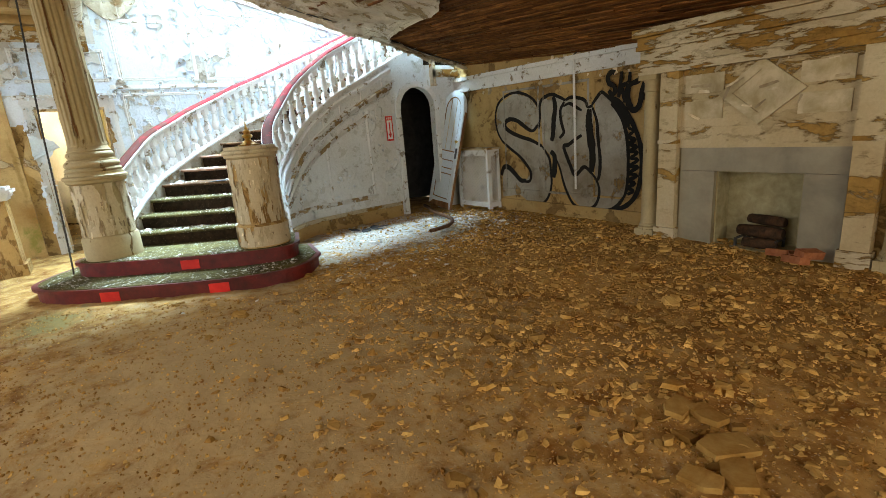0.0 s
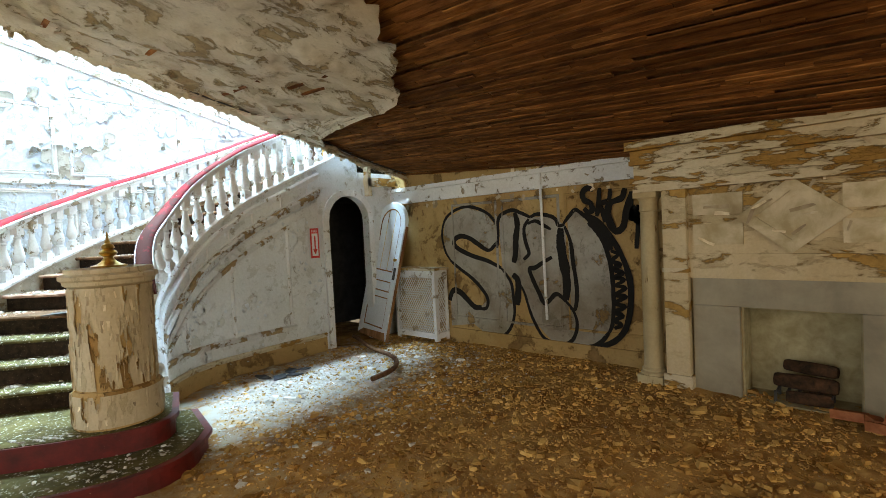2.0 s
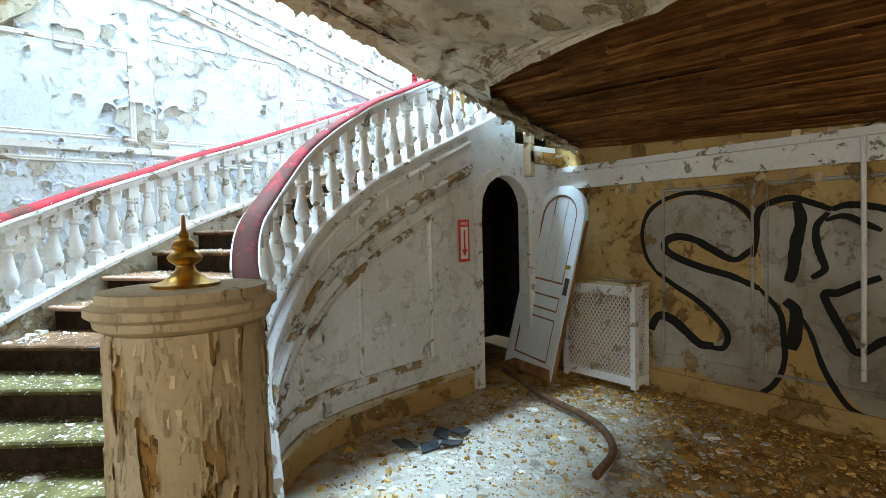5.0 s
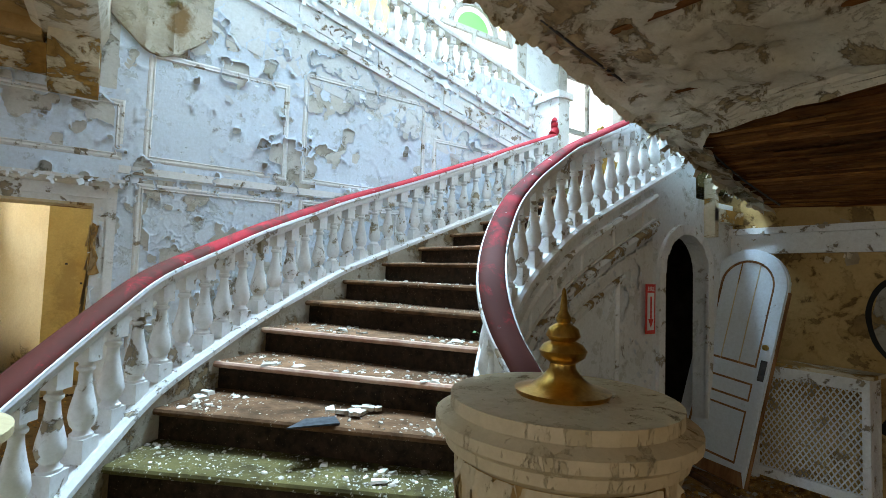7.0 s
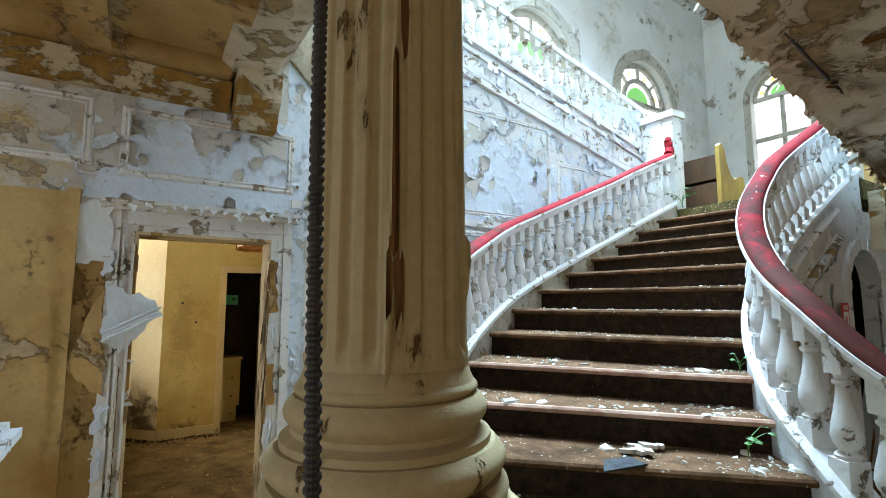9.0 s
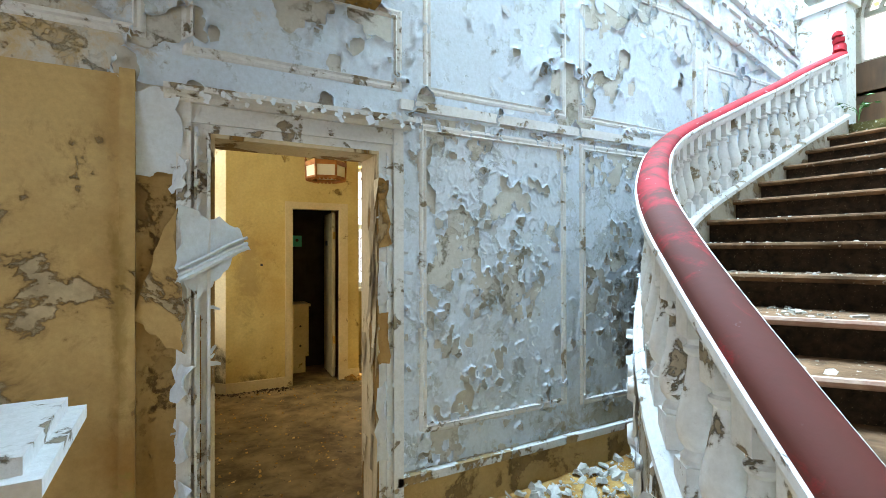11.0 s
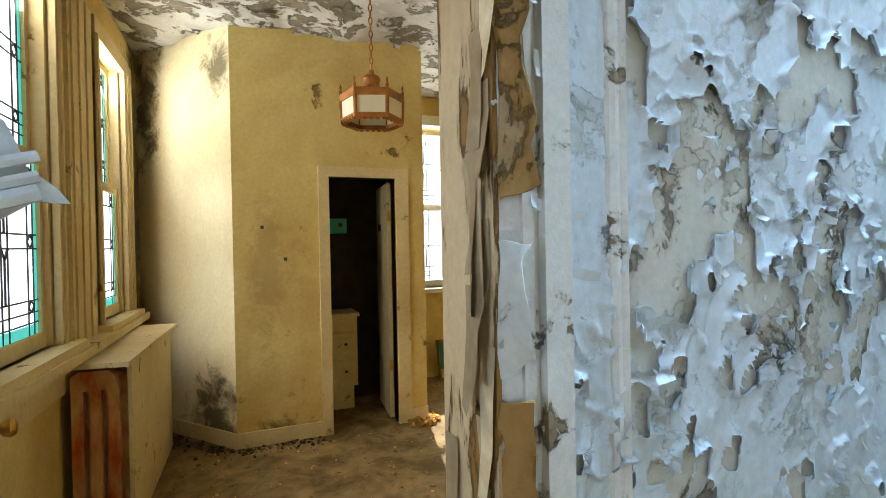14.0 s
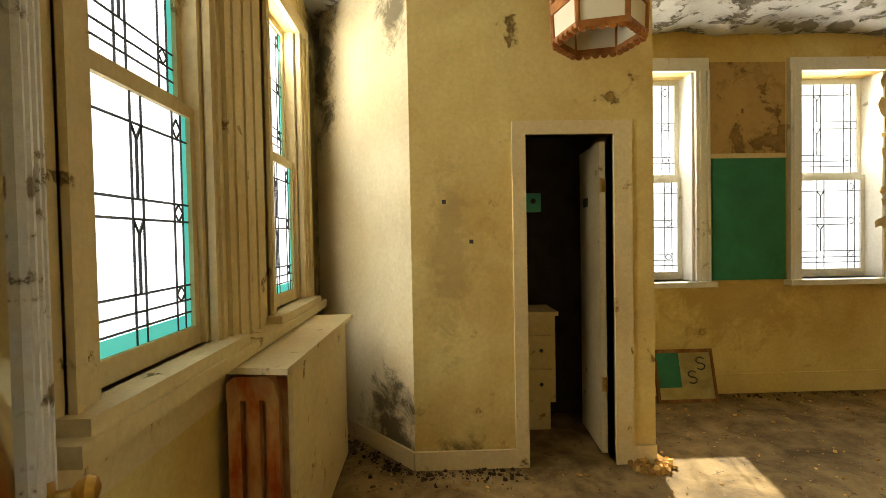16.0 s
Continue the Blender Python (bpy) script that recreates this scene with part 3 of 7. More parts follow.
ARCHES = [(7.27, 1.2, 4.3, 8.75), (11.4, 1.2, 4.3, 8.55)]
structure("wall_outer", wall_with_arch(4.97, 15.0, 2.6, 11.0, ARCHES, 0, -0.4, put_y(13.6)), M_UPPER, "tall white outer wall with round-headed windows", "wall")
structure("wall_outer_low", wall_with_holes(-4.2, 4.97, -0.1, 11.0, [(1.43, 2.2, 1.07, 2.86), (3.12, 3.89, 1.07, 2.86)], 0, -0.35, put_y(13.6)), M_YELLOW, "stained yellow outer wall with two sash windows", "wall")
structure("wall_far_east", wall_with_arch(6.7, 13.9, 2.6, 11.0, [(11.6, 0.75, 5.2, 8.4)], 0, -0.4, put_x(14.6)), M_UPPER, "far white stair-hall wall with a round-headed window", "wall")
# unseen roof, its opening cut for the added stairwell lamp
structure("roof", wall_with_holes(-0.2, 15.0, 6.7, 14.0, [(0.7, 7.7, 7.6, 11.6)], 10.95, 11.2, lambda u, w, o: Vector((u, w, o))), M_GREYCEIL, "flaking grey roof added over the stairs, open for the fill lamp", "ceiling")
structure("landing_floor", Shape().box(4.95, 15.0, 7.2, 13.9, 2.62, 2.805), M_TREAD, "debris-covered stair landing", "floor")

# beam between the column and the wall, with a rounded soffit, and the boarded ceiling west of it
beam = Shape()
beam.prism([(-0.1, 3.5), (-0.06, 3.4), (0.0, 3.36), (0.28, 3.36), (0.34, 3.4), (0.38, 3.5), (0.38, 4.0), (-0.1, 4.0)], 6.4, 9.42, lambda u, w, o: Vector((u, o, w)))
structure("beam", beam, M_SOFFIT, "beam with flaking plaster soffit", "beam")
cove = Shape()
# a broken arch foot: a hollow-curved shell that springs from a point on the wall and flares out to the beam
def cove_point(u, v):
    x = 0.36 + 0.74 * u
    foot = 3.44 + 0.95 * abs(u - 0.5) ** 1.7
    z = foot + (4.25 - foot) * v
    out = (0.05 + 0.2 * v ** 1.6) * (0.75 + 0.25 * math.sin(math.pi * u))
    out += 0.035 * math.exp(-((u - 0.36) / 0.045) ** 2) + 0.03 * math.exp(-((u - 0.62) / 0.03) ** 2)
    out += 0.03 * noise.noise(Vector((x * 5, 1, z * 5))) + 0.014 * noise.noise(Vector((x * 17, 2, z * 17)))
    x += 0.04 * noise.noise(Vector((4, u * 3, z * 6)))
    return Vector((x, 9.42 - out, z))


CU, CV = 34, 26
cv, cf = [], []
for i in range(CU + 1):
    for j in range(CV + 1):
        cv.append(cove_point(i / CU, j / CV))
n_front = len(cv)
cv += [Vector((p.x, 9.425, p.z)) for p in cv]
row = CV + 1
for i in range(CU):
    for j in range(CV):
        a = i * row + j
        cf.append((a, a + row, a + row + 1, a + 1))
for i in range(CU):
    for a in (i * row, i * row + CV):
        cf.append((a, a + n_front, a + row + n_front, a + row))
for j in range(CV):
    for a in (j, CU * row + j):
        cf.append((a, a + 1, a + 1 + n_front, a + n_front))
structure("cove", cove.add(cv, cf), M_COVE, "broken mossy plaster arch foot at the beam end", "cove", smooth=True)
corbel = Shape()
corbel.prism([(9.42, 2.98), (9.3, 2.98), (9.24, 3.04), (9.22, 3.12), (9.16, 3.16), (9.12, 3.36), (9.42, 3.36)], 0.04, 0.34, lambda u, w, o: Vector((o, u, w)))
structure("corbel", corbel, M_TANWHITE, "moulded plaster corbel under the beam", "corbel")
west_ceiling = Shape().box(-4.2, 0.1, 6.0, 9.6, 3.42, 3.6)
for bx in (-3.2, -2.0, -0.8):
    west_ceiling.box(bx - 0.1, bx + 0.1, 6.0, 9.42, 3.3, 3.42)
for by in (6.6, 7.5, 8.4, 9.3):
    west_ceiling.box(-4.0, 0.0, by - 0.1, by + 0.1, 3.31, 3.42)
structure("ceiling_coffered", west_ceiling, M_TAN, "coffered tan ceiling over the doorway", "ceiling")

# study behind the doorway
structure("study_floor", box(-1.2, 4.94, 9.42, 13.95, 0.0, 0.09), M_OLDFLOOR, "dusty worn floor of the yellow room", "floor")
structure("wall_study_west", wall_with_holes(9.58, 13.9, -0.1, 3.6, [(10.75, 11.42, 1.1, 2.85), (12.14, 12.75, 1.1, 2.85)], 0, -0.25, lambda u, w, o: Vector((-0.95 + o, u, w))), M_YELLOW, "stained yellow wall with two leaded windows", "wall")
structure("wall_study_east", box(4.92, 4.97, 9.58, 13.6, -0.1, 3.6), M_YELLOW, "plain yellow wall", "wall")
structure("wall_study_south", wall_with_holes(-1.2, 4.92, 0, 3.6, [(-0.5, 0.355, 0, 2.17)], 0, -0.08, put_y(9.58)), M_YELLOW, "yellow room side of the doorway wall", "wall")
study_ceiling = uneven_floor("study_ceiling", -1.2, 4.92, 9.5, 13.9, 0.08, lambda x, y: 3.18 + 0.05 * noise.noise(Vector((x * 2.2, y * 2.2, 5))) + 0.025 * noise.noise(Vector((x * 7, y * 7, 5))), M_GREYCEIL, "flaking grey plaster ceiling of the yellow room")
study_ceiling["category"] = "ceiling"
structure("study_ceiling_deck", box(-1.2, 4.92, 9.55, 13.9, 3.28, 3.4), M_WOOD, "boards over the flaking ceiling", "ceiling")
closet = wall_with_holes(-0.2, 1.27, 0.05, 3.3, [(0.49, 1.02, 0.05, 2.09)], 0, -0.1, put_y(12.4))
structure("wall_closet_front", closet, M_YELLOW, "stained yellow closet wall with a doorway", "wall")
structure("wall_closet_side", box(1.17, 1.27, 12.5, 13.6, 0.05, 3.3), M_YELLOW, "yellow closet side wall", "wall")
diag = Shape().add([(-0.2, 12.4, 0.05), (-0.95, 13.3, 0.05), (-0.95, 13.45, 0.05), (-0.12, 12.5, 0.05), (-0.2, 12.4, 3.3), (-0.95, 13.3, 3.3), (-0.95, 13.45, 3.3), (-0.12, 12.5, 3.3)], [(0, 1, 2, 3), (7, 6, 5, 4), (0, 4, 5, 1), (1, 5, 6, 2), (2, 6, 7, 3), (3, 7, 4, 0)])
structure("wall_closet_corner", diag, M_LITYELLOW, "angled yellow wall with mould spots, paled for window light", "wall")
structure("wall_stair_doorway", wall_with_arch(4.3, 5.6, -0.1, 2.5, [(4.74, 0.35, -0.1, 2.15)], 0, -0.12, put_y(7.2)), M_WHITE, "white wall with a broken-edged arched doorway", "wall")
# room behind the arched doorway; its near-black walls stand in for shade
SHADE_WALLS = Shape().box(4.2, 6.2, 8.8, 8.9, 0, 2.2).box(4.1, 4.2, 7.6, 8.9, 0, 2.09).box(6.2, 6.3, 7.3, 8.9, 0, 2.2).box(4.3, 6.2, 7.5, 8.9, 2.17, 2.2)
structure("cupboard_under_stairs", SHADE_WALLS, M_SHADE, "cupboard walls under the stairs, coloured dark for shade", "wall")

# ---- staircase ----
RISE = 0.165
RIGHT = [(1.72, 5.98), (1.76, 6.15), (1.82, 6.38), (1.92, 6.58), (2.1, 6.8), (2.28, 6.96), (2.46, 7.07), (2.68, 7.15), (2.93, 7.2), (3.2, 7.24), (3.55, 7.28), (3.9, 7.3), (4.25, 7.32), (4.6, 7.33), (4.95, 7.34)]
LEFT = [(0.2, 7.0), (0.37, 7.25), (0.55, 7.5), (0.75, 7.75), (1.07, 8.05), (1.4, 8.3), (1.78, 8.55), (2.15, 8.72), (2.58, 8.85), (3.0, 8.91), (3.4, 8.94), (3.8, 8.95), (4.16, 8.95), (4.55, 8.95), (4.95, 8.95)]
NEWEL, COLUMN = (1.46, 5.665), (0.02, 6.67)

stairs = thing("staircase", "curving staircase with mossy dark carpet and debris", "staircase")


def slab(poly, z0, z1):
    return Shape().prism(poly, z0, z1, lambda u, w, o: Vector((u, w, o)))


# two wide bottom steps that sweep round the newel and the column pedestal
def bow(reach, right_end, left_end, depth):
    ax = Vector((NEWEL[0] - COLUMN[0], NEWEL[1] - COLUMN[1])).normalized()
    nrm = Vector((ax.y, -ax.x))
    mid = (Vector(NEWEL) + Vector(COLUMN)) / 2
    half = (Vector(NEWEL) - Vector(COLUMN)).length / 2
    out = []
    for i in range(33):
        a = math.pi * i / 32
        ca, sa = math.cos(a), math.sin(a)
        along = (half + (right_end if ca > 0 else left_end)) * math.copysign(abs(ca) ** 0.6, ca)
        out.append(mid + ax * along + nrm * (reach * sa ** 0.6))
    return [tuple(p) for p in out] + [tuple(mid - ax * (half + left_end * 0.9) - nrm * depth), tuple(mid + ax * (half + right_end * 0.6) - nrm * depth)]


for k, (reach, re, le) in enumerate(((0.8, 0.58, 0.7), (0.37, 0.36, 0.36))):
    z = RISE * (k + 1)
    poly = bow(reach, re, le, 0.5)
    step = part("bottom_step", slab(poly, -0.05 if k == 0 else RISE, z - 0.04), M_REDSTEP, stairs, "dark red painted curved riser")
    lip = [((p[0] - 0.75) * 1.025 + 0.75, (p[1] - 6.15) * 1.025 + 6.15) for p in poly]
    part("step_lip", slab(lip, z - 0.04, z - 0.006), M_REDSTEP, step, "dark red rounded lip")
    top = [((p[0] - 0.75) * 0.985 + 0.75, (p[1] - 6.15) * 0.985 + 6.15) for p in poly]
    part("tread", slab(top, z - 0.006, z), M_TREAD, step, "mossy green carpeted tread")
for n in range(len(RIGHT)):
    i = n + 3
    z = RISE * i
    a, b = Vector(LEFT[n]), Vector(RIGHT[n])
    if n + 1 < len(RIGHT):
        c, d = Vector(RIGHT[n + 1]), Vector(LEFT[n + 1])
    else:
        break
    fwd = ((c + d) - (a + b)).normalized()
    a0, b0 = a - fwd * 0.0, b - fwd * 0.0
    c1, d1 = c + fwd * 0.05, d + fwd * 0.05
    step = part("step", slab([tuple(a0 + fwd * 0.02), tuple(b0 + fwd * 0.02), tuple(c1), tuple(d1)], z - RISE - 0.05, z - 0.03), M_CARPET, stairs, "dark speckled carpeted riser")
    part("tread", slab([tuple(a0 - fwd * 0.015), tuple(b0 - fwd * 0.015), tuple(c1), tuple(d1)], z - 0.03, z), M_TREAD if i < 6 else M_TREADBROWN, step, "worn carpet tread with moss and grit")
    # rounded worn nosing
    part("nosing", Shape().tube([(*(a0 - fwd * 0.012), z - 0.017), (*(b0 - fwd * 0.012), z - 0.017)], 0.019, 8), M_NOSE if i in (7, 8) else M_TREAD if i < 6 else M_TREADBROWN, step, smooth=True)


def rise_line(pts, extra):
    """Smooth line over the nosings, lifted by extra."""
    ctrl = [(x, y, RISE * (k + 3) + extra) for k, (x, y) in enumerate(pts)]
    return spline(ctrl, 6)


def shifted(line, side):
    out = []
    for i, p in enumerate(line):
        d = line[min(i + 1, len(line) - 1)] - line[max(i - 1, 0)]
        s = Vector((d.y, -d.x, 0)).normalized()
        out.append(p + s * side)
    return out


def baluster_mesh():
    s = Shape()
    s.box(-0.046, 0.046, -0.046, 0.046, -0.05, 0.1)
    prof = [(0.044, 0.1), (0.046, 0.115), (0.034, 0.128), (0.032, 0.138), (0.047, 0.16), (0.055, 0.195), (0.05, 0.24), (0.037, 0.3), (0.027, 0.36), (0.024, 0.4), (0.035, 0.412), (0.035, 0.424), (0.026, 0.432), (0.03, 0.452)]
    s.lathe(prof, 12)
    s.box(-0.04, 0.04, -0.04, 0.04, 0.452, 0.59)
    return s.mesh("baluster", M_TRIM, True)


BALUSTER = baluster_mesh()
RAIL_TOP = [(0.064 * math.cos(math.pi * i / 10), 0.0 + 0.045 * math.sin(math.pi * i / 10)) for i in range(11)]


def balustrade(label, pts, side, first, wall_mat, name="balustrade"):
    """Closed string, balusters and a red handrail along one side of the stairs; side: +1 right of the climb."""
    th = thing(name, label, "balustrade")
    base = rise_line(pts, 0.0)
    mid = shifted(base, side * 0.06)
    # string: a wall from below the steps up to a moulded curb
    face = shifted(base, side * 0.12)
    inner = shifted(base, -side * 0.005)
    s = Shape()
    v = []
    for p, q in zip(inner, face):
        v += [(p.x, p.y, p.z - 0.3), (p.x, p.y, p.z + 0.08), (q.x, q.y, q.z + 0.08), (q.x, q.y, 2.3 if q.x > 4.32 else -0.05)]
    n = len(inner)
    s.add(v, [(i * 4 + j, i * 4 + (j + 1) % 4, (i + 1) * 4 + (j + 1) % 4, (i + 1) * 4 + j) for i in range(n - 1) for j in range(4)] + [(0, 1, 2, 3), (4 * n - 1, 4 * n - 2, 4 * n - 3, 4 * n - 4)])
    part("string_wall", s, wall_mat, th, "white panelled wall under the string", smooth=True)
    part("curb", Shape().sweep([p + Vector((0, 0, 0.085)) for p in mid], [(-0.08, -0.03), (-0.08, 0.0), (-0.06, 0.022), (0.06, 0.022), (0.08, 0.0), (0.08, -0.03)]), M_TRIM, th, smooth=True)
    rail = [p + Vector((0, 0, 0.68)) for p in mid]
    part("rail_moulding", Shape().sweep(rail, [(-0.072, 0.002), (-0.074, -0.018), (-0.06, -0.03), (-0.06, -0.05), (-0.045, -0.075), (0.045, -0.075), (0.06, -0.05), (0.06, -0.03), (0.074, -0.018), (0.072, 0.002)]), M_TRIM, th, "white moulding under the handrail", smooth=True)
    part("handrail", Shape().sweep(rail, RAIL_TOP), M_RAIL, th, "faded red rounded handrail", smooth=True)
    # balusters at even steps along the line
    acc, want = 0.0, first
    for p, q in zip(mid, mid[1:]):
        d = (Vector((q.x, q.y)) - Vector((p.x, p.y))).length
        while acc + d > want:
            t = (want - acc) / d
            c = p.lerp(q, t)
            ang = math.atan2(q.y - p.y, q.x - p.x)
            o = part("baluster", BALUSTER, M_TRIM, th)
            o.matrix_local = Matrix.Translation((c.x, c.y, c.z + 0.09)) @ Matrix.Rotation(ang, 4, "Z") @ Matrix.Diagonal((1, 1, 0.93, 1))
            want += 0.158
        acc += d
    return th


right_bal = balustrade("white inner balustrade with faded red handrail", RIGHT, 1, 0.2, M_WHITE)
left_bal = balustrade("white outer balustrade with faded red handrail", LEFT, -1, 0.22, M_OUTER)


# pedestals
def pedestal(parent, cx, cy, r, z0, z1, mat):
    m = Matrix.Translation((cx, cy, 0))
    part("plinth", Shape().lathe([(r + 0.03, z0), (r + 0.03, z0 + 0.22), (r + 0.015, z0 + 0.26)], 40, m), mat, parent, smooth=True)
    part("drum", Shape().lathe([(r, z0 + 0.26), (r, z1 - 0.13)], 40, m), mat, parent, "cream paint peeling in strips off a round drum", smooth=True)
    part("cap", Shape().lathe([(r, z1 - 0.13), (r + 0.03, z1 - 0.11), (r + 0.035, z1 - 0.085), (r + 0.055, z1 - 0.07), (r + 0.055, z1 - 0.045), (r + 0.02, z1 - 0.03), (r + 0.02, z1), (0.02, z1 + 0.004)], 40, m), M_CREAMCOAT if mat == M_PED else mat, parent, "moulded round cap", smooth=True)


newel = thing("newel_post", "stout round newel with cream paint peeling in strips", "newel post")
pedestal(newel, *NEWEL, 0.25, 2 * RISE, 1.44, M_PED)
FIN_BASE = [(0.002, 0), (0.11, 0), (0.115, 0.012), (0.075, 0.022), (0.05, 0.04), (0.033, 0.06), (0.03, 0.075)]
FIN_URN = [(0.03, 0.075), (0.052, 0.09), (0.058, 0.105), (0.047, 0.12), (0.03, 0.128), (0.042, 0.14), (0.036, 0.158), (0.016, 0.172)]
FIN_SPIRE = [(0.016, 0.172), (0.02, 0.182), (0.01, 0.2), (0.005, 0.25), (0.002, 0.256)]
finial = thing("finial", "tarnished brass spire finial on the newel", "finial")
for nm, prof in (("foot", FIN_BASE), ("urn", FIN_URN), ("spire", FIN_SPIRE)):
    part(nm, Shape().lathe(prof, 24, Matrix.Translation((*NEWEL, 1.442))), M_BRASS, finial, smooth=True)

column = thing("column", "fluted cream column on a round peeling pedestal", "column")
m = Matrix.Translation((*COLUMN, 0))
pedestal(column, *COLUMN, 0.255, 2 * RISE, 1.3, M_COL)
def torus(r, z0, z1, bulge):
    """Half-round course of a moulded base."""
    return [(r + bulge * math.sin(math.pi * i / 6), z0 + (z1 - z0) * i / 6) for i in range(7)]


for nm, prof in (("plinth_course", torus(0.255, 1.298, 1.345, 0.016)), ("base_torus", torus(0.243, 1.347, 1.415, 0.022)), ("base_fillet", [(0.232, 1.415), (0.232, 1.43), (0.21, 1.44), (0.205, 1.45)]), ("base_torus", torus(0.205, 1.45, 1.515, 0.021)), ("base_ring", torus(0.196, 1.515, 1.54, 0.009)), ("base_ring", [(0.196, 1.54), (0.19, 1.552), (0.184, 1.57), (0.18, 1.575)])):
    part(nm, Shape().lathe(prof, 48, m), M_COL, column, "moulded cream column base course", smooth=True)
shaft = Shape()
prof = []
seg = 240
v = []
rows = [(0.178, 1.57), (0.177, 1.6), (0.176, 1.605), (0.17, 2.4), (0.16, 3.3), (0.155, 3.9)]
for j, (r, z) in enumerate(rows):
    for i in range(seg):
        a = 2 * math.pi * i / seg
        depth = 0.014 * max(0.0, math.cos(a * 20)) ** 0.5 if j > 1 else 0
        v.append((COLUMN[0] + (r - depth) * math.cos(a), COLUMN[1] + (r - depth) * math.sin(a), z))
shaft.add(v, [(j * seg + i, j * seg + (i + 1) % seg, (j + 1) * seg + (i + 1) % seg, (j + 1) * seg + i) for j in range(len(rows) - 1) for i in range(seg)])
part("shaft", shaft, M_WOOD, column, "fluted shaft with cracked paint", smooth=True)

# ---- upper flight ----
FEET = lambda x: 4.94 - 0.25 * x
upper = thing("upper_flight", "upper stair flight with white panelled string", "staircase")
s = Shape()
s.prism([(0.7, 3.89), (5.2, 2.7), (5.2, FEET(5.2) - 0.03), (0.7, FEET(0.7) - 0.03)], 0.0, -0.14, put_y(9.415))
part("string_wall", s, M_WHITE, upper, "white wall that carries the upper balusters")
s = Shape()
for i in range(9):
    x1, x0 = 5.2 - i * 0.5, 5.2 - (i + 1) * 0.5
    s.box(x0, x1, 9.56, 10.7, FEET(x1) - 0.25, FEET(x1) - 0.05)
part("steps", s, M_TREAD, upper)
for off, size, nm in ((-0.02, 1.5, "curb"), (-0.14, 0.9, "string_moulding"), (-0.42, 1.3, "string_moulding")):
    part(nm, Shape().prism([(0.72, FEET(0.72) + off - 0.025 * size), (5.2, FEET(5.2) + off - 0.025 * size), (5.2, FEET(5.2) + off + 0.025 * size), (0.72, FEET(0.72) + off + 0.025 * size)], -0.002, 0.03 * size, put_y(9.41)), M_TRIM, upper)
for i in range(5):
    x0 = 1.0 + i * 0.85
    part("string_panel", Shape().prism([(x0, FEET(x0) - 0.36), (x0 + 0.7, FEET(x0 + 0.7) - 0.36), (x0 + 0.7, FEET(x0 + 0.7) - 0.2), (x0, FEET(x0) - 0.2)], -0.002, 0.015, put_y(9.41)), M_TRIM, upper)
x = 5.1
while x > 0.8:
    o = part("baluster", BALUSTER, M_TRIM, upper)
    o.matrix_local = Matrix.Translation((x, 9.45, FEET(x) + 0.03)) @ Matrix.Diagonal((1, 1, 0.86, 1))
    x -= 0.16
part("handrail", Shape().sweep([(x, 9.45, FEET(x) + 0.53) for x in (5.25, 3, 0.7)], [(-0.06, -0.03), (-0.07, 0.0), (-0.06, 0.03), (0, 0.045), (0.06, 0.03), (0.07, 0), (0.06, -0.03)]), M_TRIM, upper, "white upper handrail", smooth=True)
top_newel = thing("landing_newel", "white square newel post at the landing", "newel post")
part("post", box(5.0, 5.2, 8.98, 9.4, 2.805, 4.0), M_TRIM, top_newel)
part("cap", box(4.97, 5.24, 8.95, 9.44, 4.0, 4.08), M_TRIM, top_newel)
swirl = thing("rail_end", "red handrail end that curls up to the landing newel", "handrail")
part("rail", Shape().tube(spline([(4.93, 9.01, 3.5), (5.0, 9.03, 3.58), (5.02, 9.05, 3.7), (5.1, 9.06, 3.73)], 6), 0.055, 10), M_RAIL, swirl, smooth=True)

# pew on the landing
pew = thing("pew", "varnished oak pew with a shaped end on the landing", "bench")
prof = [(0, 0), (0.56, 0), (0.56, 0.4), (0.52, 0.46), (0.42, 0.44), (0.32, 0.4), (0.24, 0.44), (0.17, 0.58), (0.12, 0.76), (0.05, 0.82), (0, 0.78)]
part("end_panel", Shape().prism(prof, 0, 0.05, lambda u, w, o: Vector((5.35 + u, 8.62 + o, 2.805 + w))), M_PEW, pew)
part("end_panel", Shape().prism(prof, 0, 0.05, lambda u, w, o: Vector((5.35 + u, 9.9 + o, 2.805 + w))), M_PEW, pew)
part("seat", box(5.4, 5.85, 8.67, 9.9, 3.16, 3.2), M_PEW, pew)
part("back", box(5.4, 5.45, 8.67, 9.9, 2.9, 3.5), M_PEWSHADE, pew)


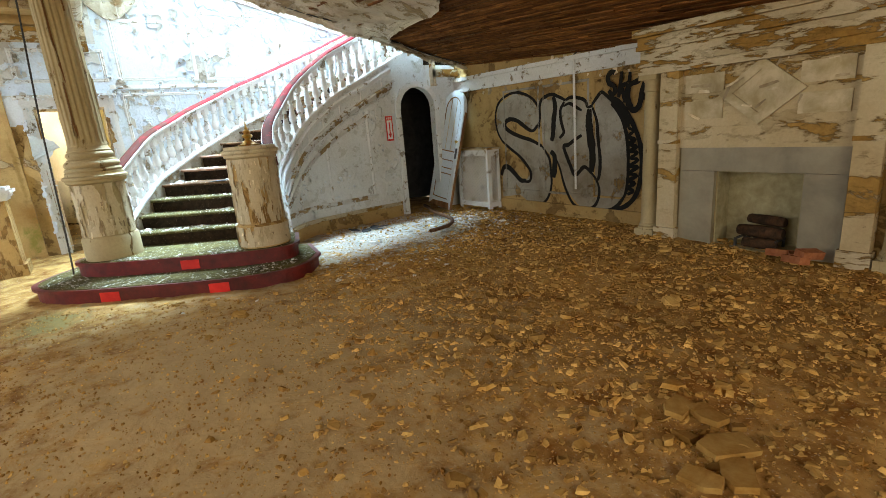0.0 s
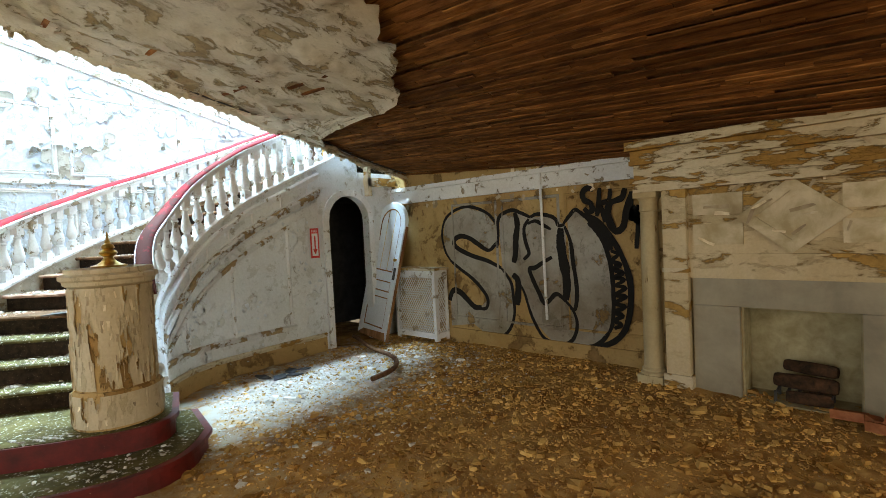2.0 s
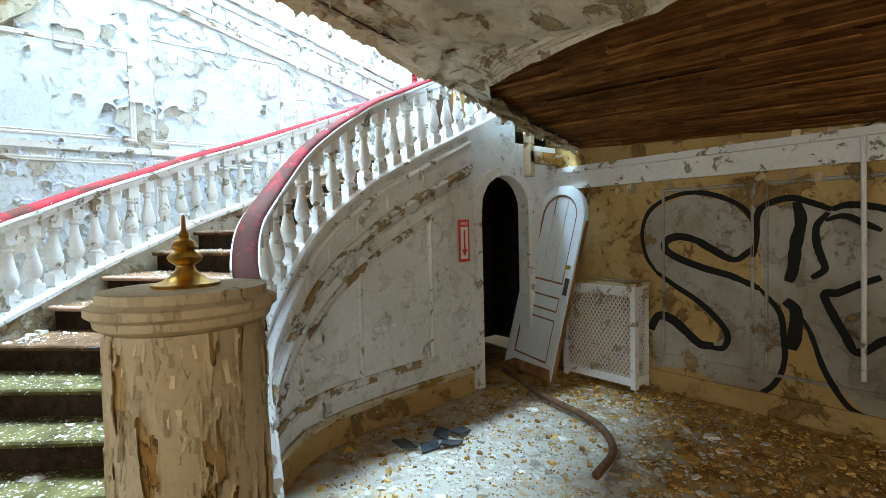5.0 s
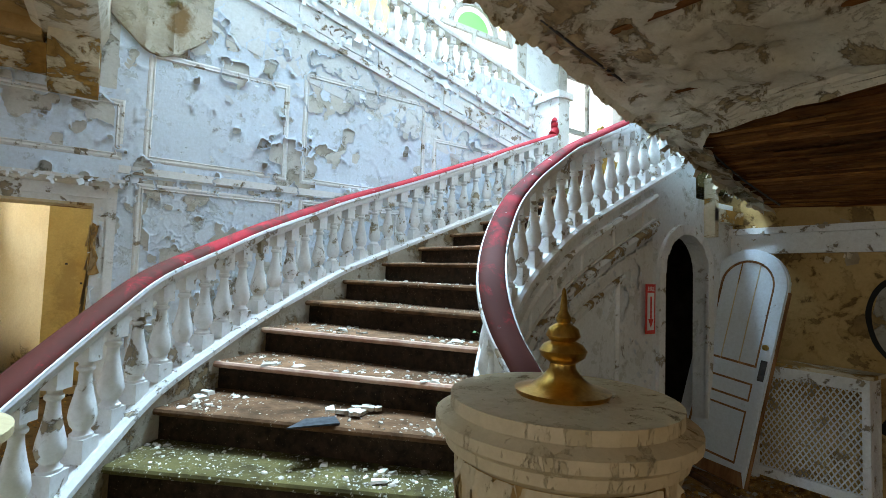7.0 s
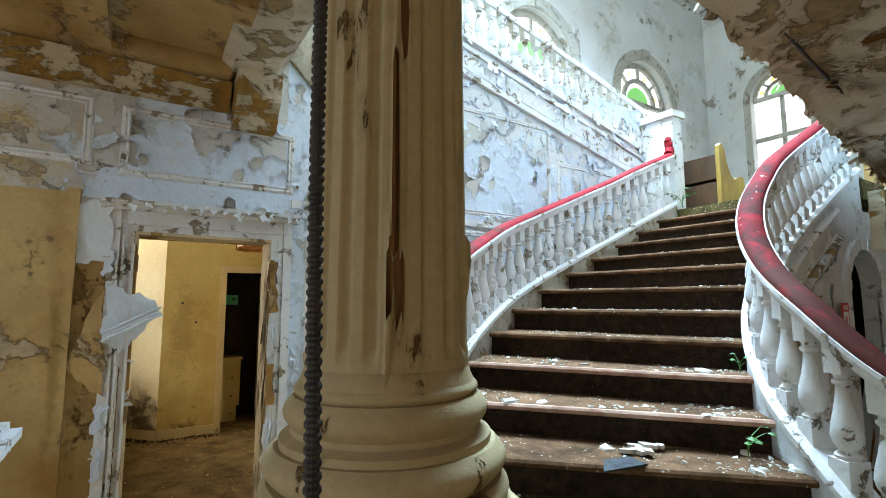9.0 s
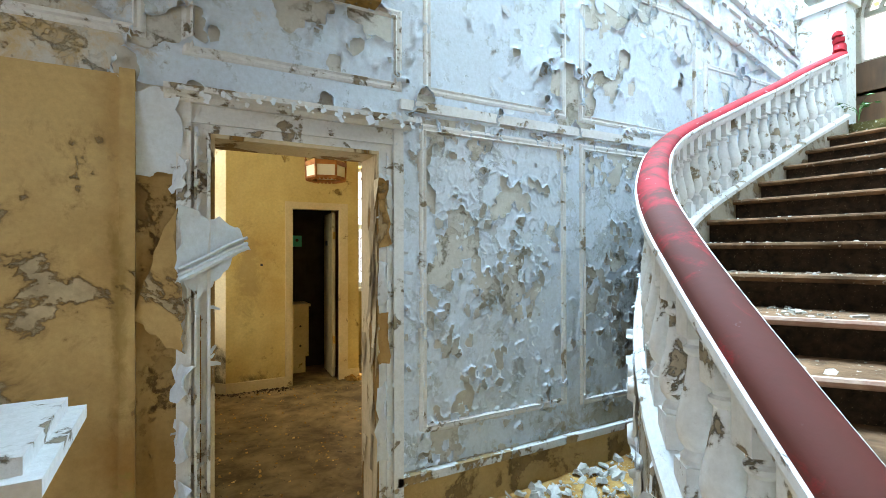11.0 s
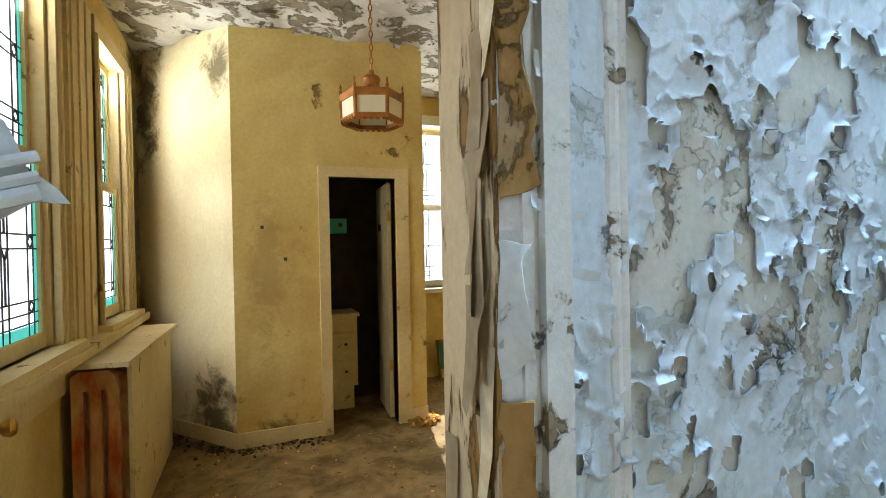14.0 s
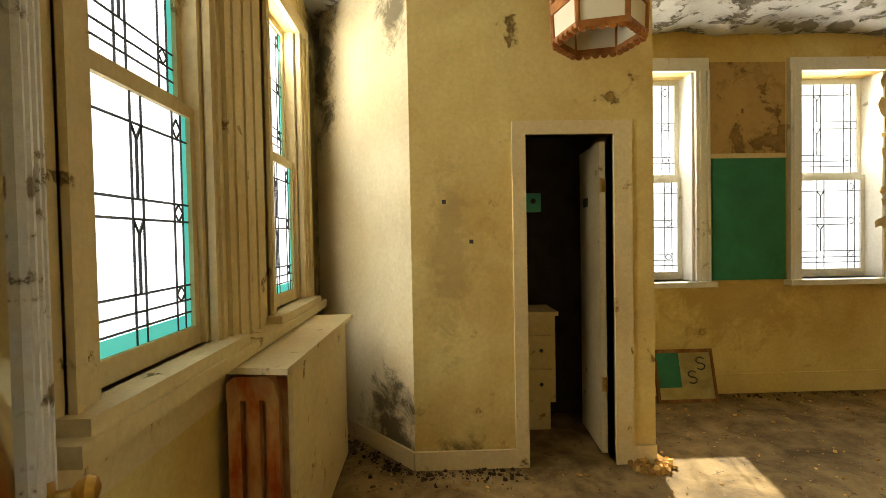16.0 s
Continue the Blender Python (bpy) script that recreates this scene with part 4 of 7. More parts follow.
# ---- round-headed leaded windows ----
def arched_window(name, cx, half, z0, top, put, label):
    th = tagged(new(name), label, "window", kind="structure")
    spring = top - half
    part("pane", Shape().prism(arch_poly(cx, half, z0, top), -0.3, -0.28, put), M_GLASS, th)
    s = Shape()
    for i in range(14):
        t0, t1 = math.pi * i / 14, math.pi * (i + 1) / 14
        q = [(cx + r * math.cos(t), spring + r * math.sin(t)) for r, t in ((half * 1.22, t0), (half * 1.22, t1), (half * 0.98, t1), (half * 0.98, t0))]
        s.prism(q, -0.005, 0.05 if i % 2 else 0.045, put)
    for sx in (-1, 1):
        s.prism([(cx + sx * half * 0.98, z0), (cx + sx * half * 1.22, z0), (cx + sx * half * 1.22, spring), (cx + sx * half * 0.98, spring)], -0.005, 0.05, put)
    s.prism([(cx - 0.12, top - 0.04), (cx + 0.12, top - 0.04), (cx + 0.17, top + 0.28), (cx - 0.17, top + 0.28)], -0.005, 0.1, put)
    part("surround", s, M_STONE, th)
    s = Shape()
    for i in range(14):
        t0, t1 = math.pi * i / 14, math.pi * (i + 1) / 14
        for ra, rb in ((1.0, 0.88), (0.62, 0.52)):
            q = [(cx + half * r * math.cos(t), spring + half * r * math.sin(t)) for r, t in ((ra, t0), (ra, t1), (rb, t1), (rb, t0))]
            s.prism(q, -0.28, -0.2, put)
    for a in (45, 90, 135):
        d = Vector((math.cos(radians(a)), math.sin(radians(a))))
        e = Vector((-d.y, d.x)) * 0.035
        p0, p1 = d * half * 0.55, d * half * 0.95
        s.prism([(cx + q.x, spring + q.y) for q in (p0 - e, p1 - e, p1 + e, p0 + e)], -0.28, -0.21, put)
    for zz in (spring, (z0 + spring) / 2):
        s.prism([(cx - half, zz - 0.06), (cx + half, zz - 0.06), (cx + half, zz + 0.06), (cx - half, zz + 0.06)], -0.28, -0.19, put)
    s.prism([(cx - 0.05, z0), (cx + 0.05, z0), (cx + 0.05, spring), (cx - 0.05, spring)], -0.28, -0.2, put)
    part("window_frame", s, M_STONE, th)
    green = [(cx + half * 0.4 * math.cos(math.pi * i / 10), spring + 0.07 + half * 0.36 * math.sin(math.pi * i / 10)) for i in range(11)]
    part("stained_pane", Shape().prism(green, -0.28, -0.265, put), M_GREENGLASS, th, "green stained glass lunette")
    for a in (22, 68, 112, 158):
        c = Vector((cx + half * 0.75 * math.cos(radians(a)), spring + half * 0.75 * math.sin(radians(a))))
        part("stained_pane", Shape().prism([(c.x - 0.05, c.y - 0.05), (c.x + 0.05, c.y - 0.05), (c.x + 0.05, c.y + 0.05), (c.x - 0.05, c.y + 0.05)], -0.28, -0.268, put), M_AMBERGLASS, th, "amber stained glass")
    return th


for k, (cx, half, z0, top) in enumerate(ARCHES):
    arched_window("window_%d" % (k + 1), cx, half, z0, top, put_y(13.6), "round-headed leaded window with green and amber glass")
arched_window("window_3", 11.6, 0.75, 5.2, 8.4, put_x(14.6), "round-headed leaded window with white muntins")

# ---- hall: fireplace wall ----
EAST = put_x(5.6)
FRONT = put_x(5.17)
fire = thing("fireplace", "tall classical fireplace with cream paint torn off tan", "fireplace")
breast = wall_with_holes(0.75, 3.02, 0.0, 2.2, [(1.62, 2.4, 0.0, 0.81)], -0.43, -0.06, FRONT)
part("chimney_breast", breast, M_BACKING, fire)
for y0, y1, z0, z1 in ((1.3, 1.618, 0.0, 0.808), (2.402, 2.76, 0.0, 0.808), (1.3, 2.76, 0.812, 1.05)):
    part("marble_slab", wall_with_holes(y0, y1, z0, z1, [], -0.06, 0.0, FRONT), M_MARBLE, fire, "grey-tan marble slab beside the opening")
for nm, b6 in (("firebox_back", (5.5, 5.59, 1.62, 2.4, 0, 0.85)), ("firebox_side", (5.235, 5.5, 1.56, 1.635, 0, 0.85)), ("firebox_side", (5.235, 5.5, 2.385, 2.46, 0, 0.85)), ("firebox_top", (5.235, 5.5, 1.6, 2.42, 0.795, 0.86)), ("hearth", (5.15, 5.5, 1.6, 2.42, 0.0, 0.04))):
    part(nm, Shape().box(*b6), M_FIREBRICK, fire, "pale firebrick lining")
for y0, y1 in ((2.78, 2.98), (1.08, 1.28)):
    pil = part("pilaster", box(5.1, 5.24, y0, y1, 0.05, 1.84), M_FRIEZE, fire, "flat pilaster with torn paint")
    part("pilaster_base", box(5.08, 5.24, y0 - 0.02, y1 + 0.02, 0.0, 0.17), M_TANWHITE, pil)
    part("pilaster_cap", box(5.09, 5.24, y0 - 0.01, y1 + 0.01, 1.1, 1.14), M_TANWHITE, pil)
for cy in (3.13, 0.93):
    mm = Matrix.Translation((5.2, cy, 0))
    col = part("half_column", Shape().lathe([(0.092, 0.18), (0.086, 0.3), (0.078, 1.7)], 24, mm), M_COL, fire, "slim round column beside the pilaster", smooth=True)
    part("column_base", Shape().box(5.08, 5.32, cy - 0.115, cy + 0.115, 0.0, 0.12).lathe([(0.115, 0.12), (0.115, 0.14), (0.1, 0.155), (0.105, 0.17), (0.092, 0.19)], 24, mm), M_COL, col, smooth=True)
    part("column_cap", Shape().lathe([(0.078, 1.66), (0.09, 1.67), (0.082, 1.69), (0.082, 1.76), (0.1, 1.79)], 24, mm).box(5.09, 5.31, cy - 0.105, cy + 0.105, 1.79, 1.84), M_COL, col, smooth=True)
part("lintel_board", wall_with_holes(1.28, 2.78, 1.05, 1.26, [], -0.06, 0.012, FRONT), M_FRIEZE, fire)
part("frieze_panel", wall_with_holes(1.28, 2.78, 1.26, 1.86, [], -0.06, -0.012, FRONT), M_FRIEZE, fire, "carved frieze panel")
for z0, z1, y0, y1 in ((1.34, 1.52, 1.34, 1.72), (1.34, 1.52, 2.36, 2.74), (1.6, 1.78, 1.34, 1.72), (1.6, 1.78, 2.36, 2.74)):
    part("frieze_field", wall_with_holes(y0, y1, z0, z1, [], -0.02, 0.006, FRONT), M_FIELD, fire, "rough carved field")
s = Shape()
cy, cz = 2.03, 1.565
outer = [(cy - 0.37, cz), (cy, cz - 0.3), (cy + 0.37, cz), (cy, cz + 0.3)]
inner = [(cy - 0.24, cz), (cy, cz - 0.195), (cy + 0.24, cz), (cy, cz + 0.195)]
for i in range(4):
    j = (i + 1) % 4
    s.prism([outer[i], outer[j], inner[j], inner[i]], -0.02, 0.022, FRONT)
part("diamond_frame", s, M_FIELD, fire, "raised diamond moulding")
part("diamond_field", Shape().prism(inner, -0.02, 0.008, FRONT), M_FIELD, fire)
for z0, z1, out in ((1.84, 1.92, 0.1), (1.92, 1.97, 0.13), (1.97, 2.09, 0.08), (2.09, 2.13, 0.14), (2.13, 2.22, 0.12), (2.22, 2.3, 0.19)):
    part("entablature_course", box(5.17 - out, 5.59, 0.75, 3.19 + out * 0.35, z0, z1), M_TANWHITE, fire)
# logs, bricks and rubble at the hearth
for k, (x, yy, z, ang, ln, r) in enumerate(((5.3, 1.98, 0.2, 86, 0.42, 0.06), (5.36, 1.95, 0.31, 78, 0.36, 0.05), (5.22, 1.95, 0.1, 95, 0.3, 0.05))):
    mm = Matrix.Translation((x, yy, z)) @ Matrix.Rotation(radians(ang), 4, "Z") @ Matrix.Rotation(radians(90), 4, "Y")
    tagged(part("log", Shape().lathe([(r * 0.8, -ln / 2), (r, -ln / 2 + 0.02), (r * 1.1, 0), (r * 0.95, ln / 2 - 0.02), (r * 0.8, ln / 2)], 10, mm), M_CHAR, smooth=True), "charred log in the fireplace", "log", "logs in the fireplace")
grate = thing("fire_grate", "rusty iron fire grate holding the logs", "grate")
for i in range(6):
    part("bar", box(5.2, 5.44, 1.8 + 0.07 * i, 1.815 + 0.07 * i, 0.12, 0.14), M_IRON, grate)
for yy in (1.8, 2.16):
    part("leg", box(5.2, 5.225, yy, yy + 0.02, 0.03, 0.13), M_IRON, grate)
    part("leg", box(5.41, 5.435, yy, yy + 0.02, 0.03, 0.13), M_IRON, grate)
for x, yy, a, z in ((4.93, 1.55, 20, 0.1), (4.8, 1.5, 60, 0.11), (4.86, 1.42, -30, 0.16), (5.02, 1.7, 75, 0.09)):
    mm = pose(x, yy, z, 10, 6, a)
    tagged(part("brick", Shape().box(-0.1, 0.1, -0.05, 0.05, -0.032, 0.032, mm), M_BRICK), "loose orange brick on the hearth", "brick", "loose hearth bricks")

# ---- graffiti wall ----
for z0, z1, out in ((2.06, 2.2, 0.035), (2.2, 2.26, 0.075), (2.02, 2.06, 0.05)):
    structure("cornice", wall_with_holes(3.25, 7.2, z0, z1, [], -0.01, out, EAST), M_TRIM, "white wooden cornice board with chipped paint", "trim")
structure("baseboard_east", wall_with_holes(3.25, 7.2, 0.0, 0.2, [], -0.01, 0.03, EAST), M_BACKING, "tan skirting board", "trim")
for y0, y1 in ((3.35, 4.2), (4.3, 5.1), (5.2, 5.95)):
    structure("panel_moulding", moulding_frame(y0, y1, 0.36, 1.92, EAST, 0.6), M_SILVER if y0 > 4 else M_BACKING, "raised tan wall panel moulding", "trim")
graffiti = tagged(new("graffiti"), "black and silver sprayed graffiti letters on the wall", "graffiti")
SPRAY_LAYER = [0, 0]


def spray(width, line):
    """One sprayed line, narrower at its ends."""
    p = spline([(5.6, a, b) for a, b in line], 5)
    SPRAY_LAYER[0] += 1
    out = 0.006 + 0.0006 * SPRAY_LAYER[0]
    v = []
    for i, q in enumerate(p):
        d = p[min(i + 1, len(p) - 1)] - p[max(i - 1, 0)]
        nrm = Vector((0, -d.z, d.y)).normalized()
        w = width * 1.3 * (0.6 + 0.4 * math.sin(math.pi * i / (len(p) - 1)) ** 0.5) * (1 + 0.2 * noise.noise(q * 9) + 0.12 * noise.noise(q * 31))
        v += [q + nrm * w - Vector((out, 0, 0)), q - nrm * w - Vector((out, 0, 0))]
    s = Shape().add(v, [(2 * i, 2 * i + 1, 2 * i + 3, 2 * i + 2) for i in range(len(p) - 1)])
    part("sprayed_line", s, M_BLACK, graffiti, "black sprayed line")


# sprayed letters on the east wall: (width, line of y, z)
spray(0.017, [(6.02, 1.15), (6.12, 1.3), (6.16, 1.53), (6.09, 1.73), (5.93, 1.84), (5.7, 1.89), (5.49, 1.85), (5.31, 1.76), (5.21, 1.64), (5.18, 1.48), (5.22, 1.36)])
spray(0.026, [(5.21, 1.38), (5.34, 1.29), (5.52, 1.38), (5.66, 1.46), (5.81, 1.49), (5.92, 1.45), (5.93, 1.37), (5.81, 1.29), (5.59, 1.21), (5.36, 1.15), (5.15, 1.06)])
spray(0.017, [(5.15, 1.06), (5.07, 0.97), (5.0, 0.86), (4.98, 0.7), (4.97, 0.51), (5.01, 0.35), (5.11, 0.21), (5.33, 0.09)])
spray(0.020, [(6.02, 1.15), (5.84, 1.03), (5.64, 0.91), (5.48, 0.77), (5.39, 0.64), (5.42, 0.52), (5.53, 0.5)])
spray(0.033, [(5.5, 0.52), (5.62, 0.52), (5.75, 0.62), (5.87, 0.71), (5.99, 0.73), (6.05, 0.65), (6.07, 0.58)])
spray(0.020, [(5.2, 1.32), (5.17, 1.48), (5.17, 1.64), (5.13, 1.73), (5.02, 1.78), (4.92, 1.79), (4.81, 1.75), (4.68, 1.69)])
spray(0.033, [(4.9, 1.76), (4.87, 1.61), (4.9, 1.44), (4.92, 1.23), (4.95, 1.13)])
spray(0.020, [(4.7, 1.67), (4.77, 1.57), (4.77, 1.44), (4.74, 1.33), (4.72, 1.24), (4.8, 1.17)])
spray(0.020, [(4.68, 1.69), (4.58, 1.72), (4.41, 1.69), (4.33, 1.64), (4.3, 1.57), (4.22, 1.58)])
spray(0.017, [(4.72, 1.61), (4.61, 1.64), (4.49, 1.58), (4.4, 1.53)])
spray(0.036, [(4.97, 0.98), (4.9, 0.91), (4.9, 0.75), (4.92, 0.59)])
spray(0.017, [(4.9, 0.91), (4.81, 0.76), (4.74, 0.54), (4.68, 0.4), (4.57, 0.23), (4.43, 0.17), (4.3, 0.17), (4.19, 0.22), (4.13, 0.32), (4.11, 0.43), (4.13, 0.53), (4.18, 0.62), (4.24, 0.68)])
spray(0.023, [(4.24, 0.68), (4.29, 0.73), (4.37, 0.76), (4.47, 0.67), (4.54, 0.65), (4.59, 0.75), (4.66, 0.89), (4.72, 1.05), (4.64, 1.07), (4.52, 1.14), (4.4, 1.2)])
spray(0.046, [(4.27, 1.54), (4.28, 1.39), (4.26, 1.2), (4.23, 1.03), (4.22, 0.86), (4.24, 0.7)])
spray(0.020, [(4.22, 1.56), (4.15, 1.37), (4.13, 1.14), (4.1, 0.91), (4.1, 0.73), (4.13, 0.6), (4.19, 0.61)])
spray(0.020, [(4.23, 1.59), (4.15, 1.68), (4.08, 1.74), (4.01, 1.7), (3.92, 1.62), (3.81, 1.47), (3.74, 1.32), (3.69, 1.13), (3.67, 0.91), (3.67, 0.66), (3.69, 0.47), (3.73, 0.37)])
spray(0.023, [(3.73, 0.37), (3.82, 0.26), (3.94, 0.18), (4.11, 0.17), (4.24, 0.17), (4.4, 0.16)])
spray(0.026, [(4.01, 1.69), (3.84, 1.62), (3.73, 1.5), (3.63, 1.35), (3.53, 1.14), (3.48, 0.93), (3.48, 0.72), (3.52, 0.5), (3.59, 0.36), (3.72, 0.25), (3.94, 0.17)])
spray(0.043, [(3.92, 1.6), (3.8, 1.5), (3.72, 1.36), (3.69, 1.27)])
spray(0.020, [(3.68, 1.27), (3.6, 1.23), (3.67, 1.16), (3.58, 1.12), (3.66, 1.07), (3.55, 1.03), (3.65, 0.98), (3.54, 0.96), (3.65, 0.89)])
spray(0.020, [(3.65, 0.89), (3.53, 0.87), (3.65, 0.79), (3.53, 0.78), (3.65, 0.7), (3.54, 0.67), (3.66, 0.6), (3.57, 0.57), (3.66, 0.51), (3.59, 0.47), (3.67, 0.42)])
spray(0.026, [(3.85, 1.94), (3.92, 1.97), (3.98, 1.92), (3.96, 1.84), (3.89, 1.8), (3.87, 1.73), (3.92, 1.7), (3.97, 1.75)])
spray(0.023, [(3.78, 1.96), (3.8, 1.76), (3.82, 1.65)])
spray(0.023, [(3.66, 1.94), (3.68, 1.82), (3.78, 1.78), (3.75, 1.69), (3.73, 1.58)])
spray(0.030, [(3.5, 1.93), (3.54, 1.83), (3.67, 1.78), (3.69, 1.66), (3.67, 1.56), (3.61, 1.48), (3.53, 1.53), (3.49, 1.71), (3.43, 1.88)])
spray(0.026, [(3.43, 1.89), (3.45, 1.71), (3.44, 1.59), (3.42, 1.72), (3.38, 1.56), (3.35, 1.74), (3.37, 1.56), (3.4, 1.29)])


def fill(poly):
    SPRAY_LAYER[1] += 1
    part("sprayed_fill", Shape().prism(poly, 0.001, 0.003 + 0.0008 * SPRAY_LAYER[1], EAST), M_SILVER, graffiti, "silver-grey sprayed letter fill")


fill([(6.05, 1.17), (6.15, 1.44), (6.09, 1.73), (5.7, 1.88), (5.36, 1.78), (5.21, 1.6), (5.19, 1.42), (5.34, 1.3), (5.66, 1.46), (5.91, 1.46), (5.89, 1.31), (5.36, 1.15), (5.11, 1.05), (4.99, 0.82), (4.97, 0.47), (5.11, 0.21), (5.33, 0.1), (5.65, 0.28), (6.06, 0.22), (6.05, 0.7), (5.87, 0.71), (5.53, 0.51), (5.39, 0.64), (5.64, 0.91)])
fill([(5.15, 1.44), (5.14, 1.74), (4.92, 1.79), (4.68, 1.69), (4.41, 1.69), (4.23, 1.58), (4.18, 0.66), (4.11, 0.43), (4.19, 0.22), (4.43, 0.17), (4.68, 0.4), (4.81, 0.76), (4.95, 0.9), (5.13, 1.05)])
fill([(4.23, 1.58), (4.08, 1.74), (3.81, 1.47), (3.69, 1.13), (3.67, 0.73), (3.73, 0.37), (3.94, 0.18), (4.24, 0.17), (4.13, 0.32), (4.18, 0.62)])
conduit = thing("conduit", "white painted conduit pipe fixed to the wall", "pipe")
part("pipe", Shape().tube([(5.55, 4.5, 2.26), (5.55, 4.49, 1.5), (5.55, 4.48, 0.45)], 0.017, 8), M_TRIM, conduit, smooth=True)
part("cable", Shape().tube(spline([(5.55, 4.5, 2.26), (5.5, 4.3, 2.34), (5.4, 4.1, 2.38), (5.4, 3.95, 2.36)], 5), 0.008, 6), M_IRON, conduit, "loose dark cable", smooth=True)
lath_wire = thing("ceiling_cable", "thin dark cable along the ceiling edge", "cable")
part("wire", Shape().tube([(x, 6.75, ceil_z(x, 6.75) - 0.03 - 0.02 * math.sin(x * 3)) for x in np.linspace(1.6, 5.5, 26)], 0.009, 5), M_IRON, lath_wire)

# radiator cover with a lattice front
cover = thing("radiator_cover", "cream radiator cover with a rusty lattice front", "radiator cover")
X0, Y0, Y1 = 5.3, 6.08, 6.9
part("top", box(X0 - 0.03, 5.57, Y0 - 0.03, Y1 + 0.02, 1.03, 1.06), M_TANWHITE, cover)
for a, b in ((Y0, Y0 + 0.05), (Y1 - 0.05, Y1)):
    part("stile", box(X0, X0 + 0.04, a, b, 0.04, 1.03), M_TRIM, cover)
for a, b in ((0.07, 0.15), (0.93, 1.03)):
    part("rail", box(X0 + 0.001, X0 + 0.039, Y0 + 0.05, Y1 - 0.05, a, b), M_TRIM, cover)
s = Shape()
for k in range(-16, 28):
    for sgn in (1, -1):
        c = Y0 + k * 0.042
        y0, z0, y1, z1 = (c, 0.15, c + 0.5, 0.93) if sgn > 0 else (c + 0.5, 0.15, c, 0.93)
        t0, t1 = 0.0, 1.0
        lo, hi = Y0 + 0.05, Y1 - 0.05
        dy = y1 - y0
        ts = sorted(((lo - y0) / dy, (hi - y0) / dy))
        t0, t1 = max(0, ts[0]), min(1, ts[1])
        if t1 > t0:
            a = Vector((X0 + 0.018 + 0.003 * sgn, y0 + dy * t0, z0 + (z1 - z0) * t0))
            b = Vector((X0 + 0.018 + 0.003 * sgn, y0 + dy * t1, z0 + (z1 - z0) * t1))
            s.tube([a, b], 0.0058, 4)
part("lattice", s, M_TRIM, cover, "diamond lattice of painted metal strips")
for a, b, c, d in ((X0 + 0.04, X0 + 0.07, 0.04, 1.03), (5.52, 5.56, 0.04, 1.03), (X0 + 0.07, 5.52, 0.93, 1.03), (X0 + 0.07, 5.52, 0.07, 0.15)):
    part("side_frame", box(a, b, Y0, Y0 + 0.03, c, d), M_TRIM, cover)
s = Shape()
for k in range(-12, 14):
    for sgn in (1, -1):
        x0, x1 = X0 + 0.07 + k * 0.042, X0 + 0.07 + k * 0.042 + 0.5 * sgn
        ts = sorted(((X0 + 0.07 - x0) / (x1 - x0), (5.52 - x0) / (x1 - x0)))
        t0, t1 = max(0, ts[0]), min(1, ts[1])
        if t1 > t0:
            s.tube([Vector((x0 + (x1 - x0) * t, Y0 + 0.012 + 0.003 * sgn, 0.15 + 0.78 * t)) for t in (t0, t1)], 0.0058, 4)
part("side_lattice", s, M_TRIM, cover, "diamond lattice of painted metal strips")
part("side_panel", box(X0 + 0.04, 5.56, Y1 - 0.03, Y1, 0.04, 1.03), M_TANWHITE, cover)
part("inner_radiator", box(X0 + 0.06, 5.5, Y0 + 0.05, Y1 - 0.06, 0.08, 0.98), M_TAN, cover)

# old arched door leaning in the corner
lean = thing("leaning_door", "white arched-top panel door leaning in the corner", "door")
e_w = Vector((-0.05, -0.99, -0.12)).normalized()
e_u = Vector((0.2, -0.12, 0.97)).normalized()
e_n = e_u.cross(e_w).normalized()
base = Vector((5.02, 7.16, 0.05))
if e_n.x > 0:
    sign = 1
else:
    sign = -1
lput = lambda u, w, o: base + e_w * u + e_u * w - e_n * (o * sign)
part("slab", Shape().prism(arch_poly(0, 0.34, 0.0, 2.05), -0.02, 0.02, lput), M_DOORWHITE, lean)
part("bare_edge", Shape().prism([(0.34, 0.0), (0.35, 0.0), (0.35, 1.7), (0.34, 1.7)], -0.022, 0.022, lput), M_WOOD, lean, "bare brown wood edge")
s = Shape()
for i in range(14):
    t0, t1 = math.pi * i / 14, math.pi * (i + 1) / 14
    q = [(r * math.cos(t), 1.71 + r * math.sin(t)) for r, t in ((0.33, t0), (0.33, t1), (0.235, t1), (0.235, t0))]
    s.prism(q, 0.018, 0.036, lput)
for a, b, c, d in ((-0.33, -0.235, 0.0, 1.71), (0.235, 0.33, 0.0, 1.71), (-0.235, 0.235, 0.86, 1.0), (-0.235, 0.235, 0.0, 0.16), (-0.235, 0.235, 0.62, 0.7)):
    s.prism([(a, c), (b, c), (b, d), (a, d)], 0.018, 0.036, lput)
part("frame", s, M_DOORWHITE, lean, "raised stiles and rails")
s = Shape()
for u in (-0.08, 0.08):
    s.prism([(u - 0.004, 1.0), (u + 0.004, 1.0), (u + 0.004, 1.92), (u - 0.004, 1.92)], 0.018, 0.026, lput)
part("board_joint", s, M_JAMB, lean)
s = Shape()
for a, b, c, d in ((-0.235, 0.235, 0.16, 0.62), (-0.235, 0.235, 0.7, 0.86)):
    for q in ((a, a + 0.018, c, d), (b - 0.018, b, c, d), (a, b, c, c + 0.018), (a, b, d - 0.018, d)):
        s.prism([(q[0], q[2]), (q[1], q[2]), (q[1], q[3]), (q[0], q[3])], 0.0205, 0.026, lput)
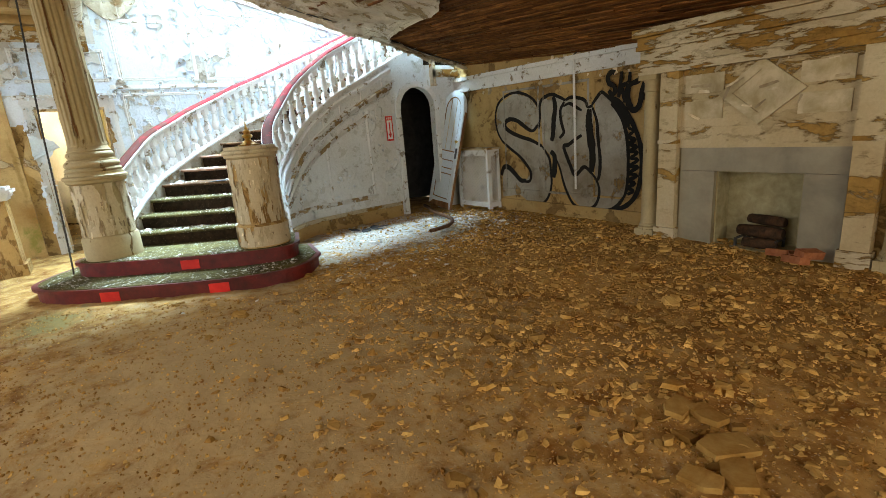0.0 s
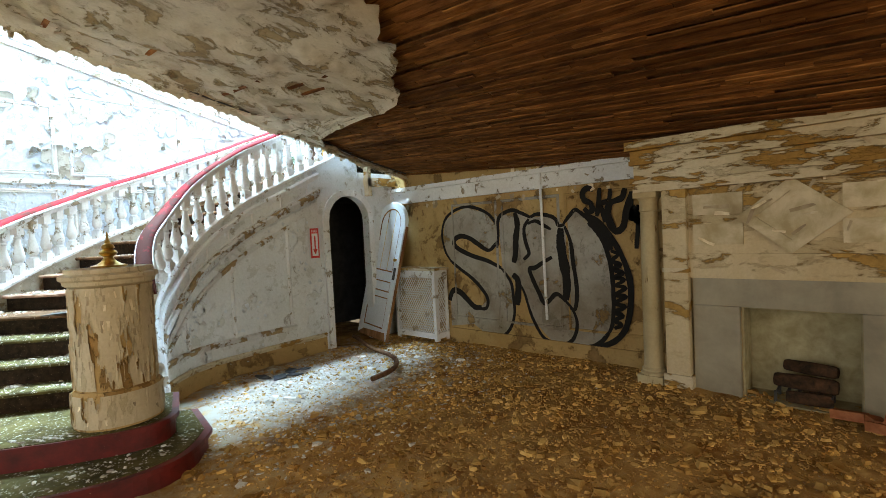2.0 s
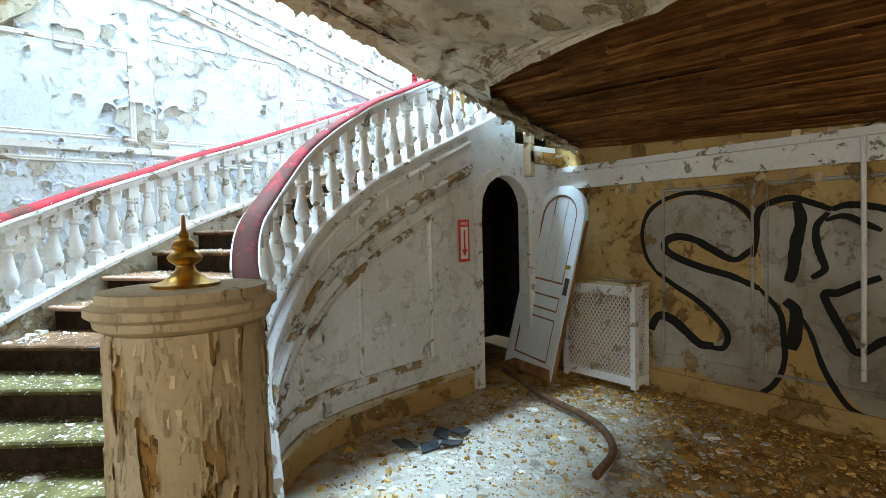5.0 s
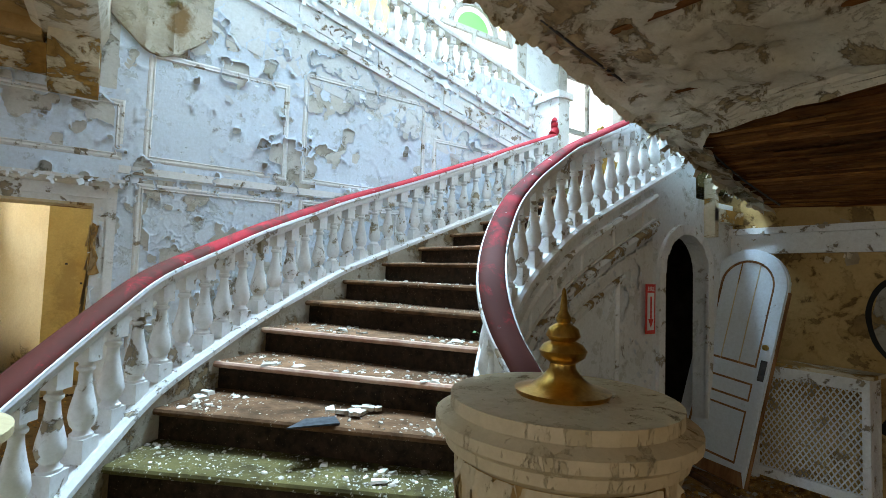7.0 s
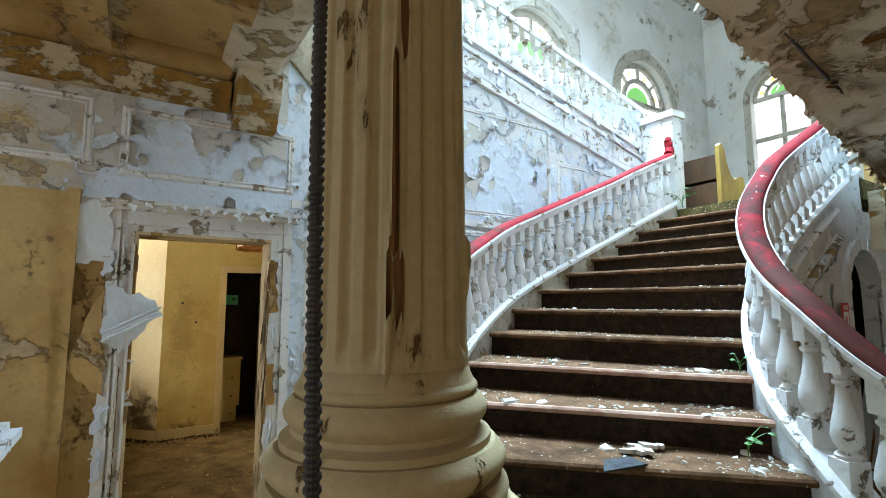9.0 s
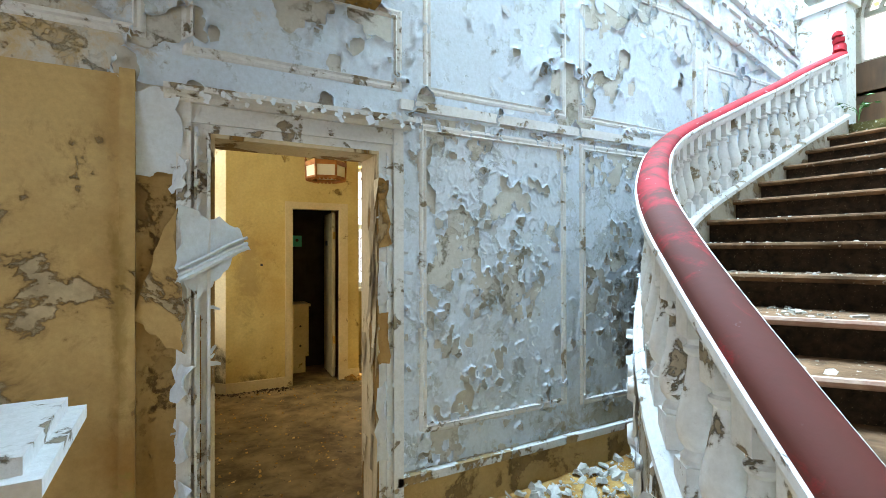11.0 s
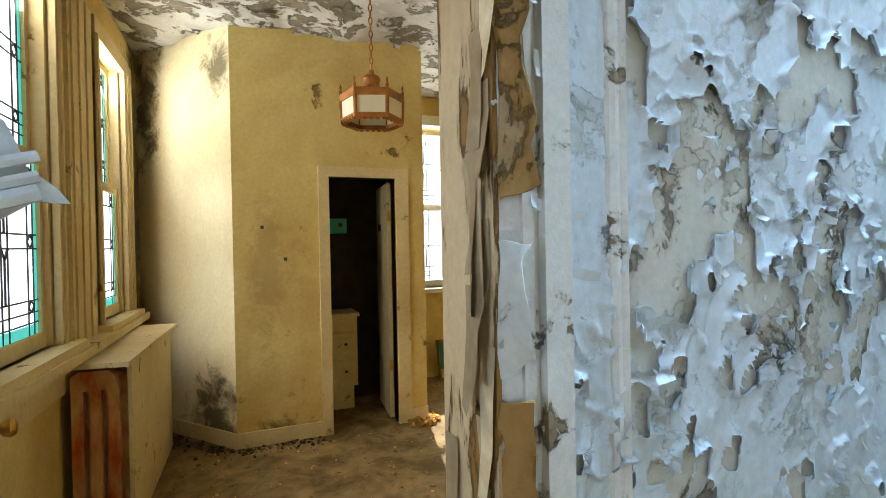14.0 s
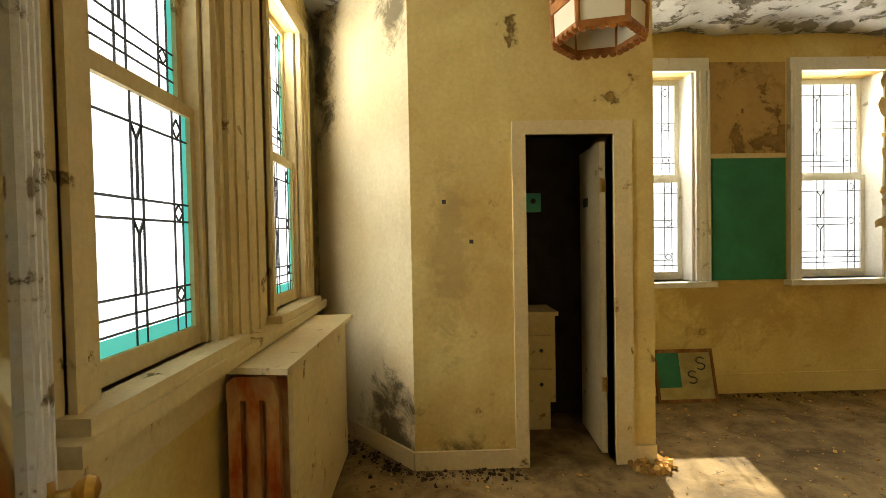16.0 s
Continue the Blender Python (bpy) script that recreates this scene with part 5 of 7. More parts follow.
for i in range(14):
    t0, t1 = math.pi * i / 14, math.pi * (i + 1) / 14
    q = [(r * math.cos(t), 1.71 + r * math.sin(t)) for r, t in ((0.235, t0), (0.235, t1), (0.215, t1), (0.215, t0))]
    s.prism(q, 0.0205, 0.026, lput)
for a, b, c, d in ((-0.235, -0.215, 1.0, 1.71), (0.215, 0.235, 1.0, 1.71), (-0.235, 0.235, 1.0, 1.02)):
    s.prism([(a, c), (b, c), (b, d), (a, d)], 0.0205, 0.026, lput)
part("panel_bead", s, M_WOOD, lean, "dirty brown bead round the panels")
part("bare_foot", Shape().prism([(-0.34, 0.0), (0.34, 0.0), (0.3, 0.12), (-0.2, 0.09)], 0.036, 0.039, lput), M_WOOD, lean, "bare brown bottom rail")
part("lock_plate", Shape().prism([(0.26, 0.9), (0.31, 0.9), (0.31, 1.08), (0.26, 1.08)], 0.035, 0.042, lput), M_IRON, lean, "black iron lock plate")
part("knob", Shape().lathe([(0.01, 0), (0.01, 0.03), (0.025, 0.04), (0.025, 0.055), (0.01, 0.06)], 10, Matrix.Translation(lput(0.285, 1.2, 0.03)) @ Matrix.Rotation(radians(-90), 4, "Y")), M_BRASS, lean, "small brass knob", smooth=True)
plank = tagged(part("loose_board", Shape().prism([(-0.09, 0), (0.09, 0), (0.09, 1.75), (-0.09, 1.8)], 0, 0.03, lambda u, w, o: Vector((5.16, 7.12, 0.05)) + e_w * u * -1 + Vector((0.16, 0.0, 0.98)) * w + Vector((0.03, 0.02, 0)) - e_n * o), M_WOOD), "bare brown board leaning behind the door", "board")

# casing of the arched doorway and broken plaster above it
s = Shape()
pf = put_y(7.2)
for i in range(14):
    t0, t1 = math.pi * i / 14, math.pi * (i + 1) / 14
    q = [(4.74 + r * math.cos(t), 1.8 + r * math.sin(t)) for r, t in ((0.44, t0), (0.44, t1), (0.35, t1), (0.35, t0))]
    s.prism(q, -0.01, 0.03 + 0.006 * (i % 2), pf)
for a in (4.3, 5.09):
    s.prism([(a, 0.0), (a + 0.09, 0.0), (a + 0.09, 1.8), (a, 1.8)], -0.01, 0.03, pf)
structure("arch_casing", s, M_TRIM, "chipped white casing round the arched doorway", "trim")
structure("doorway_lintel", box(5.05, 5.6, 7.1, 7.24, 2.3, 2.42), M_TANWHITE, "broken tan timber over the corner", "trim")
structure("corner_post", box(5.06, 5.12, 7.1, 7.2, 2.15, 2.7), M_TANWHITE, "torn tan post stub at the stair corner", "trim")

# fire sign on the stair wall
sign = thing("fire_sign", "red fire extinguisher sign with white lettering", "sign")
sx, sy = 4.12, 7.135
part("plate", box(sx - 0.065, sx + 0.065, sy, sy + 0.006, 1.3, 1.7), M_SIGN, sign)
word = bpy.data.curves.new("lettering", "FONT")
word.body, word.size, word.align_x, word.extrude = "FIRE", 0.05, "CENTER", 0.001
lettering = new("lettering", word)
word.materials.append(M_SIGNWHITE)
lettering.matrix_world = pose(sx, sy - 0.002, 1.645, 90, 0, 0)
bpy.context.view_layer.update()
text_mesh = bpy.data.meshes.new_from_object(lettering)
bpy.data.objects.remove(lettering)
text_mesh.materials.clear()
text_mesh.materials.append(M_SIGNWHITE)
lt = part("lettering", text_mesh, M_SIGNWHITE, sign, "white FIRE lettering")
lt.matrix_local = pose(sx, sy - 0.002, 1.645, 90, 0, 0)
part("panel", box(sx - 0.045, sx + 0.045, sy - 0.002, sy, 1.33, 1.63), M_SIGNWHITE, sign)
part("arrow", Shape().prism([(sx - 0.01, 1.6), (sx + 0.01, 1.6), (sx + 0.01, 1.42), (sx + 0.035, 1.42), (sx, 1.35), (sx - 0.035, 1.42), (sx - 0.01, 1.42)], 0.002, 0.004, put_y(sy)), M_SIGN, sign, "red arrow")

# mouldings on the curved stair wall
face_line = shifted(rise_line(RIGHT, 0.0), 0.122)
face_line = [p for p in face_line if p.x < 4.28]


def on_face(i0, i1, zf, name, size, mat=M_TRIM, label=""):
    line = [(p.x, p.y, zf(p)) for p in face_line[i0:i1]]
    k = size
    part(name, Shape().sweep(line, [(-0.004, -0.03 * k), (0.012 * k, -0.024 * k), (0.02 * k, 0), (0.03 * k, 0.014 * k), (0.02 * k, 0.03 * k), (-0.004, 0.03 * k)]), mat, right_bal, label, smooth=True)


nf = len(face_line)
on_face(0, nf, lambda p: p.z - 0.06, "string_moulding", 1.5)
on_face(0, nf, lambda p: p.z - 0.3, "string_moulding", 1.9, M_CHIPTRIM)
on_face(0, nf, lambda p: p.z - 0.24, "string_moulding", 0.6)
on_face(12, nf - 8, lambda p: max(p.z - 0.52, 0.42), "panel_moulding", 1.25, M_CHIPTRIM)
on_face(14, nf - 8, lambda p: 0.42, "panel_moulding", 1.25, M_CHIPTRIM)
on_face(0, nf, lambda p: 0.22, "skirting_moulding", 1.2, M_TANWHITE)
line = [(p.x, p.y, 0.1) for p in face_line]
part("skirting", Shape().sweep(line, [(-0.004, -0.12), (0.016, -0.12), (0.016, 0.11), (-0.004, 0.11)]), M_BACKING, right_bal, "tan skirting board", smooth=True)
for i in (30, 48, nf - 10):
    if i < nf:
        p, q = face_line[i], face_line[min(i + 1, nf - 1)]
        part("panel_stile", Shape().tube([(p.x, p.y, 0.42), (p.x, p.y, max(0.45, p.z - 0.52))], 0.026, 6), M_TRIM, right_bal)
for i in range(6, nf - 2, 7):
    p = face_line[i]
    part("string_stile", Shape().tube([(p.x, p.y, p.z - 0.24), (p.x, p.y, p.z - 0.07)], 0.014, 6), M_TRIM, right_bal)

# hose on the floor
hose = tagged(part("hose", Shape().tube(spline([(4.78, 7.3, 0.09), (4.7, 7.05, 0.085), (4.52, 6.57, 0.07), (4.38, 6.0, 0.07), (4.2, 5.7, 0.075), (3.95, 5.5, 0.08), (3.6, 5.4, 0.09)], 8), 0.028, 10), M_HOSE, smooth=True), "rusty brown pipe lying curved on the floor", "pipe")
# corrugated cable that hangs beside the column
hang = thing("hanging_cable", "black corrugated cable hanging beside the column", "cable")
s = Shape()
s.lathe([(0.0095 if k % 4 < 2 else 0.0072, 0.34 + k * 0.003) for k in range(1060)], 10)
for i, (a, b, c) in enumerate(s.v):
    s.v[i] = (a - 0.383 + 0.0463 * c + 0.006 * math.sin(c * 2.6), b + 5.883 + 0.172 * c + 0.005 * math.cos(c * 2.1), c)
part("corrugated_tube", s, M_IRON, hang, smooth=False)

# red tape squares on the bottom risers
tape_group = "red tape squares on the bottom steps"


def tape(outline, i, z):
    a, b = Vector(outline[i]), Vector(outline[i + 1])
    d = (b - a).normalized()
    c = (a + b) / 2 + Vector((d.y, -d.x)) * (-0.004)
    ang = math.degrees(math.atan2(d.y, d.x))
    return tagged(part("tape_square", Shape().box(-0.1, 0.1, -0.006, 0.006, -0.05, 0.05, pose(c.x, c.y, z, 0, 0, ang)), M_FLAG), "bright red tape square on the step riser", "tape", tape_group)


tape(bow(0.8, 0.58, 0.7, 0.5), 13, 0.07)
tape(bow(0.8, 0.58, 0.7, 0.5), 17, 0.07)
tape(bow(0.37, 0.36, 0.36, 0.5), 15, 0.235)

# ---- doorway in the north wall ----
NORTH = put_y(9.42)
casing = tagged(new("door_casing"), "wide white door casing with split paint", "door frame", kind="structure")
for u0, u1 in ((-0.504, -0.62), (0.36, 0.475)):
    a, b = min(u0, u1), max(u0, u1)
    part("jamb_board", wall_with_holes(a, b, 0.0, 2.17, [], -0.005, 0.025, NORTH), M_TRIM, casing)
    o = a if u0 < 0 else b
    part("jamb_moulding", wall_with_holes(o - 0.03, o + 0.03, 0.0, 2.31, [], -0.005, 0.05, NORTH), M_TRIM, casing)
    part("jamb_bead", wall_with_holes((a + b) / 2 - 0.012, (a + b) / 2 + 0.012, 0.0, 2.17, [], 0.02, 0.036, NORTH), M_TRIM, casing)
for u, w in ((-0.604, 0.016), (-0.575, 0.012), (-0.52, 0.014)):
    part("jamb_bead", wall_with_holes(u, u + w, 0.0, 2.17, [], 0.02, 0.058, NORTH), M_TRIM, casing)
part("bare_jamb_wood", wall_with_holes(-0.56, -0.545, 0.15, 1.3, [], 0.02, 0.032, NORTH), M_WOOD, casing, "bare brown wood where paint split off")
part("head_board", wall_with_holes(-0.6, 0.455, 2.17, 2.31, [], -0.005, 0.025, NORTH), M_TRIM, casing)
part("head_bead", wall_with_holes(-0.6, 0.455, 2.22, 2.245, [], 0.02, 0.04, NORTH), M_TRIM, casing)
part("cornice", Shape().prism([(0.0, 2.31), (0.06, 2.31), (0.08, 2.33), (0.12, 2.345), (0.12, 2.37), (0.0, 2.37)], -0.7, 0.55, lambda u, w, o: Vector((o, 9.42 - u, w))), M_TRIM, casing)
for a in (-0.5, 0.355):
    part("reveal", box(a - 0.006 if a > 0 else a - 0.004, a + 0.004 if a > 0 else a + 0.014, 9.39, 9.655, 0.05, 2.156), M_JAMB, casing, "door reveal with torn cream paint")
part("reveal", box(-0.504, 0.36, 9.39, 9.668, 2.156, 2.176), M_JAMB, casing, "door reveal with torn cream paint")
for u0, u1, w0, w1 in ((0.65, 1.78, 0.53, 2.35), (1.96, 3.0, 0.5, 2.37), (3.2, 4.3, 0.5, 2.37), (0.68, 1.78, 2.58, 3.45), (1.96, 3.3, 2.58, 3.62), (3.45, 4.7, 2.58, 3.25), (-0.6, 0.49, 2.57, 3.0), (-1.5, -0.8, 2.62, 3.02), (-2.6, -1.65, 2.62, 3.02)):
    structure("panel_moulding", moulding_frame(u0, u1, w0, w1, NORTH, 0.95), M_TRIM, "raised white wall panel moulding", "trim")
for z0, z1, out in ((0.0, 0.24, 0.03), (0.24, 0.29, 0.05)):
    structure("baseboard", wall_with_holes(0.47, 5.0, z0, z1, [], -0.005, out, NORTH), M_CHIPTRIM if z0 else M_BACKING, "deep skirting board with flaking paint", "trim")
structure("chair_rail", wall_with_holes(0.5, 5.0, 2.44, 2.5, [], -0.005, 0.03, NORTH), M_TRIM, "white rail between the wall panels", "trim")
structure("frieze_cornice", Shape().prism([(0, 3.1), (0.04, 3.1), (0.05, 3.16), (0.1, 3.2), (0.12, 3.3), (0.0, 3.3)], -4.0, 0.02, lambda u, w, o: Vector((o, 9.42 - u, w))), M_TANWHITE, "tan plaster cornice under the ceiling", "trim")
structure("wall_tan_panel", wall_with_holes(-4.0, -0.84, 0.0, 2.4, [], -0.005, 0.03, NORTH), M_TAN, "bare tan plaster wall beside the doorway", "wall")
structure("tan_panel_edge", wall_with_holes(-0.87, -0.81, 0.0, 2.42, [], -0.005, 0.06, NORTH), M_TAN, "tan edge trim with green algae streaks", "trim")
structure("bare_plaster_strip", wall_with_holes(-0.81, -0.65, 0.0, 1.98, [], -0.002, 0.006, NORTH), M_BACKING, "bare tan plaster beside the casing", "wall")

# torn sheet of paint and plaster that hangs across the casing
def sheet(name, corners, mat, label, curl=0.05, n=10, thick=0.004):
    """A torn sheet between four corners, uneven and curled."""
    a, b, c, d = [Vector(p) for p in corners]
    nrm = (b - a).cross(d - a).normalized()
    v = []
    for side in (0, 1):
        for j in range(n + 1):
            for i in range(n + 1):
                s_, t_ = i / n, j / n
                p = a.lerp(b, s_).lerp(d.lerp(c, s_), t_)
                p = p + nrm * (curl * (s_ ** 2) * math.sin(math.pi * t_ * 0.8) + 0.012 * noise.noise(p * 7) + thick * side)
                if i in (0, n) or j in (0, n):
                    p = p + Vector((noise.noise(p * 23), 0, noise.noise(p * 19 + Vector((5, 5, 5))))) * 0.03
                v.append(p)
    k = n + 1
    m1 = k * k
    f = [(j * k + i, j * k + i + 1, (j + 1) * k + i + 1, (j + 1) * k + i) for j in range(n) for i in range(n)]
    f += [tuple(q + m1 for q in g[::-1]) for g in f]
    for i in range(n):
        f += [(i, i + 1, i + 1 + m1, i + m1), (n * k + i, n * k + i + 1, n * k + i + 1 + m1, n * k + i + m1), (i * k, (i + 1) * k, (i + 1) * k + m1, i * k + m1), (i * k + n, (i + 1) * k + n, (i + 1) * k + n + m1, i * k + n + m1)]
    return tagged(part(name, Shape().add(v, f), mat, smooth=True), label, "paint sheet")


torn = sheet("torn_paint_sheet", ((-0.65, 9.3, 1.46), (-0.325, 9.48, 1.62), (-0.4, 9.45, 1.73), (-0.63, 9.29, 1.82)), M_DOORWHITE, "torn white paint sheet folded across the door casing", 0.03)
for k, off in enumerate((0.0, 0.022, 0.05)):
    ridge = Shape().tube(spline([(-0.64, 9.285, 1.475 + off), (-0.52, 9.335, 1.535 + off), (-0.42, 9.385, 1.59 + off), (-0.335, 9.43, 1.625 + off)], 4), 0.009 if k else 0.013, 6)
    part("moulding_ridge", ridge, M_DOORWHITE, torn, "moulding ridge across the torn sheet")
sheet("torn_paint_sheet", ((-0.61, 9.345, 1.44), (-0.56, 9.37, 1.36), (-0.42, 9.42, 1.58), (-0.62, 9.345, 1.58)), M_DOORWHITE, "torn white paint flap below the folded sheet", 0.02)
sheet("torn_paper_sheet", ((-0.82, 9.38, 1.32), (-0.62, 9.36, 1.12), (-0.62, 9.35, 1.42), (-0.66, 9.37, 1.8)), M_TAN, "tan paper sheet torn loose beside the casing", 0.02)
sheet("torn_paint_sheet", ((-0.82, 9.4, 1.95), (-0.64, 9.39, 1.96), (-0.63, 9.36, 2.34), (-0.82, 9.38, 2.34)), M_DOORWHITE, "remaining white paint sheet beside the casing", 0.01)
for k, z in enumerate((0.35, 0.62, 0.9, 1.86)):
    sheet("paint_curl", ((-0.66, 9.38, z), (-0.6, 9.3, z + 0.05), (-0.58, 9.32, z + 0.17), (-0.65, 9.39, z + 0.2)), M_DOORWHITE, "curled white paint shred on the casing", 0.03, 6)
for k, (z, h) in enumerate(((0.4, 0.45), (0.95, 0.3), (1.3, 0.25), (1.62, 0.4))):
    sheet("paint_curl", ((0.355, 9.39, z), (0.4 + 0.02 * (k % 2), 9.35, z + 0.03), (0.4, 9.36, z + h), (0.355, 9.39, z + h)), M_TAN if k % 2 else M_DOORWHITE, "long split paint strip on the casing", 0.03, 7)

# low wall end with a moulded cap west of the door
stub = thing("low_pedestal", "low cream pedestal with a stepped moulded cap", "pedestal")
part("body", box(-1.45, -0.98, 8.2, 8.58, 0.0, 1.0), M_PED, stub)
for z0, z1, o in ((1.0, 1.04, 0.03), (1.04, 1.09, 0.06), (1.09, 1.13, 0.09), (1.13, 1.17, 0.05)):
    part("cap_course", box(-1.45 - o, -0.98 + o, 8.2 - o, 8.58 + o, z0, z1), M_TRIM, stub)
part("plinth", box(-1.49, -0.94, 8.16, 8.62, 0.0, 0.16), M_PED, stub)

# ---- yellow room ----
WEST = lambda u, w, o: Vector((-0.95 + o, u, w))
BACK = put_y(13.6)


def lead_lines(u0, u1, z0, z1, put, flip, o):
    """Lead cames of one sash: borders, cross lines, small diamonds and forked motifs."""
    s = Shape()
    w, h = u1 - u0, z1 - z0

    def U(f):
        return u1 - f * w if flip else u0 + f * w

    def bar(fa, ga, fb, gb, r=0.004):
        s.tube([put(U(fa), z0 + ga * h, o), put(U(fb), z0 + gb * h, o)], r, 4)
    for f in (0.07, 0.17, 0.5, 0.6):
        bar(f, 0, f, 1)
    for g in (0.07, 0.13, 0.2, 0.5, 0.58, 0.88):
        bar(0, g, 1, g)
    for g0, g1 in ((0.13, 0.2), (0.5, 0.58), (0.88, 0.97)):
        gm = (g0 + g1) / 2
        for a, b, c, d in ((0.07, gm, 0.12, g0), (0.12, g0, 0.17, gm), (0.17, gm, 0.12, g1), (0.12, g1, 0.07, gm)):
            bar(a, b, c, d, 0.004)
    for g in (0.46, 0.84):
        bar(0.5, g + 0.04, 0.55, g - 0.02, 0.005)
        bar(0.6, g + 0.04, 0.55, g - 0.02, 0.005)
        bar(0.55, g - 0.02, 0.55, g - 0.26, 0.005)
    return s


def sash_window(name, u0, u1, z0, z1, put, label, flip=True, depth=0.05, teal=True, trim=M_YTRIM):
    th = tagged(new(name), label, "window", kind="structure")
    mid = z0 + (z1 - z0) * 0.5
    for lo, hi, o in ((z0, mid + 0.02, -depth), (mid - 0.02, z1, -depth - 0.04)):
        fr = 0.055
        sash = part("sash", wall_with_holes(u0, u1, lo, hi, [(u0 + fr, u1 - fr, lo + fr * 1.3, hi - fr * 0.8)], o - 0.02, o + 0.02, put), trim, th, "cream painted sash frame")
        g0, g1, h0, h1 = u0 + fr, u1 - fr, lo + fr * 1.3, hi - fr * 0.8
        pane = part("pane", Shape().prism([(g0, h0), (g1, h0), (g1, h1), (g0, h1)], o - 0.004, o, put), M_GLASS, sash, "obscured glass glowing in place of daylight")
        pane.visible_shadow = False
        if teal:
            t = 0.06 * (g1 - g0)
            e = (g1 - t, g1) if flip else (g0, g0 + t)
            b1 = part("teal_border", Shape().prism([(e[0], h0), (e[1], h0), (e[1], h1), (e[0], h1)], o + 0.001, o + 0.003, put), M_TEALGLASS, sash, "teal stained glass border")
            b2 = b1 if lo != z0 else part("teal_border", Shape().prism([(g0, h0), (g1 - t if flip else g1, h0), (g1 - t if flip else g1, h0 + 0.06 * (h1 - h0)), (g0, h0 + 0.06 * (h1 - h0))], o + 0.001, o + 0.003, put), M_TEALGLASS, sash, "teal stained glass border")
            b1.visible_shadow = b2.visible_shadow = False
        part("lead_cames", lead_lines(g0, g1, h0, h1, put, flip, o + 0.004), M_LEAD, sash, "dark lead lines")
    part("side_track", wall_with_holes(u0 - 0.001, u0 + 0.02, z0, z1, [], -depth - 0.06, -0.01, put), trim, th)
    part("side_track", wall_with_holes(u1 - 0.02, u1 + 0.001, z0, z1, [], -depth - 0.06, -0.01, put), trim, th)
    # casing on the room side
    c = 0.11
    for a, b in ((u0 - c, u0), (u1, u1 + c)):
        cs = part("window_casing", wall_with_holes(a, b, z0, z1, [], -0.005, 0.03, put), trim, th, "cream painted casing")
        part("casing_bead", wall_with_holes(a + 0.03, a + 0.05, z0, z1, [], 0.02, 0.042, put), trim, cs)
        part("casing_edge", wall_with_holes((a if a < u0 else b - 0.02), (a + 0.02 if a < u0 else b), z0, z1, [], 0.02, 0.05, put), trim, cs)
    part("window_head", wall_with_holes(u0 - c, u1 + c, z1, z1 + c, [], -0.005, 0.035, put), trim, th)
    part("window_sill", wall_with_holes(u0 - c - 0.03, u1 + c + 0.03, z0 - 0.045, z0, [], -depth, 0.1, put), trim, th, "cream window sill with dirt")
    if teal:
        part("apron", wall_with_holes(u0 - c, u1 + c, z0 - 0.17, z0 - 0.045, [], -0.005, 0.025, put), trim, th)
    return th


sash_window("window_4", 10.75, 11.42, 1.1, 2.85, WEST, "tall sash window with leaded glass and teal border")
sash_window("window_5", 12.14, 12.75, 1.1, 2.85, WEST, "narrow sash window with leaded glass and teal border")
sash_window("window_6", 1.43, 2.2, 1.07, 2.86, BACK, "sash window with leaded glass in the back wall", True, 0.2, False, M_WINWHITE)
sash_window("window_7", 3.12, 3.89, 1.07, 2.86, BACK, "sash window with leaded glass in the back wall", True, 0.2, False, M_WINWHITE)

# boards between the back windows
board = tagged(part("green_board", wall_with_holes(2.345, 2.985, 1.075, 2.12, [], 0.0, 0.02, BACK), M_GREEN), "plain green board fixed to the wall", "board")
structure("board_trim", wall_with_holes(2.33, 2.995, 2.12, 2.16, [], 0.0, 0.025, BACK), M_YTRIM, "cream strip over the green board", "trim")
structure("bare_brown_patch", wall_with_holes(2.335, 2.99, 2.16, 2.94, [], 0.0, 0.008, BACK), M_BACKING, "bare brown plaster patch", "wall")
board2 = tagged(part("green_board", wall_with_holes(4.03, 4.88, 1.075, 2.12, [], 0.0, 0.02, BACK), M_GREEN), "plain green board fixed to the wall", "board")

# radiator with a shelf over it
rad = thing("radiator", "rust-streaked cast iron radiator under a cream shelf", "radiator")
for i in range(14):
    yy = 11.52 + i * 0.082
    sec = Shape()
    sec.prism([(-0.9, 0.12), (-0.69, 0.12), (-0.665, 0.16), (-0.665, 0.88), (-0.69, 0.93), (-0.9, 0.93)], yy - 0.037, yy + 0.037, lambda u, w, o: Vector((u, o, w)))
    part("section", sec, M_RUST, rad, "rusty cream-painted radiator section")
END = lambda a, w, o: Vector((a, o, w))
for u in (-0.9, -0.825, -0.75):
    part("end_bar", Shape().prism([(u, 0.16), (u + 0.05, 0.16), (u + 0.05, 0.86), (u, 0.86)], 11.43, 11.47, END), M_RUST, rad, "rust-streaked bar between long slots")
part("end_cap", Shape().prism([(-0.9, 0.86), (-0.7, 0.86), (-0.715, 0.93), (-0.74, 0.955), (-0.87, 0.955), (-0.9, 0.93)], 11.425, 11.475, END), M_RUST, rad, "rounded rusty radiator top")
part("end_foot", Shape().prism([(-0.9, 0.09), (-0.7, 0.09), (-0.7, 0.16), (-0.9, 0.16)], 11.425, 11.475, END), M_RUST, rad)
part("front_panel", box(-0.665, -0.645, 11.44, 12.64, 0.1, 0.97), M_YTRIM, rad, "cream sheet front with rust stains")
part("shelf", Shape().prism([(-0.95, 11.41), (-0.64, 11.36), (-0.6, 12.66), (-0.95, 12.66)], 0.975, 1.0, lambda u, w, o: Vector((u, w, o))), M_YTRIM, rad, "cream shelf board")
for yy in (11.5, 12.5):
    part("foot", box(-0.88, -0.7, yy, yy + 0.05, 0.085, 0.13), M_RUST, rad)

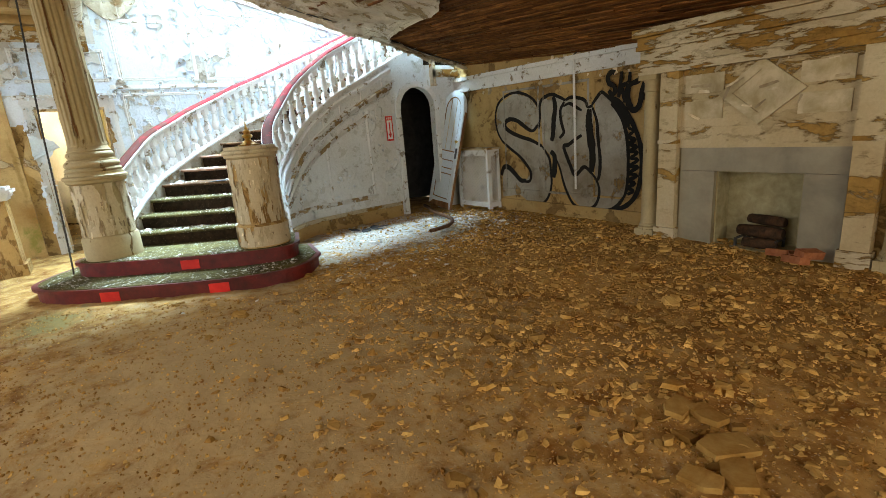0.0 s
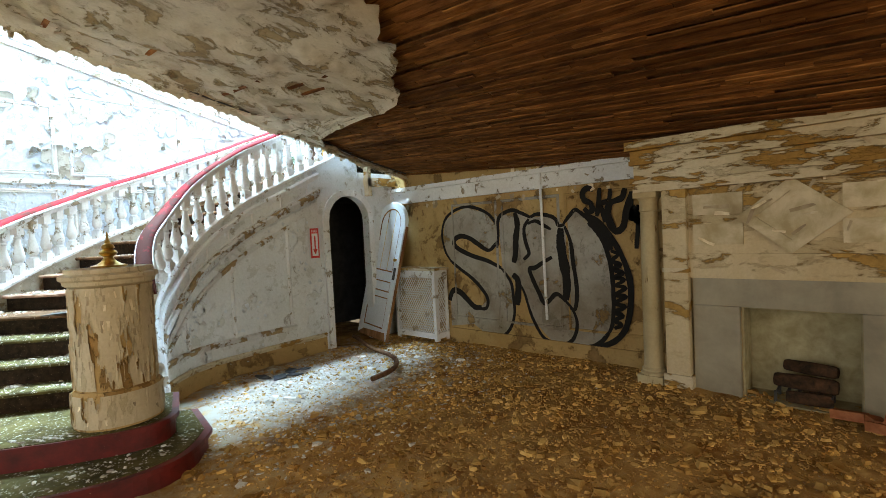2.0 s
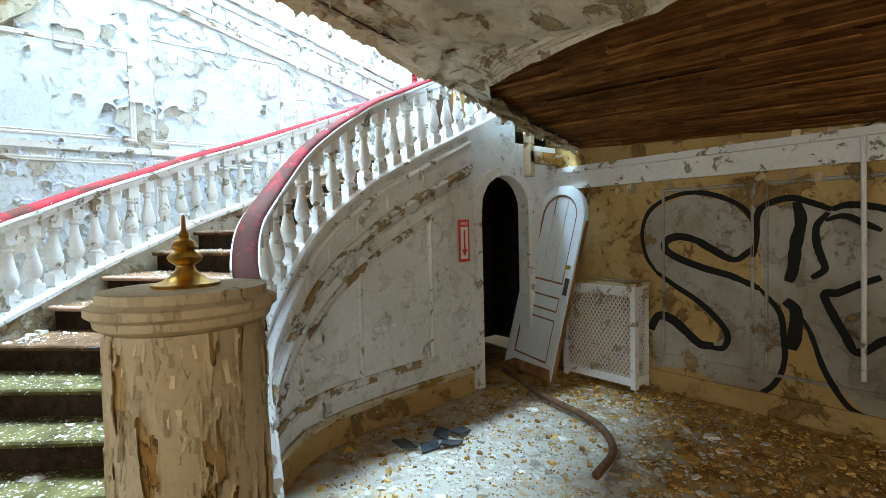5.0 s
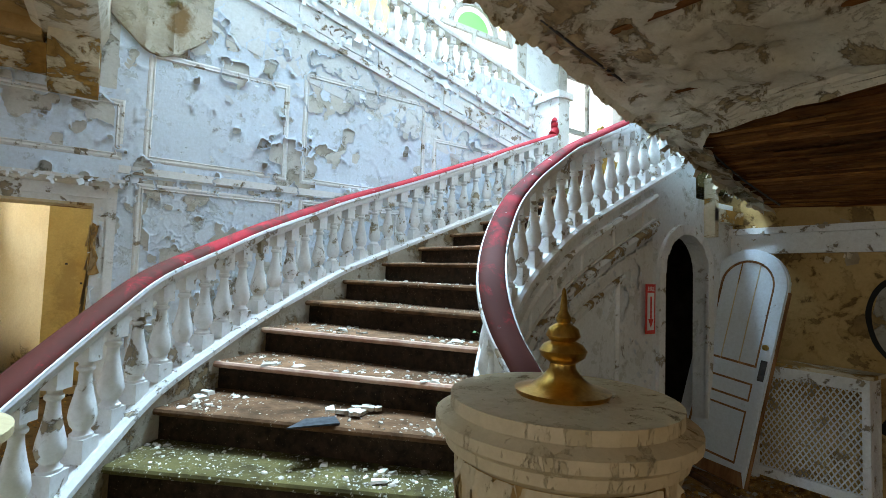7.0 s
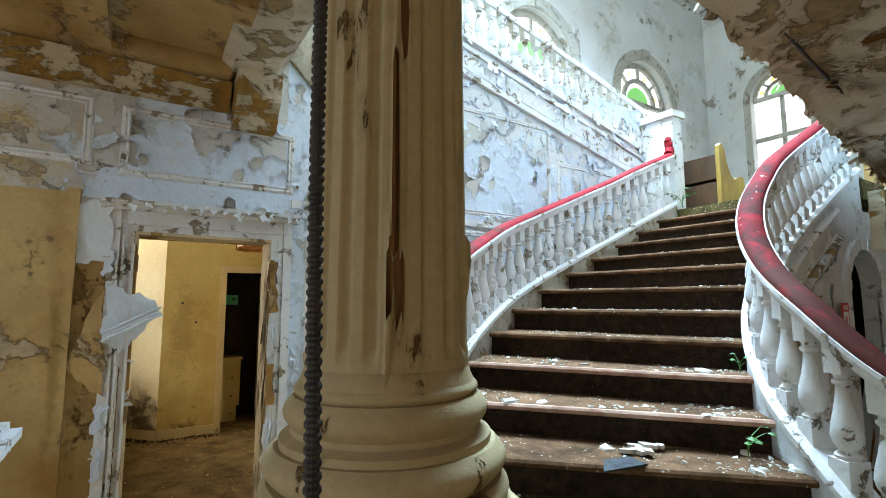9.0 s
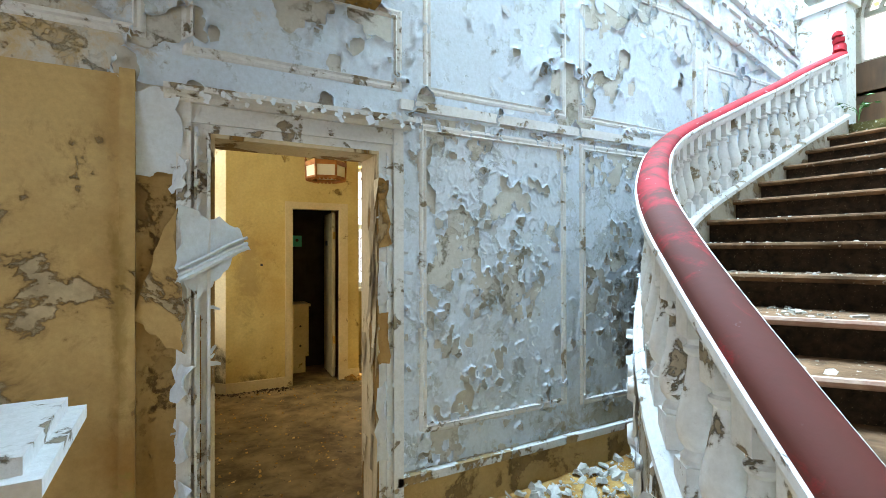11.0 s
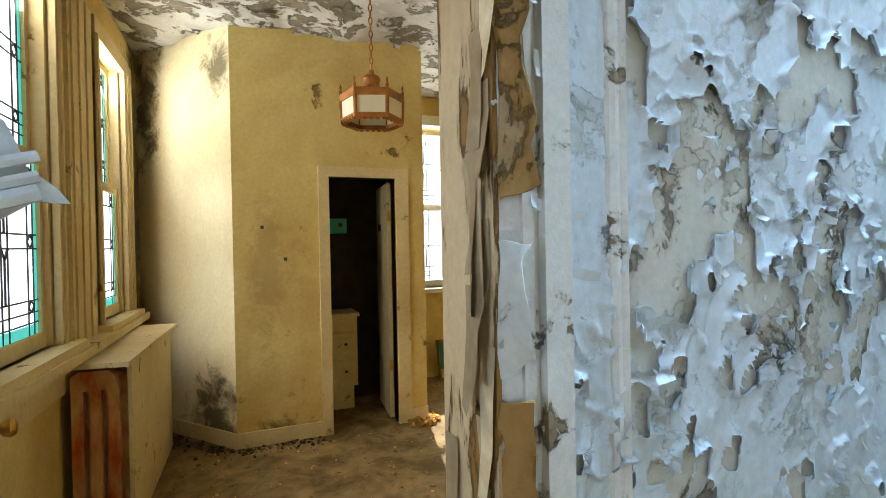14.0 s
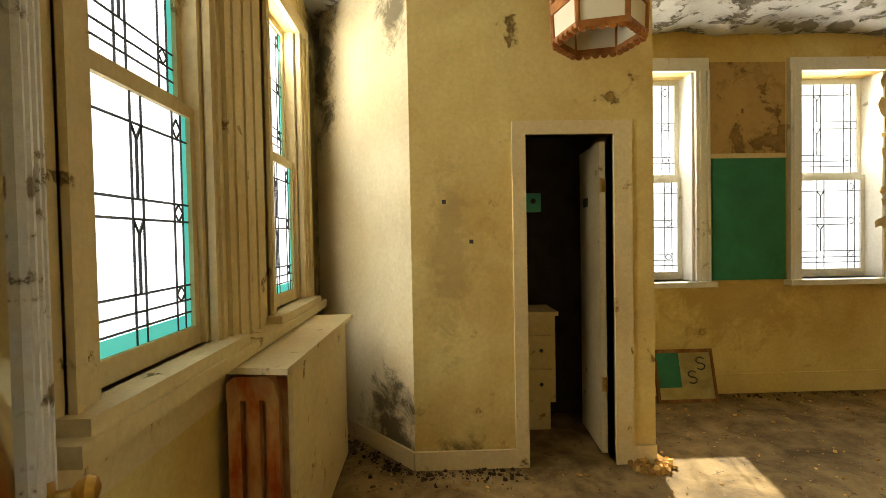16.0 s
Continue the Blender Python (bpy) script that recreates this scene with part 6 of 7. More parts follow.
# door of the room, folded back against the south-west corner, with brass knob
rdoor = thing("room_door", "white-edged room door with mirror glass and brass knobs, standing open", "door")
DOOR = pose(-0.53, 9.69, 0, 0, 0, 113.0)
for x0, x1, z0, z1 in ((0.0, 0.09, 0.12, 2.15), (0.79, 0.88, 0.12, 2.15), (0.09, 0.79, 2.03, 2.15), (0.09, 0.79, 0.12, 0.36)):
    part("stile", Shape().box(x0, x1, -0.02, 0.02, z0, z1, DOOR), M_TRIM, rdoor, "white painted door frame member")
for x in (0.8, 0.835, 0.865):
    part("stile_bead", Shape().box(x, x + 0.012, -0.027, -0.02, 0.14, 2.13, DOOR), M_TRIM, rdoor)
part("mirror_glass", Shape().box(0.085, 0.795, -0.006, 0.006, 0.35, 2.04, DOOR), M_MIRROR, rdoor, "dusty mirror glass")
KNOB = [(0.03, 0), (0.03, 0.008), (0.011, 0.014), (0.011, 0.04), (0.024, 0.05), (0.03, 0.065), (0.024, 0.08), (0.008, 0.086)]
for side in (-1, 1):
    part("knob", Shape().lathe(KNOB, 16, DOOR @ Matrix.Translation((0.835, 0.02 * side, 1.0)) @ Matrix.Rotation(radians(-90 * side), 4, "X")), M_BRASS, rdoor, "brass door knob", smooth=True)

# hanging lantern
lan = thing("lantern", "six-sided copper lantern with milk glass on a chain", "lamp")
C = Vector((0.658, 11.61, 0))
R = 0.2


def hexa(r, z):
    return [Vector((C.x + r * math.cos(radians(60 * i - 15)), C.y + r * math.sin(radians(60 * i - 15)), z)) for i in range(6)]


for z0, z1, r0, r1, nm in ((2.325, 2.35, R, R, "lower_rim"), (2.455, 2.5, R + 0.005, R + 0.005, "upper_rim")):
    s = Shape()
    a, b, c, d = hexa(r0, z0), hexa(r1, z1), hexa(r0 - 0.025, z0), hexa(r1 - 0.025, z1)
    for i in range(6):
        j = (i + 1) % 6
        s.add([a[i], a[j], b[j], b[i], c[i], c[j], d[j], d[i]], [(0, 1, 2, 3), (7, 6, 5, 4), (3, 2, 6, 7), (4, 5, 1, 0)])
    part(nm, s, M_COPPER, lan)
lo, hi = hexa(R - 0.01, 2.34), hexa(R - 0.005, 2.47)
for i in range(6):
    j = (i + 1) % 6
    part("corner_post", Shape().tube([lo[i], hi[i]], 0.012, 6), M_COPPER, lan)
    g = [lo[i].lerp(lo[j], 0.06), lo[i].lerp(lo[j], 0.94), hi[i].lerp(hi[j], 0.94), hi[i].lerp(hi[j], 0.06)]
    inn = (C + Vector((0, 0, 2.4)) - (lo[i] + lo[j]) / 2)
    inn.z = 0
    inn = inn.normalized() * 0.008
    part("glass", Shape().add(g + [p + inn for p in g], [(0, 1, 2, 3), (7, 6, 5, 4), (0, 4, 5, 1), (2, 6, 7, 3), (1, 5, 6, 2), (0, 3, 7, 4)]), M_MILK, lan, "milk glass panel")
    part("rim_finial", Shape().lathe([(0.01, 2.5), (0.012, 2.52), (0.005, 2.53), (0.008, 2.55), (0.001, 2.57)], 8, Matrix.Translation((hi[i].x, hi[i].y, 0))), M_COPPER, lan)
    for k in range(5):
        p = lo[i].lerp(lo[j], (k + 0.5) / 5)
        part("scallop", Shape().lathe([(0.018, -0.004), (0.018, 0.004)], 8, Matrix.Translation((p.x, p.y, 2.325)) @ Matrix.Rotation(radians(90), 4, "X")), M_COPPER, lan)
part("dome", Shape().lathe([(R - 0.03, 2.49), (0.1, 2.52), (0.055, 2.55), (0.05, 2.58), (0.058, 2.6), (0.05, 2.62), (0.02, 2.635), (0.015, 2.66)], 12, Matrix.Translation((C.x, C.y, 0))), M_COPPER, lan, smooth=True)
for k in range(12):
    s = Shape()
    ring = [(0.011 * math.cos(radians(a)), 0.024 * math.sin(radians(a))) for a in range(0, 360, 36)]
    pl = [Vector((C.x + (u if k % 2 else 0), C.y + (0 if k % 2 else u), 2.68 + k * 0.042 + w)) for u, w in ring]
    part("chain_link", s.tube(pl + [pl[0]], 0.004, 5), M_COPPER, lan)

# closet
ctrim = tagged(new("closet_door_frame"), "cream closet door frame", "door frame", kind="structure")
PC = put_y(12.4)
for a, b in ((0.41, 0.49), (1.02, 1.13)):
    part("casing", wall_with_holes(a, b, 0.08, 2.09, [], -0.1, 0.022, PC), M_YTRIM, ctrim)
part("casing", wall_with_holes(0.41, 1.13, 2.09, 2.17, [], -0.1, 0.024, PC), M_YTRIM, ctrim)
cdoor = thing("closet_door", "cream closet door standing open inwards", "door")
part("slab", Shape().box(-0.5, 0.0, -0.018, 0.018, 0.1, 2.07, pose(1.0, 12.52, 0, 0, 0, -94)), M_YTRIM, cdoor)
for z in (0.5, 1.75):
    part("hinge", box(0.985, 1.012, 12.49, 12.515, z, z + 0.09), M_BRASS, cdoor, "brass hinge")
part("nameplate", Shape().box(-0.38, -0.28, -0.024, -0.018, 1.68, 1.74, pose(1.0, 12.52, 0, 0, 0, -94)), M_LEAD, cdoor, "small dark plate")
cab = thing("drawer_cabinet", "cream bathroom cabinet with two drawers", "cabinet")
part("body", box(0.3, 0.79, 12.9, 13.4, 0.3, 0.92), M_YTRIM, cab)
part("top", box(0.28, 0.81, 12.88, 13.4, 0.92, 0.95), M_YTRIM, cab)
for z in (0.34, 0.58):
    dr = part("drawer", box(0.34, 0.76, 12.88, 12.9, z, z + 0.2), M_YTRIM, cab)
    part("drawer_field", box(0.39, 0.71, 12.872, 12.88, z + 0.05, z + 0.15), M_YTRIM, dr)
    part("knob", Shape().lathe([(0.006, 0), (0.014, 0.012), (0.01, 0.02)], 8, Matrix.Translation((0.68, 12.872, z + 0.1)) @ Matrix.Rotation(radians(90), 4, "X")), M_LEAD, dr)
part("plinth", box(0.34, 0.76, 12.94, 13.38, 0.09, 0.3), M_YTRIM, cab)
holder = thing("paper_towel_holder", "teal wall-mounted paper towel box", "dispenser")
part("case", box(0.56, 0.76, 13.15, 13.24, 1.67, 1.81), M_TEAL, holder)
part("button", Shape().lathe([(0.02, 0), (0.02, 0.005)], 12, Matrix.Translation((0.7, 13.148, 1.75)) @ Matrix.Rotation(radians(90), 4, "X")), M_IRON, holder, "round black disc in place of an opening")
# the closet's shade is put into this wall's colour
structure("closet_back", box(-0.2, 1.2, 13.24, 13.3, 0.05, 3.3), M_SHADE, "closet back wall, coloured dark for shade", "wall")

# sign that leans against the back wall
board3 = thing("leaning_sign", "old framed sign in cream and green leaning on the wall", "sign")
bp = pose(2.02, 13.4, 0.09, -14, 0, 0)
part("panel", Shape().box(-0.24, 0.24, -0.01, 0.01, 0.0, 0.42, bp), M_BOARDCREAM, board3)
part("green_field", Shape().box(-0.235, -0.04, -0.016, -0.01, 0.12, 0.4, bp), M_GREEN, board3, "green painted field")
for a in ((-0.25, 0.25, 0.4, 0.43), (-0.25, 0.25, -0.0, 0.025), (-0.25, -0.23, 0.0, 0.43), (0.23, 0.25, 0.0, 0.43)):
    part("frame_strip", Shape().box(a[0], a[1], -0.02, 0.012, a[2], a[3], bp), M_WOOD, board3)
for cx, cz, r in ((0.06, 0.2, 0.05), (0.14, 0.31, 0.05)):
    pts = [bp @ Vector((cx + r * 0.7 * math.cos(radians(a)), -0.014, cz + r * 0.5 + r * 0.5 * math.sin(radians(a)))) for a in range(30, 271, 30)]
    pts += [bp @ Vector((cx + r * 0.7 * math.cos(radians(a)), -0.014, cz - r * 0.5 + r * 0.5 * math.sin(radians(a)))) for a in range(60, -151, -30)]
    part("letter", Shape().tube(pts, 0.006, 5), M_IRON, board3, "black letter S")

# skirting of the room and two black blocks in place of screw holes
for a, b in ((-0.2, 0.41), (1.13, 1.27)):
    structure("baseboard", wall_with_holes(a, b, 0.08, 0.2, [], -0.005, 0.02, PC), M_YTRIM, "cream skirting board", "trim")
structure("baseboard_back", wall_with_holes(1.27, 4.92, 0.08, 0.26, [], -0.005, 0.02, BACK), M_YELLOW, "yellow skirting board", "trim")
skirt = Shape().add([(-0.2, 12.4, 0.08), (-0.95, 13.3, 0.08), (-0.965, 13.287, 0.08), (-0.208, 12.38, 0.08), (-0.2, 12.4, 0.2), (-0.95, 13.3, 0.2), (-0.965, 13.287, 0.2), (-0.208, 12.38, 0.2)], [(0, 1, 2, 3), (7, 6, 5, 4), (0, 4, 5, 1), (1, 5, 6, 2), (2, 6, 7, 3), (3, 7, 4, 0)])
structure("baseboard", skirt, M_YTRIM, "cream skirting board", "trim")
for z in (0.5, 1.92):
    part("hinge", box(-0.487, -0.481, 9.5, 9.6, z, z + 0.11), M_HOSE, casing, "rusty brown hinge leaf")
# raised black blocks; the dark of a hole is only their colour
for x, z in ((0.0, 1.7), (0.16, 1.46)):
    tagged(part("hole_block", box(x - 0.012, x + 0.012, 12.392, 12.4, z - 0.012, z + 0.012), M_IRON), "small square black block in place of a wall hole", "hole", "square holes in the closet wall")

# cream boards between and beside the windows, with beads
for y0, y1 in ((10.2, 10.64), (11.53, 12.01), (12.86, 13.02)):
    pier = tagged(part("window_pier", wall_with_holes(y0, y1, 1.06, 2.96, [], -0.005, 0.022, WEST), M_YTRIM), "cream boarded pier with flaking paint", "trim", kind="structure")
    for k in range(1, int((y1 - y0) / 0.12)):
        part("bead", wall_with_holes(y0 + 0.12 * k - 0.008, y0 + 0.12 * k + 0.008, 1.06, 2.96, [], 0.018, 0.032, WEST), M_YTRIM, pier)
structure("sill_board", wall_with_holes(10.56, 13.0, 1.01, 1.06, [], -0.005, 0.115, WEST), M_YTRIM, "continuous cream sill board", "trim")
structure("sill_apron", wall_with_holes(10.2, 13.0, 0.86, 1.01, [], -0.005, 0.03, WEST), M_YTRIM, "cream apron board under the sill", "trim")

# ---- loose paint ----
M_FLAKE = grainy("curled_white_paint", (0.62, 0.66, 0.69), (0.77, 0.82, 0.86), 12, 0.6, 0.001)
M_DUSTCHIP = grainy("dusty_pale_chips", (0.42, 0.39, 0.32), (0.7, 0.68, 0.62), 9, 0.9, 0.003)
M_FLAKECREAM = grainy("curled_cream_paint", (0.54, 0.44, 0.28), (0.74, 0.66, 0.5), 12, 0.7, 0.001, island=True)


def flakes(name, count, place, mat, parent, label, size=(0.02, 0.08), lift=0.6, seed=1, longways=1.0, wild=0.9):
    """Curled flakes; place(rng) gives a point, the outward normal and the way the flake peels, or None."""
    r = random.Random(seed)
    v, f = [], []
    while len(v) < count * 8:
        got = place(r)
        if got is None:
            continue
        p, nrm, down = got
        ang = r.gauss(0, wild)
        side = nrm.cross(down).normalized()
        d = (down * math.cos(ang) + side * math.sin(ang)).normalized()
        s = nrm.cross(d).normalized()
        w = r.uniform(*size) * (1.6 if r.random() < 0.08 else 1)
        ln = w * r.uniform(0.7, 1.5) * longways
        up_ = lift * r.uniform(0.25, 1.1)
        b = len(v)
        for k in range(4):
            t = k / 3
            half = w * 0.5 * (1 - 0.5 * t * r.uniform(0, 1)) * r.uniform(0.75, 1.15)
            c = p + d * (ln * t * (1 - 0.35 * up_ * t)) + nrm * (0.002 + ln * up_ * t * t) + s * r.uniform(-0.1, 0.1) * w
            v.append(c - s * half)
            v.append(c + s * half + nrm * ln * r.uniform(-0.05, 0.1) * t)
        f += [(b + 2 * k, b + 2 * k + 1, b + 2 * k + 3, b + 2 * k + 2) for k in range(3)]
    ob = part(name, Shape().add(v, f), mat, parent, label, smooth=True)
    ob["kind"] = "stuff"
    return ob


DOWN = Vector((0, 0, -1))


def paint_coat(name, u0, u1, w0, w1, step, put, mat, parent, label, bare=0.0, scale=(1.6, 1.6), blocks=0.35, block=(7.0, 7.0), curl=0.03, seed=0, keep=None, rise=0.003):
    """A film of old paint, torn away in patches, whose edges curl off the wall; put(u, w, out)."""
    nu, nw = int((u1 - u0) / step) + 1, int((w1 - w0) / step) + 1
    du, dw = (u1 - u0) / (nu - 1), (w1 - w0) / (nw - 1)
    val = np.zeros((nu, nw))
    lift = np.zeros((nu, nw))
    for i in range(nu):
        u = u0 + i * du
        for j in range(nw):
            w = w0 + j * dw
            q = Vector((u * scale[0], seed * 3.7, w * scale[1]))
            n = noise.noise(q) + 0.5 * noise.noise(q * 2.6) + 0.22 * noise.noise(q * 6.1)
            c = noise.voronoi(Vector((u * block[0], seed * 1.3, w * block[1])))[1][0]
            n += blocks * noise.noise(c * 5.3)
            if keep:
                n += keep(u, w)
            val[i, j] = n - bare
            lift[i, j] = max(0.0, 0.55 + noise.noise(c * 3.1) + 0.5 * noise.noise(q * 1.7 + Vector((9, 0, 4))))
    gu, gw = np.gradient(val, du, dw)
    g2 = gu * gu + gw * gw + 1e-6
    inside = val > 0
    near = np.clip(val / np.sqrt(g2), 0, 1)
    index = -np.ones((nu, nw), int)
    cell = inside[:-1, :-1] | inside[1:, :-1] | inside[:-1, 1:] | inside[1:, 1:]
    v, f = [], []

    def vert(i, j):
        if index[i, j] < 0:
            u, w = u0 + i * du, w0 + j * dw
            if val[i, j] < 0:
                k = -val[i, j] / g2[i, j]
                u += max(-du, min(du, gu[i, j] * k))
                w += max(-dw, min(dw, gw[i, j] * k))
            # edges that face upwards or sideways roll forward more than the lower ones
            out = rise + curl * lift[i, j] * math.exp(-near[i, j] / 0.012)
            index[i, j] = len(v)
            v.append(put(u, w, out))
        return int(index[i, j])
    for i, j in np.argwhere(cell):
        f.append((vert(i, j), vert(i + 1, j), vert(i + 1, j + 1), vert(i, j + 1)))
    me = bpy.data.meshes.new(name)
    me.from_pydata([tuple(p) for p in v], [], f)
    me.materials.append(mat)
    me.polygons.foreach_set("use_smooth", [True] * len(f))
    ob = part(name, me, mat, parent, label)
    ob["kind"] = "stuff"
    return ob


def clump(x, z, k=1.6, cut=0.0):
    return noise.noise(Vector((x * k, 3.3, z * k))) + 0.5 * noise.noise(Vector((x * k * 2.7, 1.3, z * k * 2.7))) > cut


def north_place(x0, x1, z0, z1, cut=0.0, out=0.0):
    def place(r):
        x, z = r.uniform(x0, x1), r.uniform(z0, z1)
        if not clump(x, z, 1.6, cut) or (-0.62 < x < 0.5 and z < 2.35):
            return None
        return Vector((x, 9.42 - out, z)), Vector((0, -1, 0)), DOWN
    return place


flakes("paint_flakes", 420, north_place(0.5, 3.2, 0.3, 2.45, -0.02), M_FLAKE, wall_north, "small curled white paint flakes", (0.006, 0.03), 0.5, 3)
flakes("paint_flakes", 160, north_place(0.5, 5.0, 2.4, 4.2, 0.05), M_FLAKE, wall_north, "small curled white paint flakes", (0.015, 0.06), 0.4, 4)
# the blue-white coat on the stair-hall wall, most of it gone from the panel fields
paint_coat("paint_coat", 0.48, 3.2, 0.3, 2.42, 0.0078, NORTH, M_COAT, wall_north, "torn film of blue-white paint", -0.22, (3.4, 2.6), 1.25, (19.0, 15.0), 0.022, 1, lambda u, w: 0.5 if u < 0.62 or 1.8 < u < 1.95 else 0.0)
paint_coat("paint_coat", 0.45, 5.0, 2.42, 4.2, 0.016, NORTH, M_COAT, wall_north, "torn film of blue-white paint", -0.3, (2.4, 2.2), 1.2, (9.0, 7.0), 0.036, 2)
paint_coat("paint_coat", -1.9, 0.45, 2.38, 3.1, 0.016, NORTH, M_COAT, wall_north, "torn film of blue-white paint", 0.05, (2.0, 2.2), 0.6, (9.0, 7.0), 0.035, 3, lambda u, w: 0.35 * (u + 0.6))


def on_curve(line, out_sign):
    """u runs along the line (one unit a step), w up from the floor."""
    def put(u, w, out):
        i = max(0, min(len(line) - 2, int(u)))
        p, q = line[i], line[i + 1]
        n_ = Vector((q.y - p.y, p.x - q.x, 0)).normalized() * out_sign
        c = p.lerp(q, u - i) + n_ * out
        return Vector((c.x, c.y, w))
    return put


flakes("string_paint_flakes", 170, lambda r: (lambda x: (Vector((x, 9.36, FEET(x) - r.uniform(0.0, 0.45))), Vector((0, -1, 0)), DOWN))(r.uniform(0.8, 5.1)), M_FLAKE, upper, "curled white paint flakes", (0.015, 0.06), 0.25, 7)


def casing_place(r):
    u = r.choice((r.uniform(-0.64, -0.5), r.uniform(0.355, 0.5)))
    return Vector((u, 9.385, r.uniform(0.1, 2.3))), Vector((0, -1, 0)), Vector((r.choice((-1, 1)) * 0.6, 0, -0.8)).normalized()


flakes("paint_flakes", 80, casing_place, M_FLAKE, casing, "split paint slivers", (0.008, 0.025), 0.4, 8, 2.4)
flakes("paint_strips", 16, lambda r: (Vector((0.348, r.uniform(9.4, 9.61), r.uniform(0.3, 2.1))), Vector((-1, 0, 0)), DOWN), M_FLAKECREAM, casing, "long torn paint strips on the door reveal", (0.04, 0.09), 0.07, 51, 3.2, 0.08)
flakes("paint_flakes", 50, lambda r: (Vector((r.uniform(-0.68, 0.53), 9.3, r.uniform(2.32, 2.37))), Vector((0, -1, 0)), DOWN), M_FLAKE, casing, "split paint slivers", (0.01, 0.03), 0.4, 9, 1.3)


def curved_place(r):
    p = face_line[r.randrange(2, len(face_line) - 2)]
    z = r.uniform(0.15, p.z + 0.05)
    q = face_line[min(face_line.index(p) + 1, len(face_line) - 1)]
    d = (q - p)
    n_ = Vector((d.y, -d.x, 0)).normalized()
    if not clump(p.x + p.y, z, 2.0, 0.1) and abs(z - (p.z - 0.3)) > 0.05:
        return None
    return Vector((p.x, p.y, z)) + n_ * 0.003 + d * r.random(), n_, DOWN


flakes("paint_flakes", 150, curved_place, M_FLAKE, right_bal, "curled white paint flakes", (0.012, 0.045), 0.6, 10)


def step_line(line, n):
    """The same line in n even steps."""
    out = []
    for k in range(n + 1):
        f = k / n * (len(line) - 1)
        i = min(int(f), len(line) - 2)
        out.append(line[i].lerp(line[i + 1], f - i))
    return out


def curved_coat(line, n, name_label, sign_, bare, curl, seed, mat, parent, low, sub):
    fine_line = step_line(line, n)
    length = sum((b - a).length for a, b in zip(fine_line, fine_line[1:]))
    k = n / length
    top = max(p.z for p in fine_line)
    put = on_curve(fine_line, sign_)

    def keep(u, w):
        i = max(0, min(n, int(u * k)))
        return -9.0 if w > fine_line[i].z - sub else 0.0
    paint_coat("paint_coat", 0.02, length - 0.02, low, top, 0.016, lambda u, w, out: put(u * k, w, out), mat, parent, name_label, bare, (2.4, 2.0), 0.6, (8.0, 6.0), curl, seed, keep)


curved_coat(face_line, 90, "torn film of white paint on the stair wall", 1, -0.42, 0.03, 11, M_WARMCOAT, right_bal, 0.26, 0.34)


def on_drum(cx, cy, rad):
    return lambda u, w, out: Vector((cx + (rad + out) * math.cos(u), cy + (rad + out) * math.sin(u), w))


paint_coat("paint_coat", 0.0, 2 * math.pi, 0.6, 1.31, 0.014, on_drum(*NEWEL, 0.25), M_CREAMCOAT, newel, "cream paint film torn off in long strips", -0.34, (3.4, 2.2), 0.6, (9.0, 5.0), 0.014, 5)
paint_coat("paint_coat", 0.0, 2 * math.pi, 0.345, 0.57, 0.014, on_drum(*NEWEL, 0.28), M_CREAMCOAT, newel, "cream paint film torn off in long strips", -0.4, (3.4, 2.2), 0.6, (9.0, 5.0), 0.012, 6)
paint_coat("paint_coat", 0.0, 2 * math.pi, 0.6, 1.17, 0.016, on_drum(*COLUMN, 0.255), M_CREAMCOAT, column, "cream paint film torn off in long strips", -0.3, (3.4, 2.2), 0.6, (9.0, 5.0), 0.014, 7)

outer_line = shifted(rise_line(LEFT, 0.0), -0.122)


def outer_place(r):
    i = r.randrange(2, len(outer_line) - 3)
    p, q = outer_line[i], outer_line[i + 1]
    d = q - p
    n_ = Vector((-d.y, d.x, 0)).normalized()
    return Vector((p.x, p.y, r.uniform(0.1, p.z + 0.1))) + n_ * 0.004 + d * r.random(), n_, DOWN


curved_coat(shifted(rise_line(LEFT, 0.0), -0.12), 90, "torn film of white paint on the outer stair wall", -1, 0.14, 0.05, 12, M_WARMCOAT, left_bal, 0.05, -0.02)
flakes("paint_flakes", 500, outer_place, M_FLAKE, left_bal, "curled white paint flakes", (0.012, 0.055), 0.35, 11)


def drum_place(cx, cy, rad, z0, z1, lean=0.0):
    def place(r):
        a = r.uniform(0, 2 * math.pi)
        n_ = Vector((math.cos(a), math.sin(a), 0))
        return Vector((cx, cy, r.uniform(z0, z1))) + n_ * (rad + 0.002), n_, DOWN
    return place


flakes("paint_strips", 130, drum_place(*NEWEL, 0.25, 0.66, 1.3), M_FLAKECREAM, newel, "curled cream paint strips", (0.006, 0.022), 0.16, 12, 3.2, 0.12)
flakes("paint_strips", 60, drum_place(*NEWEL, 0.28, 0.4, 0.58), M_FLAKECREAM, newel, "curled cream paint strips", (0.008, 0.025), 0.2, 13, 2.0, 0.12)
def on_shaft(u, w, out):
    r = float(np.interp(w, (1.6, 2.4, 3.3, 3.9), (0.177, 0.17, 0.16, 0.155))) - (0.0138 * max(0.0, math.cos(u * 20)) ** 0.5 if w > 1.604 else -0.002) + out
    return Vector((COLUMN[0] + r * math.cos(u), COLUMN[1] + r * math.sin(u), w))


paint_coat("paint_coat", 0.0, 2 * math.pi, 1.574, 3.4, 0.024, on_shaft, M_COL, column, "cream paint film split along the flutes", -0.5, (2.6, 0.5), 0.5, (6.0, 1.6), 0.02, 15, None, 0.005)
flakes("paint_strips", 130, drum_place(*COLUMN, 0.255, 0.6, 1.17), M_FLAKECREAM, column, "curled cream paint strips", (0.006, 0.025), 0.18, 14, 3.0, 0.12)


